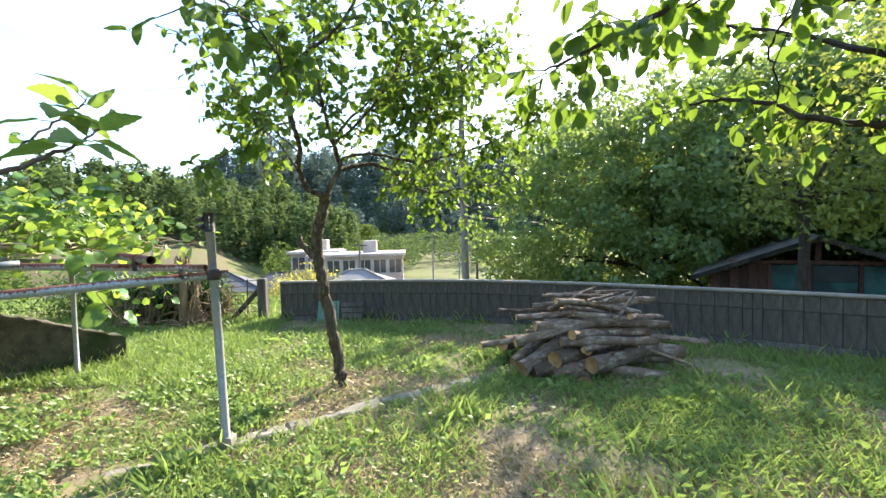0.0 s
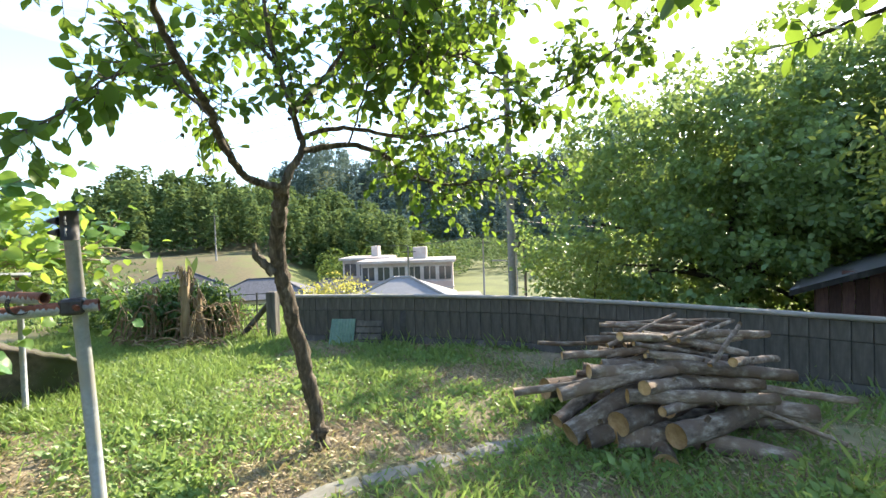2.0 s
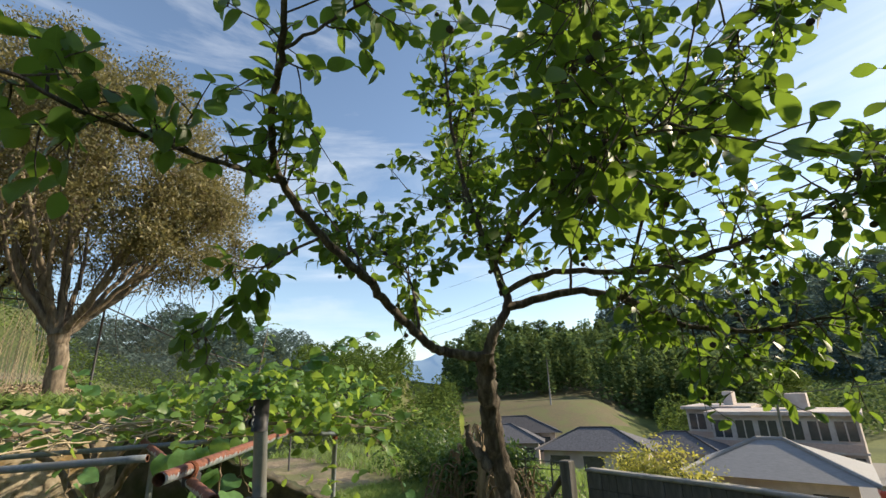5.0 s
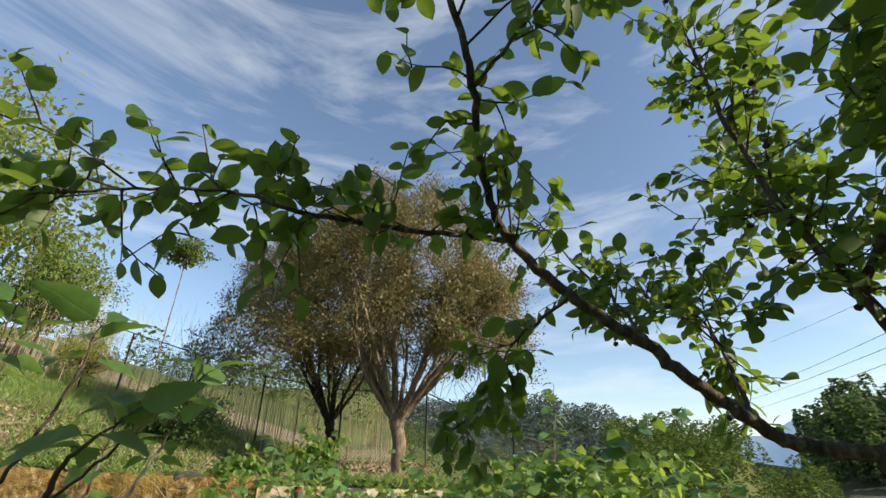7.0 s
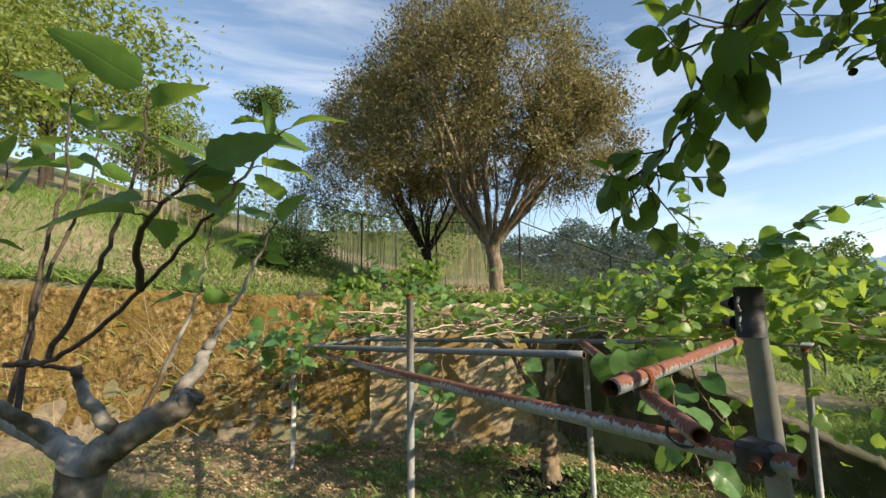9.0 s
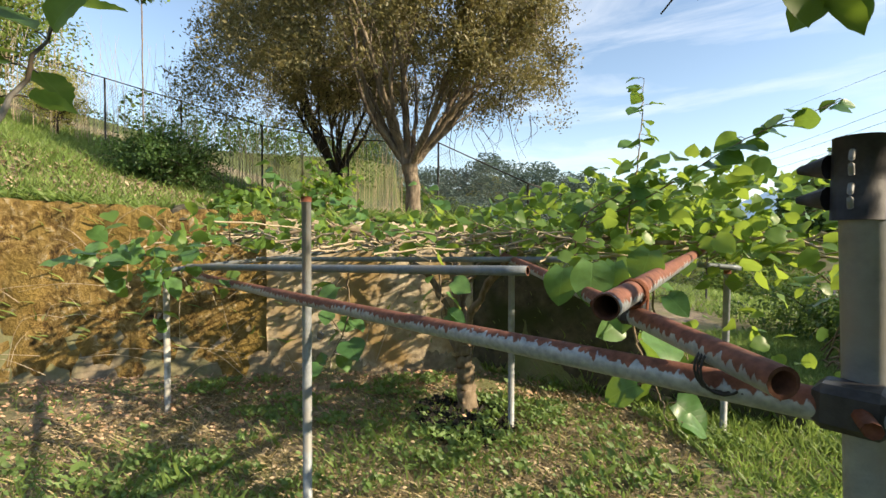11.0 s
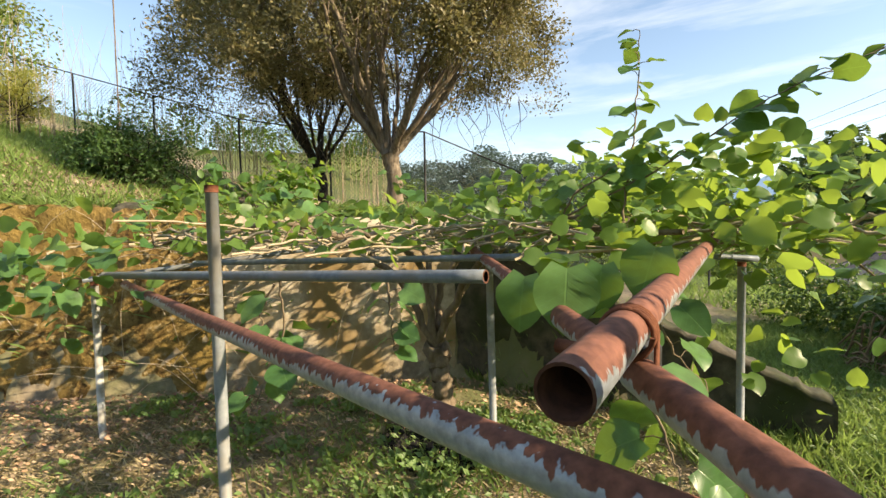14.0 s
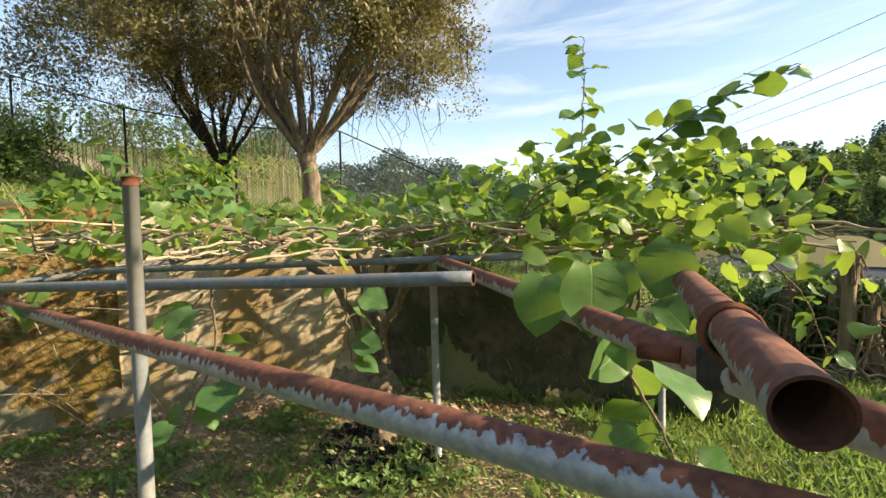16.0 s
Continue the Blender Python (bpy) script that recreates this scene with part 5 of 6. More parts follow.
clump_tree("broadleaf_tree", (15.5, 4.0, -1.0), 3.0, (15.0, 4.5, 4.2), (5.0, 4.0, 5.0), 220, 50, (0.14, 0.28), (0.4, 0.4, 0.3), M_EVER, M_BARK_DARK, "dark tree at the edge of the garden", 106, 12, 0.2, CLUMP)
# the two trees on the bank
def fan_tree(at, fork, crown, radii, low, stems, bark, label, seed, n_shell, trunk_r):
    """A tree whose short trunk fans into many straight stems, each with side branches and fine twigs, under a dome of small leaves."""
    r = np.random.default_rng(seed)
    ob = base("bank_tree", at, label, "tree")
    at, fork, crown, radii = V(at, dtype=float), V(fork, dtype=float), V(crown, dtype=float), V(radii, dtype=float)
    t = Tubes()
    c = bend([at - V([0, 0, 0.3]), at + (fork - at) * 0.5 + V([0.03, 0.05, 0]), fork], 8, 0.008, seed)
    t.add(c, np.interp(np.linspace(0, 1, len(c)), [0, 0.25, 0.85, 1], [trunk_r * 1.35, trunk_r, trunk_r * 0.95, trunk_r * 1.1]), 14, 0.06)
    mpart("trunk", t.mesh("trunk"), bark, ob)

    def dome(polar, az, k):
        w = V([math.sin(polar) * math.cos(az), math.sin(polar) * math.sin(az), math.cos(polar)])
        lump = 1 + 0.1 * math.sin(3 * az + seed) * math.sin(4 * polar) + 0.07 * math.sin(7 * az + 5 * polar)
        return crown + w * radii * k * lump

    fine, tips = Tubes(), []
    for i in range(stems):
        az = 2.4 * i + r.normal() * 0.25
        polar = math.radians(12 + 88 * ((i * 0.618) % 1.0))
        e = dome(polar, az, 0.86)
        b = fork + V([math.cos(az), math.sin(az), 0]) * trunk_r * 0.6
        flat_way = (e - b) * V([1, 1, 0])
        c = bend([b, b + (e - b) * 0.3 + flat_way * 0.08 + r.normal(size=3) * 0.07, b + (e - b) * 0.65 + flat_way * 0.06 + r.normal(size=3) * 0.1, e], 7, 0.012, seed + i)
        t = Tubes()
        t.add(c, np.linspace(trunk_r * r.uniform(0.32, 0.5), 0.008, len(c)), 8, 0.05)
        mpart("limb", t.mesh("limb"), bark, ob)
        for _ in range(7):
            k = int(r.integers(6, len(c) - 1))
            e2 = dome(min(1.85, max(0.05, polar + r.normal() * 0.42)), az + r.normal() * 0.55 / max(0.3, math.sin(polar)), r.uniform(0.75, 1.0))
            d = bend([c[k], c[k] + (e2 - c[k]) * 0.5 + r.normal(size=3) * 0.09 + (c[k] - c[k - 3]) * 0.5, e2], 5, 0.012, i)
            fine.add(d, np.linspace(0.016, 0.005, len(d)), 5, cap=False)
            for _ in range(5):
                q = d[int(r.integers(3, len(d)))]
                o = q + (unit(q - crown) * 0.35 + random_ways(1, r)[0] * 0.7 + V([0, 0, 0.1])) * r.uniform(0.2, 0.5)
                fine.add([q, (q + o) / 2 + r.normal(size=3) * 0.03, o], [0.006, 0.0045, 0.002], 4, cap=False)
                tips += [q, (q + o) / 2, o]
    mpart("twigs", fine.mesh("twigs"), bark, ob, kind="stuff")
    az, polar = r.uniform(0, 2 * math.pi, n_shell), np.arccos(r.uniform(-0.45, 1, n_shell))
    shell = V([dome(p, a, k) for p, a, k in zip(polar, az, 0.7 + 0.3 * r.random(n_shell) ** 0.8)])
    cl = np.vstack([V(tips), shell])
    cl = cl[cl[:, 2] > low + 0.35 * np.sin(cl[:, 0] * 2.1 + 1) * np.sin(cl[:, 1] * 1.7) + 0.12 * r.normal(size=len(cl))]
    per = 46
    k = len(cl) * per
    p = np.repeat(cl, per, 0) + r.normal(size=(k, 3)) * V([0.11, 0.11, 0.09])
    out = unit(p - crown)
    way = unit(random_ways(k, r) + out * 0.5 + V([0, 0, 0.1]))
    up = unit(V([0, 0, 0.6]) + out * 0.5 + r.normal(size=(k, 3)) * 0.6)
    mpart("crown", leaf_mesh("crown", p, way, up, r.uniform(0.03, 0.08, k), SMALL), M_OLIVE, ob, kind="stuff")
    return ob


fan_tree((-8.55, 2.86, 1.6), (-8.5, 2.8, 2.7), (-8.7, 2.6, 4.85), (2.6, 2.85, 2.85), 3.4, 17, M_BARK_PALE, "domed tree with pale forking trunk and small olive-brown leaves", 111, 1550, 0.13)
fan_tree((-11.9, 1.25, 2.1), (-11.8, 1.2, 3.0), (-11.6, 0.5, 5.1), (2.5, 2.5, 2.5), 3.9, 11, M_BARK_DARK, "dark twin-stemmed tree with small brown-green leaves", 112, 1150, 0.12)
clump_tree("shrub", (-8.1, -1.0, float(height(-8.1, -1.0)) - 0.05), 0.15, (-8.1, -1.0, float(height(-8.1, -1.0)) + 0.42), (0.72, 0.8, 0.5), 170, 60, (0.035, 0.075), (0.1, 0.1, 0.08), M_HEDGE, M_BARK_DARK, "rounded dark green shrub on the grassy bank", 113, 8, 0.03, SMALL, category="shrub", twigs_n=30)
for i, (x, y, s, m) in enumerate(((-12.6, -7.2, 1.15, M_FOREST_B), (-10.5, -8.5, 1.6, M_FRESH), (-15.0, -8.6, 1.3, M_FRESH), (-11.3, -4.6, 0.42, M_YELLOW), (-9.0, -11.0, 2.2, M_FRESH), (-12.4, -5.4, 0.5, M_YELLOW), (-7.5, -7.0, 1.3, M_FRESH), (-15.0, -13.0, 3.0, M_FRESH))):
    z = float(height(x, y))
    clump_tree("hillside_tree", (x, y, z), 0.9 * s, (x, y, z + 1.9 * s), (1.3 * s, 1.3 * s, 1.25 * s), 110, 45, (0.07 * s, 0.13 * s), (0.2 * s, 0.2 * s, 0.13 * s), m, M_BARK_DARK, "young-leaved yellow-green tree on the hillside", 120 + i, 12, 0.05 * s, SMALL, twigs_n=20)

clump_tree("slender_tree", (-16.1, -5.3, float(height(-16.1, -5.3))), 3.6, (-16.1, -5.3, 9.4), (0.95, 0.95, 0.4), 46, 36, (0.1, 0.2), (0.16, 0.16, 0.07), M_FOREST_B, M_BARK_PALE, "slender tree with a feathery crown on the hillside", 128, 10, 0.022, SMALL, fork=(-16.1, -5.3, 8.9))

r = np.random.default_rng(54)
drape = Tubes()
for i in range(60):
    a = r.uniform(-0.6, 1.9)
    p0 = V([-8.7 + 0.8 * r.normal(), 2.6 + 2.6 * math.sin(a) * r.uniform(0.5, 1.0), 3.9 + 0.3 * r.normal()])
    L = r.uniform(0.4, 1.0)
    drape.add(bend([p0, p0 + V([0.08 * r.normal(), 0.12 * r.normal(), -0.5 * L]), p0 + V([0.15 * r.normal(), 0.2 * r.normal(), -L])], 4), np.linspace(0.007, 0.002, 9), 4, cap=False)
tagged(mpart("hanging_twigs", drape.mesh("hanging_twigs"), M_BARK_DARK), "bare twigs hanging under the bank tree's crown", "twigs", kind="stuff")

# leafy weeds along the wall top
for i, (x, y, h) in enumerate(((-6.15, 1.7, 0.7), (-5.95, 0.9, 0.35))):
    z = float(height(x, y)) - 0.03
    clump_tree("weed_bush", (x, y, z), 0.1, (x, y, z + h * 0.55), (0.3, 0.4, h * 0.55), 34, 14, (0.06, 0.12), (0.07, 0.07, 0.07), M_KIWI, M_CANE, "bright leafy weeds on top of the retaining wall", 140 + i, 9, 0.012, OVATE, category="weeds", up_bias=0.9)
r = np.random.default_rng(58)
wallstalk = Tubes()
for i in range(90):
    y, z = r.uniform(-3.5, 3.2), r.uniform(0.0, 1.4)
    L, a = r.uniform(0.3, 0.9), r.uniform(-0.2, 3.3)
    x = W1_X + r.uniform(0.06, 0.3)
    e = V([x + r.normal() * 0.1, y + L * math.cos(a), max(0.02, z + L * math.sin(a) * 0.8)])
    wallstalk.add(bend([(x, y, z), ((x + e[0]) / 2 + 0.03, (y + e[1]) / 2, (z + e[2]) / 2 + 0.06), e], 3), np.linspace(0.004, 0.0015, 7), 4, cap=False)
tagged(mpart("wall_stalks", wallstalk.mesh("wall_stalks"), M_CANE), "thin dry stalks tangled before the retaining wall", "dead stalks", kind="stuff")

# thin dead stalks along the mesh fence
r = np.random.default_rng(55)
stalks = Tubes()
for i in range(360):
    x, y = r.uniform(-14.5, -10.8), r.uniform(-8, 3.0)
    z = float(height(x, y))
    h = r.uniform(1.0, 3.0)
    e = V([x + r.normal() * 0.25, y + r.normal() * 0.25, z + h])
    stalks.add(bend([(x, y, z - 0.05), (x + r.normal() * 0.05, y, z + h * 0.5), e], 3), np.linspace(0.007, 0.002, 7), 4, cap=False)
tagged(mpart("dead_stalks", stalks.mesh("dead_stalks"), M_CANE), "thicket of pale dead stalks along a fence", "dead stalks", kind="stuff")

# ---------------------------------------------------------------- chain-link fence on the bank
F_POSTS = [(-14.5, -9.0), (-13.9, -6.9), (-13.3, -4.8), (-12.7, -2.7), (-12.1, -0.6), (-11.5, 1.5), (-10.98, 3.57), (-10.7, 5.6), (-10.4, 7.6), (-10.1, 9.6)]
mesh_fence = base("mesh_fence", (-10.98, 3.57, 1.6), "chain-link fence with dark steel posts and top rail", "fence")
tops = []
for x, y in F_POSTS:
    z = float(height(x, y)) if y < 3.6 else 1.6 - (y - 3.57) * 0.32
    tops.append(V([x, y, z + 1.72]))
    t = Tubes()
    t.add([(x, y, min(z, float(height(x, y))) - 0.2), (x, y, z + 1.72)], 0.022, 8)
    mpart("post", t.mesh("post"), M_STEEL, mesh_fence)
for a, b in zip(tops, tops[1:]):
    t = Tubes()
    t.add([a, b], 0.016, 6)
    mpart("rail", t.mesh("rail"), M_STEEL, mesh_fence)
for a, b in zip(tops, tops[1:]):
    t, L = Tubes(), np.linalg.norm(b - a)
    for s in np.arange(-1.6, L, 0.09):
        for sg in (1, -1):
            pts = []
            for q in (0.0, 1.6):
                u = s + q if sg > 0 else s + 1.6 - q
                pts.append((u, q))
            (u0, q0), (u1, q1) = pts
            k0, k1 = (0 - u0) / (u1 - u0), (L - u0) / (u1 - u0)
            ka, kb = max(0, min(k0, k1)), min(1, max(k0, k1))
            if kb - ka < 0.02:
                continue
            ends = []
            for k in (ka, kb):
                u, q = u0 + (u1 - u0) * k, q0 + (q1 - q0) * k
                ends.append(a + (b - a) * (u / L) - V([0, 0, 1.66 - q]))
            t.add(ends, 0.0028, 3, cap=False)
    mpart("mesh", t.mesh("mesh"), M_MESH, mesh_fence, "diamond wire mesh")

# ---------------------------------------------------------------- wood pile
r = np.random.default_rng(61)


def log_mesh(length, rad, seed, knots=2):
    """A crooked log along x with bark and cut ends."""
    q = np.random.default_rng(seed)
    n = 10
    pts = np.stack([np.linspace(-length / 2, length / 2, n), np.cumsum(q.normal(size=n) * 0.005), np.cumsum(q.normal(size=n) * 0.004)], -1)
    pts[:, 1:] -= pts[:, 1:].mean(0)
    t = Tubes()
    t.add(pts, np.linspace(rad * 1.08, rad * 0.86, n) * (1 + q.normal(size=n) * 0.012), 14, 0.018)
    side = len(t.q)
    for _ in range(knots):
        i = int(q.integers(2, n - 2))
        a = q.uniform(0, 6.28)
        t.add([pts[i], pts[i] + V([0.05, math.cos(a) * rad * 1.5, math.sin(a) * rad * 1.5])], [rad * 0.35, rad * 0.22], 6)
    me = t.mesh("log")
    me.materials.append(M_LOG)
    me.materials.append(M_WOODEND)
    nq = sum(len(x) for x in t.q)
    mi = np.zeros(len(me.polygons), dtype=np.int32)
    mi[nq:nq + 22] = 1
    me.polygons.foreach_set("material_index", mi)
    return me


MESHES = {k: [log_mesh(L, rd, 200 + 7 * i + k, kn) for i in range(5)] for k, (L, rd, kn) in enumerate(((1.3, 0.075, 1), (1.45, 0.046, 2), (1.4, 0.03, 2), (1.3, 0.017, 1)))}
LOG_LABELS = ("thick grey-barked log in the woodpile", "grey-barked log in the woodpile", "thin bare log in the woodpile", "thin stick on the woodpile")


def lay(kind, x, y, z, yaw, pitch, scale=1.0):
    ob = new("log", MESHES[kind][int(r.integers(5))])
    ob.matrix_basis = pose(x, y, z, r.uniform(0, 360), pitch, yaw) @ Matrix.Diagonal((scale, 1, 1, 1))
    tagged(ob, LOG_LABELS[kind], "log", "logs in the woodpile")


PX, PY = 1.85, 5.25
for layer, (z, half, kind, n) in enumerate(((0.06, 0.62, 0, 7), (0.17, 0.55, 0, 7), (0.28, 0.48, 1, 8), (0.36, 0.43, 1, 8), (0.44, 0.38, 1, 7), (0.51, 0.32, 2, 8), (0.57, 0.27, 2, 7), (0.63, 0.22, 2, 6), (0.68, 0.17, 3, 7))):
    for i in range(n):
        y = PY - half + 2 * half * (i + 0.5) / n
        lay(kind if r.random() < 0.7 else min(3, kind + 1), PX + r.normal() * 0.2, y, z * 1.08 + r.normal() * 0.012, 12 + r.normal() * 24, r.normal() * 6, r.uniform(0.42, 0.8))
for x, y, z, yaw, pitch, kind, sc in ((1.15, 4.75, 0.26, 28, -22, 0, 0.85), (1.25, 4.68, 0.16, 18, -12, 0, 0.75), (1.05, 4.95, 0.3, 38, -20, 1, 0.8), (1.35, 4.6, 0.09, 4, 0, 0, 0.5), (1.7, 4.66, 0.35, 3, 3, 1, 0.9),
                                   (2.35, 4.95, 0.3, -5, 4, 2, 0.9), (0.95, 5.1, 0.3, 12, -6, 2, 1.0), (2.2, 4.75, 0.2, -35, 12, 3, 0.8), (1.3, 4.78, 0.45, 14, -9, 1, 1.05), (1.9, 4.8, 0.5, -8, 2, 1, 0.8), (1.95, 4.85, 0.68, 40, -30, 3, 0.5)):
    lay(kind, x + 0.2, y + 0.08, z, yaw, pitch, sc * 0.75)

# ---------------------------------------------------------------- gate, boards and banana clump at the far end
gate = base("gate_post", (-2.98, 8.0, 0), "square concrete gate post", "gate post")
bm = bmesh.new()
box(bm, (-3.05, 7.94, -0.2), (-2.9, 8.09, 0.74), 0.012)
part("shaft", bm, M_CONC, gate)
brace = Tubes()
brace.add([(-3.62, 8.05, -0.05), (-2.99, 8.0, 0.6)], 0.045, 4)
tagged(mpart("gate_brace", brace.mesh("gate_brace"), M_CONC), "slanting concrete brace of the gate post", "brace")
wire = base("wire_fence", (-3.8, 8.1, 0), "old wire fence with thin posts", "fence")
for x in (-4.3, -3.75, -3.3):
    t = Tubes()
    t.add([(x, 8.1, -0.05), (x + 0.02, 8.1, 0.72)], 0.012, 6)
    mpart("post", t.mesh("post"), M_MESH, wire)
for z in (0.15, 0.3, 0.45, 0.6, 0.7):
    t = Tubes()
    t.add(bend([(-5.2, 8.1, z), (-4.2, 8.1, z - 0.03), (-3.0, 8.05, z + 0.01)], 6), 0.006, 5)
    mpart("wire", t.mesh("wire"), M_MESH, wire)
sheet = bmesh.new()
cols = 33
for j in (0, 1):
    for i in range(cols):
        sheet.verts.new((-1.92 + 0.36 * i / (cols - 1), 7.58 + 0.16 * j + 0.008 * math.sin(i * 1.6), 0.0 + 0.36 * j))
sheet.verts.ensure_lookup_table()
for i in range(cols - 1):
    sheet.faces.new([sheet.verts[k] for k in (i, i + 1, cols + i + 1, cols + i)])
bmesh.ops.solidify(sheet, geom=sheet.faces[:], thickness=0.004)
tagged(part("corrugated_sheet", sheet, M_CORR), "pale green corrugated sheet leaning on the wall", "corrugated sheet")
pal = base("wooden_panel", (-1.35, 7.66, 0), "grey weathered board panel leaning on the wall", "panel")
for i in range(4):
    bm = bmesh.new()
    box(bm, (0, 0, 0.004), (0.38, 0.02, 0.083), 0.004, pose(-1.53, 7.56 + i * 0.034, 0.0 + i * 0.088, -18, 0, -3))
    part("board", bm, M_CONC, pal)

r = np.random.default_rng(71)
for i, (x, y, h, lean, torn) in enumerate(((-4.75, 7.75, 0.75, -0.05, 1), (-4.15, 7.6, 1.05, 0.03, 1), (-3.95, 7.7, 0.7, -0.06, 1), (-4.5, 7.9, 0.85, 0.1, 0), (-4.35, 8.0, 0.9, 0.0, 0))):
    st = base("banana_stump", (x, y, 0), "cut dry banana stem with ragged fibres" if torn else "cut banana stem with a fresh pale leaf", "stump", "banana stumps")
    t = Tubes()
    c = bend([(x, y, -0.05), (x + lean * 0.5, y, h * 0.5), (x + lean, y, h)], 6)
    t.add(c, np.linspace(0.075, 0.05, len(c)), 11, 0.08)
    mpart("stem", t.mesh("stem"), M_STUMP, st)
    for k in range(9):
        t = Tubes()
        a = r.uniform(0, 6.28)
        b = V([x + lean + 0.05 * math.cos(a), y + 0.05 * math.sin(a), h - 0.15])
        t.add(bend([b, b + V([0.02 * math.cos(a), 0.02 * math.sin(a), 0.15 + 0.15 * r.random()]), b + V([0.08 * math.cos(a), 0.08 * math.sin(a), 0.22 * r.random()])], 4), np.linspace(0.018, 0.005, 9), 5)
        mpart("fibre", t.mesh("fibre"), M_STUMP, st)
for x, y, z, dx in ((-4.62, 7.7, 1.1, 0.0), (-4.3, 7.95, 1.05, 0.12), (-4.3, 7.95, 1.05, -0.06)):
    n = 9
    v, f = [], []
    for i in range(n):
        u = i / (n - 1)
        w = 0.055 * math.sin(math.pi * min(1, u * 0.93 + 0.08)) ** 0.7
        c = V([x + dx * u, y, z - 0.1 + 0.45 * u - 0.1 * u * u])
        v += [c + V([-w, 0.02, 0.01]), c, c + V([w, 0.02, 0.01])]
    for i in range(n - 1):
        f += [(i * 3, i * 3 + 1, i * 3 + 4, i * 3 + 3), (i * 3 + 1, i * 3 + 2, i * 3 + 5, i * 3 + 4)]
    tagged(mpart("banana_leaf", smooth(raw_mesh("banana_leaf", V(v), V(f))), M_BANANA), "young upright banana leaf", "leaf", "banana leaves")
debris = Tubes()
for i in range(280):
    x, y = r.uniform(-5.2, -3.4), r.uniform(7.25, 8.1)
    a = r.uniform(0, 6.28)
    L = r.uniform(0.15, 0.5)
    p0 = V([x, y, r.uniform(0.02, 0.6 if y > 7.5 else 0.15)])
    debris.add(bend([p0, p0 + V([math.cos(a) * L / 2, math.sin(a) * L / 4, 0.03]), p0 + V([math.cos(a) * L, math.sin(a) * L / 3, -p0[2] * 0.7])], 3), r.uniform(0.004, 0.014), 4)
tagged(mpart("dry_stems", debris.mesh("dry_stems"), M_STUMP), "heap of dry banana stems and leaves", "plant debris", kind="stuff")
clump_tree("ivy_bush", (-4.5, 7.95, 0), 0.1, (-4.6, 8.15, 0.42), (1.0, 0.45, 0.42), 260, 46, (0.06, 0.11), (0.12, 0.1, 0.09), M_HEDGE, M_BARK_DARK, "ivy-covered bush round the banana stumps", 131, 8, 0.02, SMALL, category="shrub")
clump_tree("hedge", (-6.2, 8.6, 0), 0.1, (-6.3, 8.7, 0.4), (1.6, 0.6, 0.5), 120, 46, (0.05, 0.1), (0.18, 0.14, 0.1), M_HEDGE, M_BARK_DARK, "low green hedge beyond the garden", 132, 8, 0.02, SMALL, category="hedge")
clump_tree("shrub", (-3.7, 11.5, -1.0), 0.1, (-3.4, 11.5, 0.05), (0.9, 0.7, 0.5), 80, 46, (0.05, 0.1), (0.15, 0.14, 0.1), M_YELLOW, M_BARK_DARK, "rounded yellow-green shrub below the gate", 133, 8, 0.02, SMALL, category="shrub")

# ---------------------------------------------------------------- utility pole, cables
pole = base("utility_pole", (0.85, 17.0, -5.0), "concrete utility pole with steps and crossarms", "utility pole")
t = Tubes()
t.add([(0.85, 17.0, -5.5), (0.82, 17.0, 1.0), (0.78, 17.0, 7.6)], [0.17, 0.14, 0.1], 14)
mpart("shaft", t.mesh("shaft"), M_POLE, pole)
for z in (6.9, 6.3):
    bm = bmesh.new()
    box(bm, (0.1, 16.85, z), (1.5, 16.93, z + 0.08), 0.01)
    part("crossarm", bm, M_STEEL, pole)
    for x in (0.2, 0.75, 1.4):
        t = Tubes()
        t.add([(x, 16.89, z + 0.08), (x, 16.89, z + 0.24)], [0.05, 0.03], 8)
        mpart("insulator", t.mesh("insulator"), M_CONC_PALE, pole)
for i in range(14):
    t, z = Tubes(), -2.5 + i * 0.55
    t.add([(0.82 + (-1) ** i * 0.12, 16.95, z), (0.82 + (-1) ** i * 0.27, 16.95, z)], 0.01, 5)
    mpart("step_bolt", t.mesh("step_bolt"), M_STEEL, pole)
stay = Tubes()
stay.add([(1.3, 17.2, -4.5), (1.25, 17.2, 1.55), (0.95, 17.1, 0.9)], 0.05, 6)
tagged(mpart("stay_pole", stay.mesh("stay_pole"), M_STEEL), "thin dark stay beside the utility pole", "pole")
for i, (a, b, sag) in enumerate((((0.2, 16.9, 7.3), (-60.0, 52.0, 12.0), 0.3), ((0.75, 16.9, 6.75), (-61.0, 51.5, 10.9), 0.3), ((1.4, 16.9, 6.4), (-61.0, 51.5, 9.6), 0.3), ((0.3, 16.9, 7.6), (-56.0, 55.0, 18.5), 0.2),
                                ((0.8, 16.9, 2.2), (60.0, 24.0, 9.0), 0.8), ((0.8, 17.0, 1.7), (-18.0, 60.0, 1.5), 0.7), ((0.8, 17.0, 2.0), (30.0, 70.0, 3.0), 0.8))):
    a, b = V(a), V(b)
    k = np.linspace(0, 1, 30)[:, None]
    t = Tubes()
    t.add(a + (b - a) * k - V([0, 0, 1]) * sag * 4 * k * (1 - k), 0.014, 4, cap=False)
    tagged(mpart("power_cable", t.mesh("power_cable"), M_CABLE), "black overhead power cable", "cable", "overhead cables")


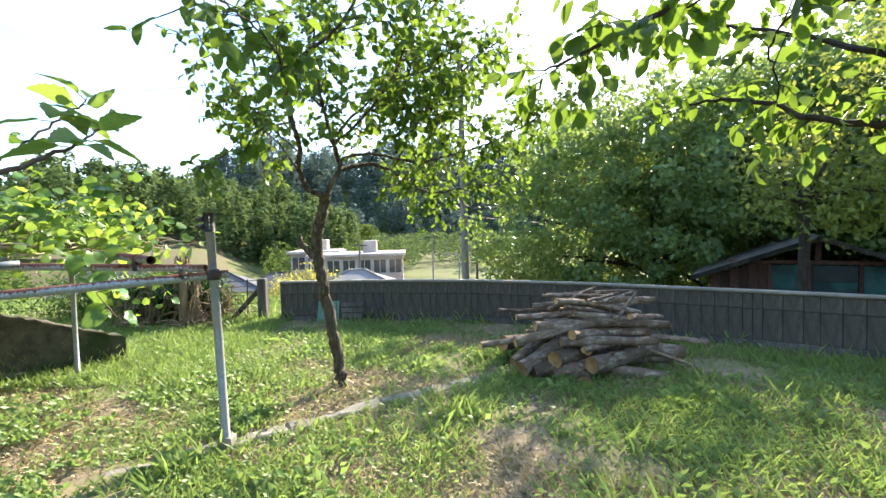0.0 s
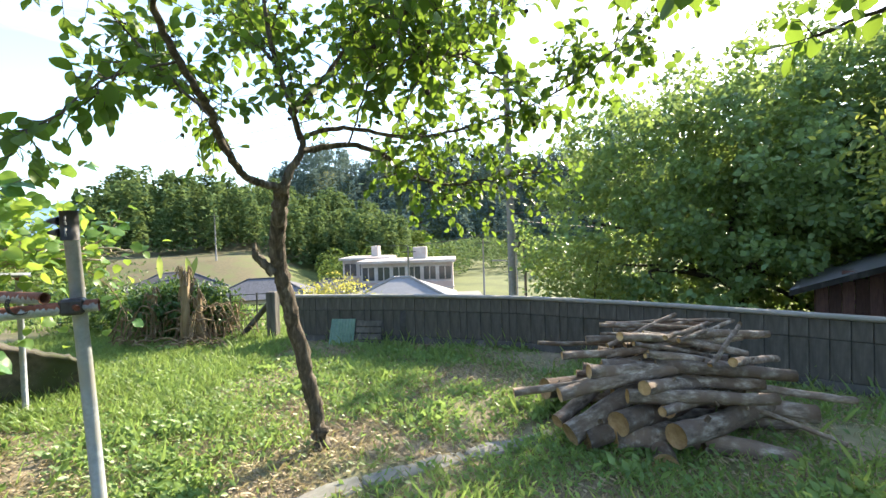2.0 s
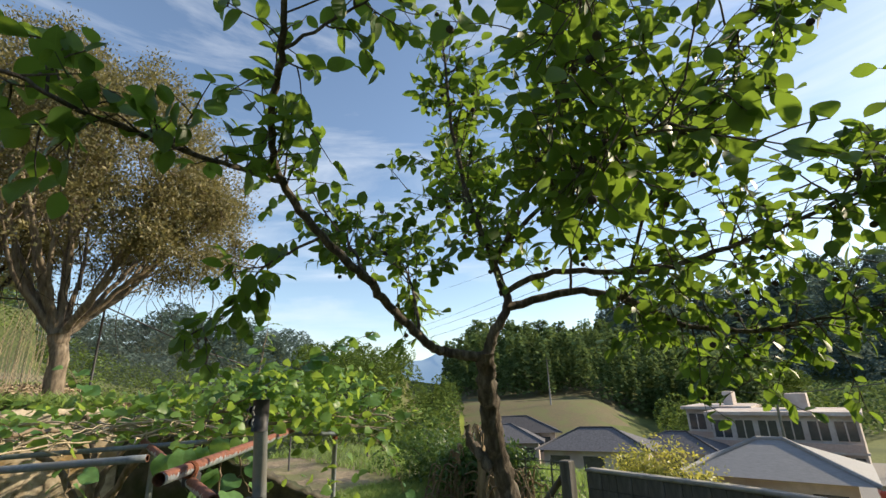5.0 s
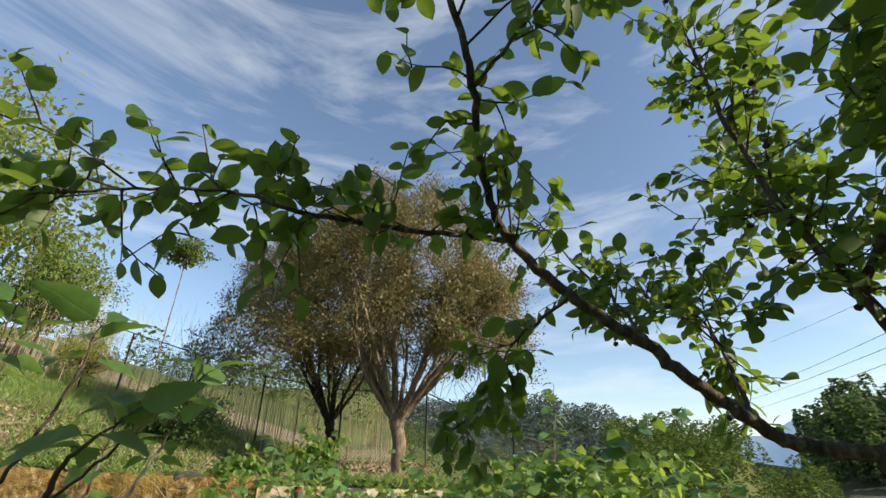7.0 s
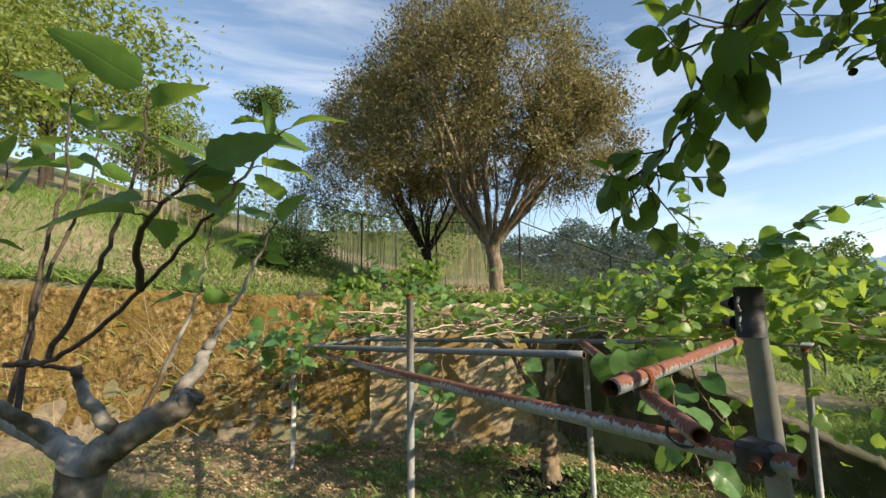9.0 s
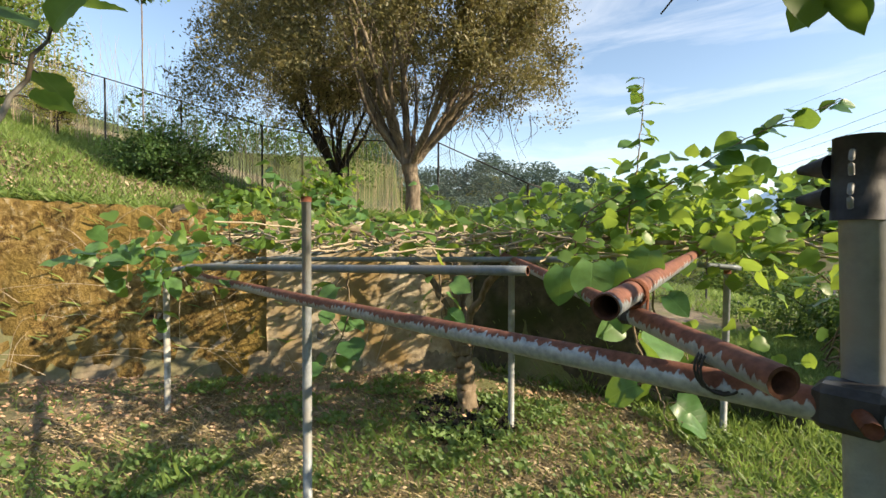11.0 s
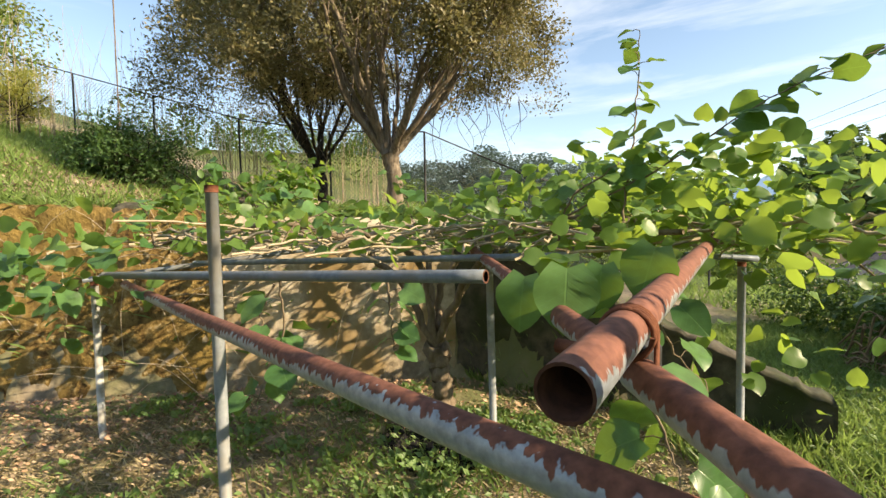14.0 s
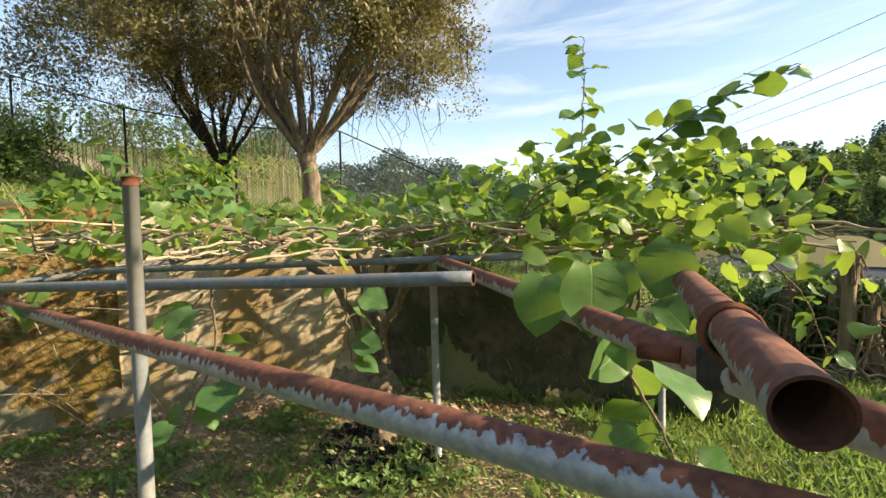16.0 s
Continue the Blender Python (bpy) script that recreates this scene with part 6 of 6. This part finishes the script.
# ---------------------------------------------------------------- shed behind the wall
def shed():
    ob = base("shed", (7.3, 10.6, -1.5), "old red-brown timber shed with metal gable roof and teal sheeting", "shed")
    m = pose(7.62, 9.34, 0, 0, 0, -34)
    def q(name, lo, hi, mat, bev=0.01, label=""):
        bm = bmesh.new()
        box(bm, lo, hi, bev, m)
        part(name, bm, mat, ob, label)
    for i in range(6):
        q("board", (-1.85 + i * 0.175, 0, -2.0), (-1.68 + i * 0.175, 0.06, 0.4 + 0.055 * i), M_SHEDRED, 0.006)
    q("back_wall", (-1.85, 3.4, -2.0), (1.9, 3.46, 0.4), M_SHEDRED)
    q("side_wall", (-1.88, 0.07, -2.0), (-1.82, 3.4, 0.4), M_SHEDRED)
    q("side_wall", (1.86, 0.07, -2.0), (1.92, 3.4, 0.4), M_SHEDRED)
    q("tarpaulin", (-0.8, 0.02, -2.0), (1.85, 0.05, 0.6), M_TEAL, 0.004, "dark teal tarpaulin over the opening")
    q("window_pane", (-0.08, -0.012, 0.28), (0.58, 0.01, 0.58), M_GLASS, 0.004, "grimy window")
    for x in (-0.82, -0.16, 0.6, 1.8):
        q("stud", (x, -0.02, -2.0), (x + 0.07, 0.015, 0.66), M_SHEDRED)
    q("tie_beam", (-1.5, -0.03, 0.62), (1.5, 0.05, 0.7), M_SHEDRED)
    q("king_post", (-0.05, -0.02, 0.7), (0.05, 0.05, 1.08), M_SHEDRED)
    for sx in (-1, 1):
        bm = bmesh.new()
        vs = [(0.0, -0.45, 1.2), (sx * 2.2, -0.45, 0.36), (sx * 2.2, 3.8, 0.36), (0.0, 3.8, 1.2)]
        f = bm.faces.new([bm.verts.new(v) for v in vs])
        bmesh.ops.solidify(bm, geom=[f], thickness=0.07)
        bmesh.ops.transform(bm, matrix=m, verts=bm.verts[:])
        roof = part("roof", bm, M_ROOFGREY, ob, "pale metal roof sheet")
        for k in range(9):
            bm = bmesh.new()
            y = -0.43 + k * 0.52
            vs = [(0.0, y, 1.21), (sx * 2.2, y, 0.37), (sx * 2.2, y + 0.04, 0.37), (0.0, y + 0.04, 1.21)]
            f = bm.faces.new([bm.verts.new(v) for v in vs])
            bmesh.ops.solidify(bm, geom=[f], thickness=-0.03)
            bmesh.ops.transform(bm, matrix=m, verts=bm.verts[:])
            part("seam", bm, M_ROOFGREY, roof)
        bm = bmesh.new()
        vs = [(0.0, -0.47, 1.2), (sx * 2.2, -0.47, 0.36), (sx * 2.2, -0.47, 0.26), (0.0, -0.47, 1.1)]
        f = bm.faces.new([bm.verts.new(v) for v in vs])
        bmesh.ops.solidify(bm, geom=[f], thickness=0.03)
        bmesh.ops.transform(bm, matrix=m, verts=bm.verts[:])
        part("bargeboard", bm, M_CONC, ob)


shed()


# ---------------------------------------------------------------- buildings in the valley
def flat_block(name, at, yaw, w, d, h, storeys, bays, label, category="building"):
    ob = base(name, at, label, category)
    m = pose(at[0], at[1], at[2], 0, 0, yaw)
    def q(n, lo, hi, mat, par=ob, bev=0.0, lab=""):
        bm = bmesh.new()
        box(bm, lo, hi, bev, m)
        return part(n, bm, mat, par, lab)
    q("wall", (-w / 2, 0, 0), (w / 2, d, h), M_PLASTER, lab="cream rendered wall")
    q("roof", (-w / 2 - 0.4, -0.9, h), (w / 2 + 0.4, d + 0.4, h + 0.35), M_PLASTER, lab="flat roof slab")
    q("penthouse", (w * 0.05, d * 0.4, h + 0.35), (w * 0.2, d * 0.7, h + 2.0), M_PLASTER)
    sh = h / storeys
    for s in range(storeys):
        if s:
            q("balcony_slab", (-w / 2 - 0.2, -0.8, s * sh - 0.2), (w / 2 + 0.2, 0, s * sh), M_PLASTER)
            q("band", (-w / 2, -0.82, s * sh), (w / 2, -0.72, s * sh + 0.7), M_PINK, lab="pinkish parapet band")
        for b in range(bays):
            x0 = -w / 2 + w * (b + 0.12) / bays
            x1 = -w / 2 + w * (b + 0.88) / bays
            win = q("window", (x0, -0.05, s * sh + 0.9), (x1, 0.02, s * sh + sh - 0.55), M_GLASS)
            q("frame", ((x0 + x1) / 2 - 0.06, -0.09, s * sh + 0.9), ((x0 + x1) / 2 + 0.06, -0.052, s * sh + sh - 0.55), M_PLASTER, win)
    return ob


def hip_house(name, at, yaw, w, d, h, rise, roofmat, label, over=0.7):
    ob = base(name, at, label, "house")
    m = pose(at[0], at[1], at[2], 0, 0, yaw)
    bm = bmesh.new()
    box(bm, (-w / 2, -d / 2, -1.0), (w / 2, d / 2, h), 0.02, m)
    part("wall", bm, M_PLASTER, ob)
    bm = bmesh.new()
    W, D, k = w / 2 + over, d / 2 + over, max(0.5, w / 2 - d / 2)
    vs = [bm.verts.new(p) for p in ((-W, -D, h), (W, -D, h), (W, D, h), (-W, D, h), (-k, 0, h + rise), (k, 0, h + rise))]
    for f in ((0, 1, 5, 4), (1, 2, 5), (2, 3, 4, 5), (3, 0, 4), (3, 2, 1, 0)):
        bm.faces.new([vs[i] for i in f])
    bmesh.ops.transform(bm, matrix=m, verts=bm.verts[:])
    roof = part("roof", bm, roofmat, ob)
    for a, b in (((-k, 0, h + rise), (k, 0, h + rise)), ((-W, -D, h), (-k, 0, h + rise)), ((W, -D, h), (k, 0, h + rise))):
        t = Tubes()
        t.add([m @ Vector(a), m @ Vector(b)], 0.11, 6)
        mpart("ridge", t.mesh("ridge"), roofmat, roof)
    for i in range(3):
        bm = bmesh.new()
        x0 = -w / 2 + w * (i + 0.2) / 3
        box(bm, (x0, -d / 2 - 0.04, 0.5), (x0 + w * 0.2, -d / 2 + 0.02, h - 0.5), 0.01, m)
        part("window", bm, M_GLASS, ob)
    return ob


flat_block("apartment_building", (-12.6, 61.0, -8.2), 6, 12.4, 8.0, 6.4, 2, 6, "two-storey cream and pink building with flat roof and long balconies")
flat_block("apartment_building", (-20.5, 68.0, -8.2), 6, 7.0, 8.0, 6.6, 2, 3, "low cream building wing with flat roof")
hip_house("house", (-5.7, 28.5, -4.75), 8, 5.4, 4.6, 2.6, 1.25, M_ROOFGREY, "low house with pale grey hipped roof below the garden")
for i, (x, y, z, yaw, w) in enumerate(((-36.0, 46.0, -6.6, 35, 7), (-47.0, 41.0, -6.4, 30, 7), (-24.0, 45.0, -6.5, 20, 9), (-38.0, 50.0, -6.0, 40, 9), (-21.0, 56.0, -7.6, 10, 8))):
    hip_house("house", (x, y, z), yaw, w, 6, 2.6, 1.7, M_TILE, "farmhouse with dark tiled hipped roof in the valley")
road = bmesh.new()
pts = bend([(20, 44, -6.92), (6, 46, -6.92), (-4, 52, -6.92), (-8, 70, -6.92)], 8)
last = None
for i, c in enumerate(pts):
    d = unit(pts[min(i + 1, len(pts) - 1)] - pts[max(i - 1, 0)])
    n = V([-d[1], d[0], 0]) * 4.5
    cur = [road.verts.new(c + n), road.verts.new(c - n)]
    if last:
        road.faces.new((last[0], last[1], cur[1], cur[0]))
    last = cur
tagged(part("road", road, M_ROAD), "pale asphalt road in the valley", "road", kind="structure")


def car(x, y, z, yaw, mat, label):
    ob = base("car", (x, y, z), label, "car", "parked cars")
    m = pose(x, y, z, 0, 0, yaw)
    bm = bmesh.new()
    box(bm, (-2.0, -0.8, 0.3), (2.0, 0.8, 0.85), 0.12, m)
    part("body", bm, mat, ob)
    bm = bmesh.new()
    vs = box(bm, (-1.2, -0.72, 0.83), (1.3, 0.72, 1.4), 0.0)
    for v in vs:
        if v.co.z > 1.2:
            v.co.x *= 0.7
    bmesh.ops.transform(bm, matrix=m, verts=bm.verts[:])
    part("cabin", bm, M_GLASS, ob, "dark glazed cabin")
    bm = bmesh.new()
    box(bm, (-0.8, -0.68, 1.385), (0.85, 0.68, 1.45), 0.02, m)
    part("roof", bm, mat, ob)
    for wx in (-1.25, 1.25):
        for wy in (-0.78, 0.78):
            t = Tubes()
            t.add([m @ Vector((wx, wy - 0.1, 0.32)), m @ Vector((wx, wy + 0.1, 0.32))], 0.32, 14)
            mpart("wheel", t.mesh("wheel"), M_TYRE, ob)


car(-3.0, 50.0, -6.9, 10, M_REDCAR, "small red car parked by the road")
car(-1.2, 53.5, -6.9, 15, M_WHITECAR, "white car parked by the road")
for i, (x, y, h) in enumerate(((-50.0, 75.2, 8.3), (2.0, 60.0, 7.5), (-9.5, 48.0, 7.6), (-2.5, 66.0, 8.0))):
    t = Tubes()
    z = float(height(x, y))
    t.add([(x, y, z - 0.5), (x, y, z + h)], [0.15, 0.09], 8)
    ob = base("utility_pole", (x, y, z), "thin distant utility pole with a crossarm", "utility pole")
    mpart("shaft", t.mesh("shaft"), M_POLE, ob)
    bm = bmesh.new()
    box(bm, (x - 0.8, y - 0.05, z + h - 0.6), (x + 0.8, y + 0.05, z + h - 0.5))
    part("crossarm", bm, M_STEEL, ob)
lamp = base("street_lamp", (1.0, 47.0, -6.95), "grey street lamp with a curved arm", "street lamp")
t = Tubes()
t.add(bend([(1.0, 47, -7.2), (1.0, 47, -4.0), (1.0, 47, -1.6), (0.7, 47, -1.1), (-0.1, 47, -1.0)], 6), 0.07, 8)
mpart("pole", t.mesh("pole"), M_POLE, lamp)
bm = bmesh.new()
box(bm, (-0.75, 46.85, -1.1), (-0.05, 47.15, -0.95), 0.04)
part("head", bm, M_CONC_PALE, lamp)

# ---------------------------------------------------------------- woods, far ridge
r = np.random.default_rng(81)


def woods(name, n, zone, hgt, mat, label, cone, per=46, leaf=(0.1, 0.2)):
    """Trees on the hills, each a loose stack of leaf clumps; one object for what nobody could count."""
    x, y = [], []
    az = r.uniform(zone[0], zone[1], n)
    d = np.sqrt(r.uniform(zone[2] ** 2, zone[3] ** 2, n))
    x, y = -np.sin(np.radians(az)) * d, np.cos(np.radians(az)) * d
    z = height(x, y)
    h = r.uniform(*hgt, n)
    u = r.random((n, per))
    wid = h[:, None] * (np.where(cone, 0.13 * (1 - u) ** 0.8 + 0.015, 0.3 * np.sin(np.pi * np.clip(u, 0.05, 0.98)) ** 0.6))
    a = r.uniform(0, 6.28, (n, per))
    p = np.stack([x[:, None] + np.cos(a) * wid, y[:, None] + np.sin(a) * wid, z[:, None] + h[:, None] * (0.08 + 0.92 * u)], -1).reshape(-1, 3)
    out = np.stack([np.cos(a), np.sin(a), np.full_like(a, -0.3 if cone else 0.3)], -1).reshape(-1, 3)
    me = leaf_mesh(name, p, out + random_ways(n * per, r) * 0.4, V([0, 0, 1.0]) + random_ways(n * per, r) * 0.6, np.repeat(h, per) * r.uniform(*leaf, n * per), CLUMP)
    tagged(mpart(name, me, mat), label, "woods", kind="stuff")


woods("conifer_woods", 330, (12, 46, 104, 160), (9.0, 14.5), M_FOREST, "dark conifer plantation on the near hill", True, 260, (0.04, 0.09))
woods("broadleaf_woods", 300, (10, 45, 145, 200), (7, 10), M_FOREST_B, "fresh green broadleaf crest of the hill", False, 170, (0.06, 0.11))
# far_woods and hazy_woods carry their haze in the leaf colour.
woods("far_woods", 1800, (-40, 34, 200, 340), (10, 17), M_FOREST_HAZE, "wooded hillside across the valley, haze tinted into its leaves", True, 90, (0.06, 0.12))
woods("near_woods", 190, (44.5, 63, 40, 110), (3.5, 6.5), M_FOREST_B, "green woods below the mesh fence", False, 220, (0.05, 0.1))
woods("hazy_woods", 900, (56, 104, 215, 345), (9, 15), M_FOREST_HAZE, "hazy wooded ridge beyond the mesh fence", False, 80, (0.08, 0.15))
woods("valley_woods", 200, (-16, 10, 95, 200), (4.5, 8), M_FOREST, "trees along the valley floor behind the houses", False, 130, (0.06, 0.12))
woods("valley_trees", 40, (8, 22, 75, 100), (4, 7), M_FOREST_B, "yellow-green trees behind the building", False, 220, (0.05, 0.1))
woods("hill_woods", 240, (66, 140, 70, 160), (4, 8), M_FOREST_B, "mixed woods on the hill behind the bank", False, 150, (0.05, 0.1))
woods("side_woods", 300, (-110, -36, 30, 140), (6, 11), M_FOREST, "woods beside the garden", False, 110, (0.06, 0.13))
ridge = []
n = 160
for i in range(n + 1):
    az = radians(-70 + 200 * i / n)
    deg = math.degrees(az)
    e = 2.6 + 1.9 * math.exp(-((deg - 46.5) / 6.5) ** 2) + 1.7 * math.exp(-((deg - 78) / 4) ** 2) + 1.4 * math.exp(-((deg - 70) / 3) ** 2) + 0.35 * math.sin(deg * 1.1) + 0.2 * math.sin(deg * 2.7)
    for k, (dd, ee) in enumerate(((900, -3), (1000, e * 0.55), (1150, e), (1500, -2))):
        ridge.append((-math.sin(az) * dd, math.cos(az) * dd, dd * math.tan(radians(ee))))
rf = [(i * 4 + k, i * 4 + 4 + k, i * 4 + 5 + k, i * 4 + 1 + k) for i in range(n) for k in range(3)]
tagged(mpart("backdrop", smooth(raw_mesh("backdrop", V(ridge), V(rf))), M_FAR_HAZE), "mountains on the horizon, coloured and glowing blue as haze", "mountains", kind="structure")

# ---------------------------------------------------------------- grass, weeds, litter
r = np.random.default_rng(91)


def scatter(n, x0, x1, y0, y1, cover):
    x, y = r.uniform(x0, x1, n), r.uniform(y0, y1, n)
    keep = r.random(n) < cover(x, y)
    return x[keep], y[keep]


def patch(x, y):
    """Uneven cover of the lawn, 0 to 1."""
    a = np.sin(x * 1.9 + 0.7 * np.sin(y * 2.3)) * np.sin(y * 1.6 + 1.1 * np.sin(x * 1.3 + 2))
    b = np.sin(x * 5.1 + y * 2.2) * np.sin(y * 4.7 - x * 1.7)
    return np.clip(0.42 + 0.48 * a + 0.3 * b, 0.03, 1)


def yard(x, y):
    ok = (fence_side(x, y) < -0.05) | (x < -2.6)
    wx = W2[0][0] + (np.clip(y, 3.4, 5.6) - 3.4) / 2.2 * (W2[1][0] - W2[0][0])
    low = (x > wx + 0.05) | (y > 5.7)
    return ok & low & (y < 8.5) & (y > -3)


def lawn(x, y):
    near_wall = np.clip((x + 5.0) / 3.0, 0.1, 1)
    on_strip = np.abs((y - 4.05) - 0.72 * (x + 0.4)) < 0.12
    return yard(x, y) * patch(x, y) * np.where(y < 5.5, near_wall, 1) * np.where(on_strip, 0.1, 1)


def sprinkle(name, n, area, cover, size, shape, mat, label, category, tilt, lift=0.0):
    x, y = scatter(n, *area, cover)
    z = height(x, y) + lift
    k = len(x)
    a = r.uniform(0, 6.28, k)
    way = np.stack([np.cos(a) * tilt, np.sin(a) * tilt, np.full(k, 1.0 - 0.6 * tilt)], -1) + r.normal(size=(k, 3)) * 0.15
    up = np.stack([-np.sin(a), np.cos(a), np.full(k, 0.4 + tilt)], -1) + r.normal(size=(k, 3)) * 0.3
    tagged(mpart(name, leaf_mesh(name, np.stack([x, y, z], -1), way, up, r.uniform(*size, k), shape), mat), label, category, kind="stuff")


GARDEN = (-5.4, 6.5, -0.5, 8.4)
sprinkle("grass", 240000, GARDEN, lawn, (0.04, 0.13), BLADE, M_BLADE, "short uneven grass of the garden", "grass", 0.45)
sprinkle("tall_grass", 26000, GARDEN, lambda x, y: lawn(x, y) * ((fence_side(x, y) > -0.9) | (patch(x * 1.3 + 4, y * 1.2) > 0.75)), (0.12, 0.26), BLADE, M_BLADE, "longer tufts of grass along the wall", "grass", 0.4)
sprinkle("weeds", 190000, GARDEN, lawn, (0.025, 0.065), SMALL, M_WEED, "small broad-leaved weeds in the grass", "weeds", 0.85, 0.03)
sprinkle("broad_weeds", 75000, GARDEN, lambda x, y: lawn(x, y) * (patch(x * 1.7 + 3, y * 1.9 - 2) > 0.62), (0.045, 0.1), SMALL, M_WEED, "clumps of broad-leaved weeds in the grass", "weeds", 0.7, 0.04)
sprinkle("vine_weeds", 30000, (-5.3, -1.2, 0.6, 5.0), lambda x, y: yard(x, y) * (patch(x * 2.3 + 1, y * 2.1 + 5) > 0.6), (0.03, 0.075), SMALL, M_WEED, "patches of fresh low weeds under the trellis", "weeds", 0.7, 0.05)
sprinkle("dry_grass", 110000, GARDEN, lambda x, y: yard(x, y) * np.clip(0.9 - 0.8 * patch(x, y), 0.1, 1), (0.04, 0.12), BLADE, M_STRAW, "dry straw-coloured grass between the green", "grass", 0.8)
sprinkle("dry_litter", 140000, GARDEN, lambda x, y: yard(x, y) * (1.05 - patch(x, y)), (0.012, 0.042), SMALL, M_DRY, "dry brown leaf litter and stems on the soil", "litter", 0.98, 0.012)
sprinkle("fallen_leaves", 9000, (-5.5, -3.0, -1.5, 5.2), lambda x, y: yard(x, y) * np.clip((-3.9 - x) / 1.4, 0, 1), (0.025, 0.06), SMALL, M_RED_LITTER, "reddish-brown fallen leaves below the wall", "fallen leaves", 0.95, 0.03)
sprinkle("bank_grass", 90000, (-16, -5.7, -9, 3.4), lambda x, y: np.clip(0.25 + 0.9 * patch(x * 0.6, y * 0.7) - 0.8 * ((x < -7.5) & (y > -0.2)), 0.03, 1), (0.06, 0.2), BLADE, M_BLADE, "sunlit grass on the bank above the wall", "grass", 0.4)
sprinkle("edge_grass", 9000, (-5.95, -5.6, -6.5, 3.3), lambda x, y: np.clip(patch(x * 2, y * 1.5) + 0.15, 0, 1), (0.1, 0.3), BLADE, M_BLADE, "grass hanging over the edge of the retaining wall", "grass", 0.75)
sprinkle("bank_litter", 26000, (-13, -5.7, -3, 5.0), lambda x, y: 0.7 * np.ones_like(x), (0.04, 0.1), SMALL, M_DRY, "dry leaf litter under the bank trees", "litter", 0.95, 0.02)
sprinkle("slope_grass", 30000, (-5.6, -3.4, 3.5, 7.2), lambda x, y: ~yard(x, y) * 1.0, (0.08, 0.2), BLADE, M_BLADE, "bright grass on the ramp behind the low wall", "grass", 0.4)
sprinkle("back_grass", 70000, (-5.4, 6.5, -3.0, -0.5), lawn, (0.04, 0.13), BLADE, M_BLADE, "short uneven grass behind the start of the path", "grass", 0.45)
sprinkle("gate_grass", 60000, (-7.0, -2.4, 4.6, 8.6), lambda x, y: 0.45 + 0.5 * patch(x * 1.4, y * 1.3 + 2), (0.06, 0.16), BLADE, M_BLADE, "fresh grass on the way to the gate", "grass", 0.45)
sprinkle("outer_grass", 60000, (-14, 12, 5.5, 17), lambda x, y: ~yard(x, y) * 0.9, (0.12, 0.3), BLADE, M_BLADE, "rough grass on the slope beyond the garden", "grass", 0.4)

# ---------------------------------------------------------------- the wall's blocks, last
r = np.random.default_rng(97)
BLOCKS = {}
s = 0.02
count = 0
while s < fence_len - 0.5 and count < 297:
    w = (0.1, 0.19, 0.145)[int(r.choice(3, p=[0.2, 0.5, 0.3]))]
    x, y, a = fence_frame(s + w / 2)
    for row, (z0, tall) in enumerate(((0.1, 0.37), (0.472, 0.183))):
        if (w, row) not in BLOCKS:
            bm = bmesh.new()
            box(bm, (-w / 2 + 0.003, 0, 0.003), (w / 2 - 0.003, 0.04, tall - 0.002), 0.004)
            me = bpy.data.meshes.new("block")
            bm.to_mesh(me)
            bm.free()
            me.materials.append(M_CONC)
            BLOCKS[w, row] = me
        ob = hang(new("block", BLOCKS[w, row]), fence)
        ob.matrix_basis = pose(x, y, z0, r.normal() * 0.3, 0, math.degrees(a) + r.normal() * 0.3) @ Matrix.Translation((0, r.uniform(-0.006, 0.003), 0))
        count += 1
    s += w
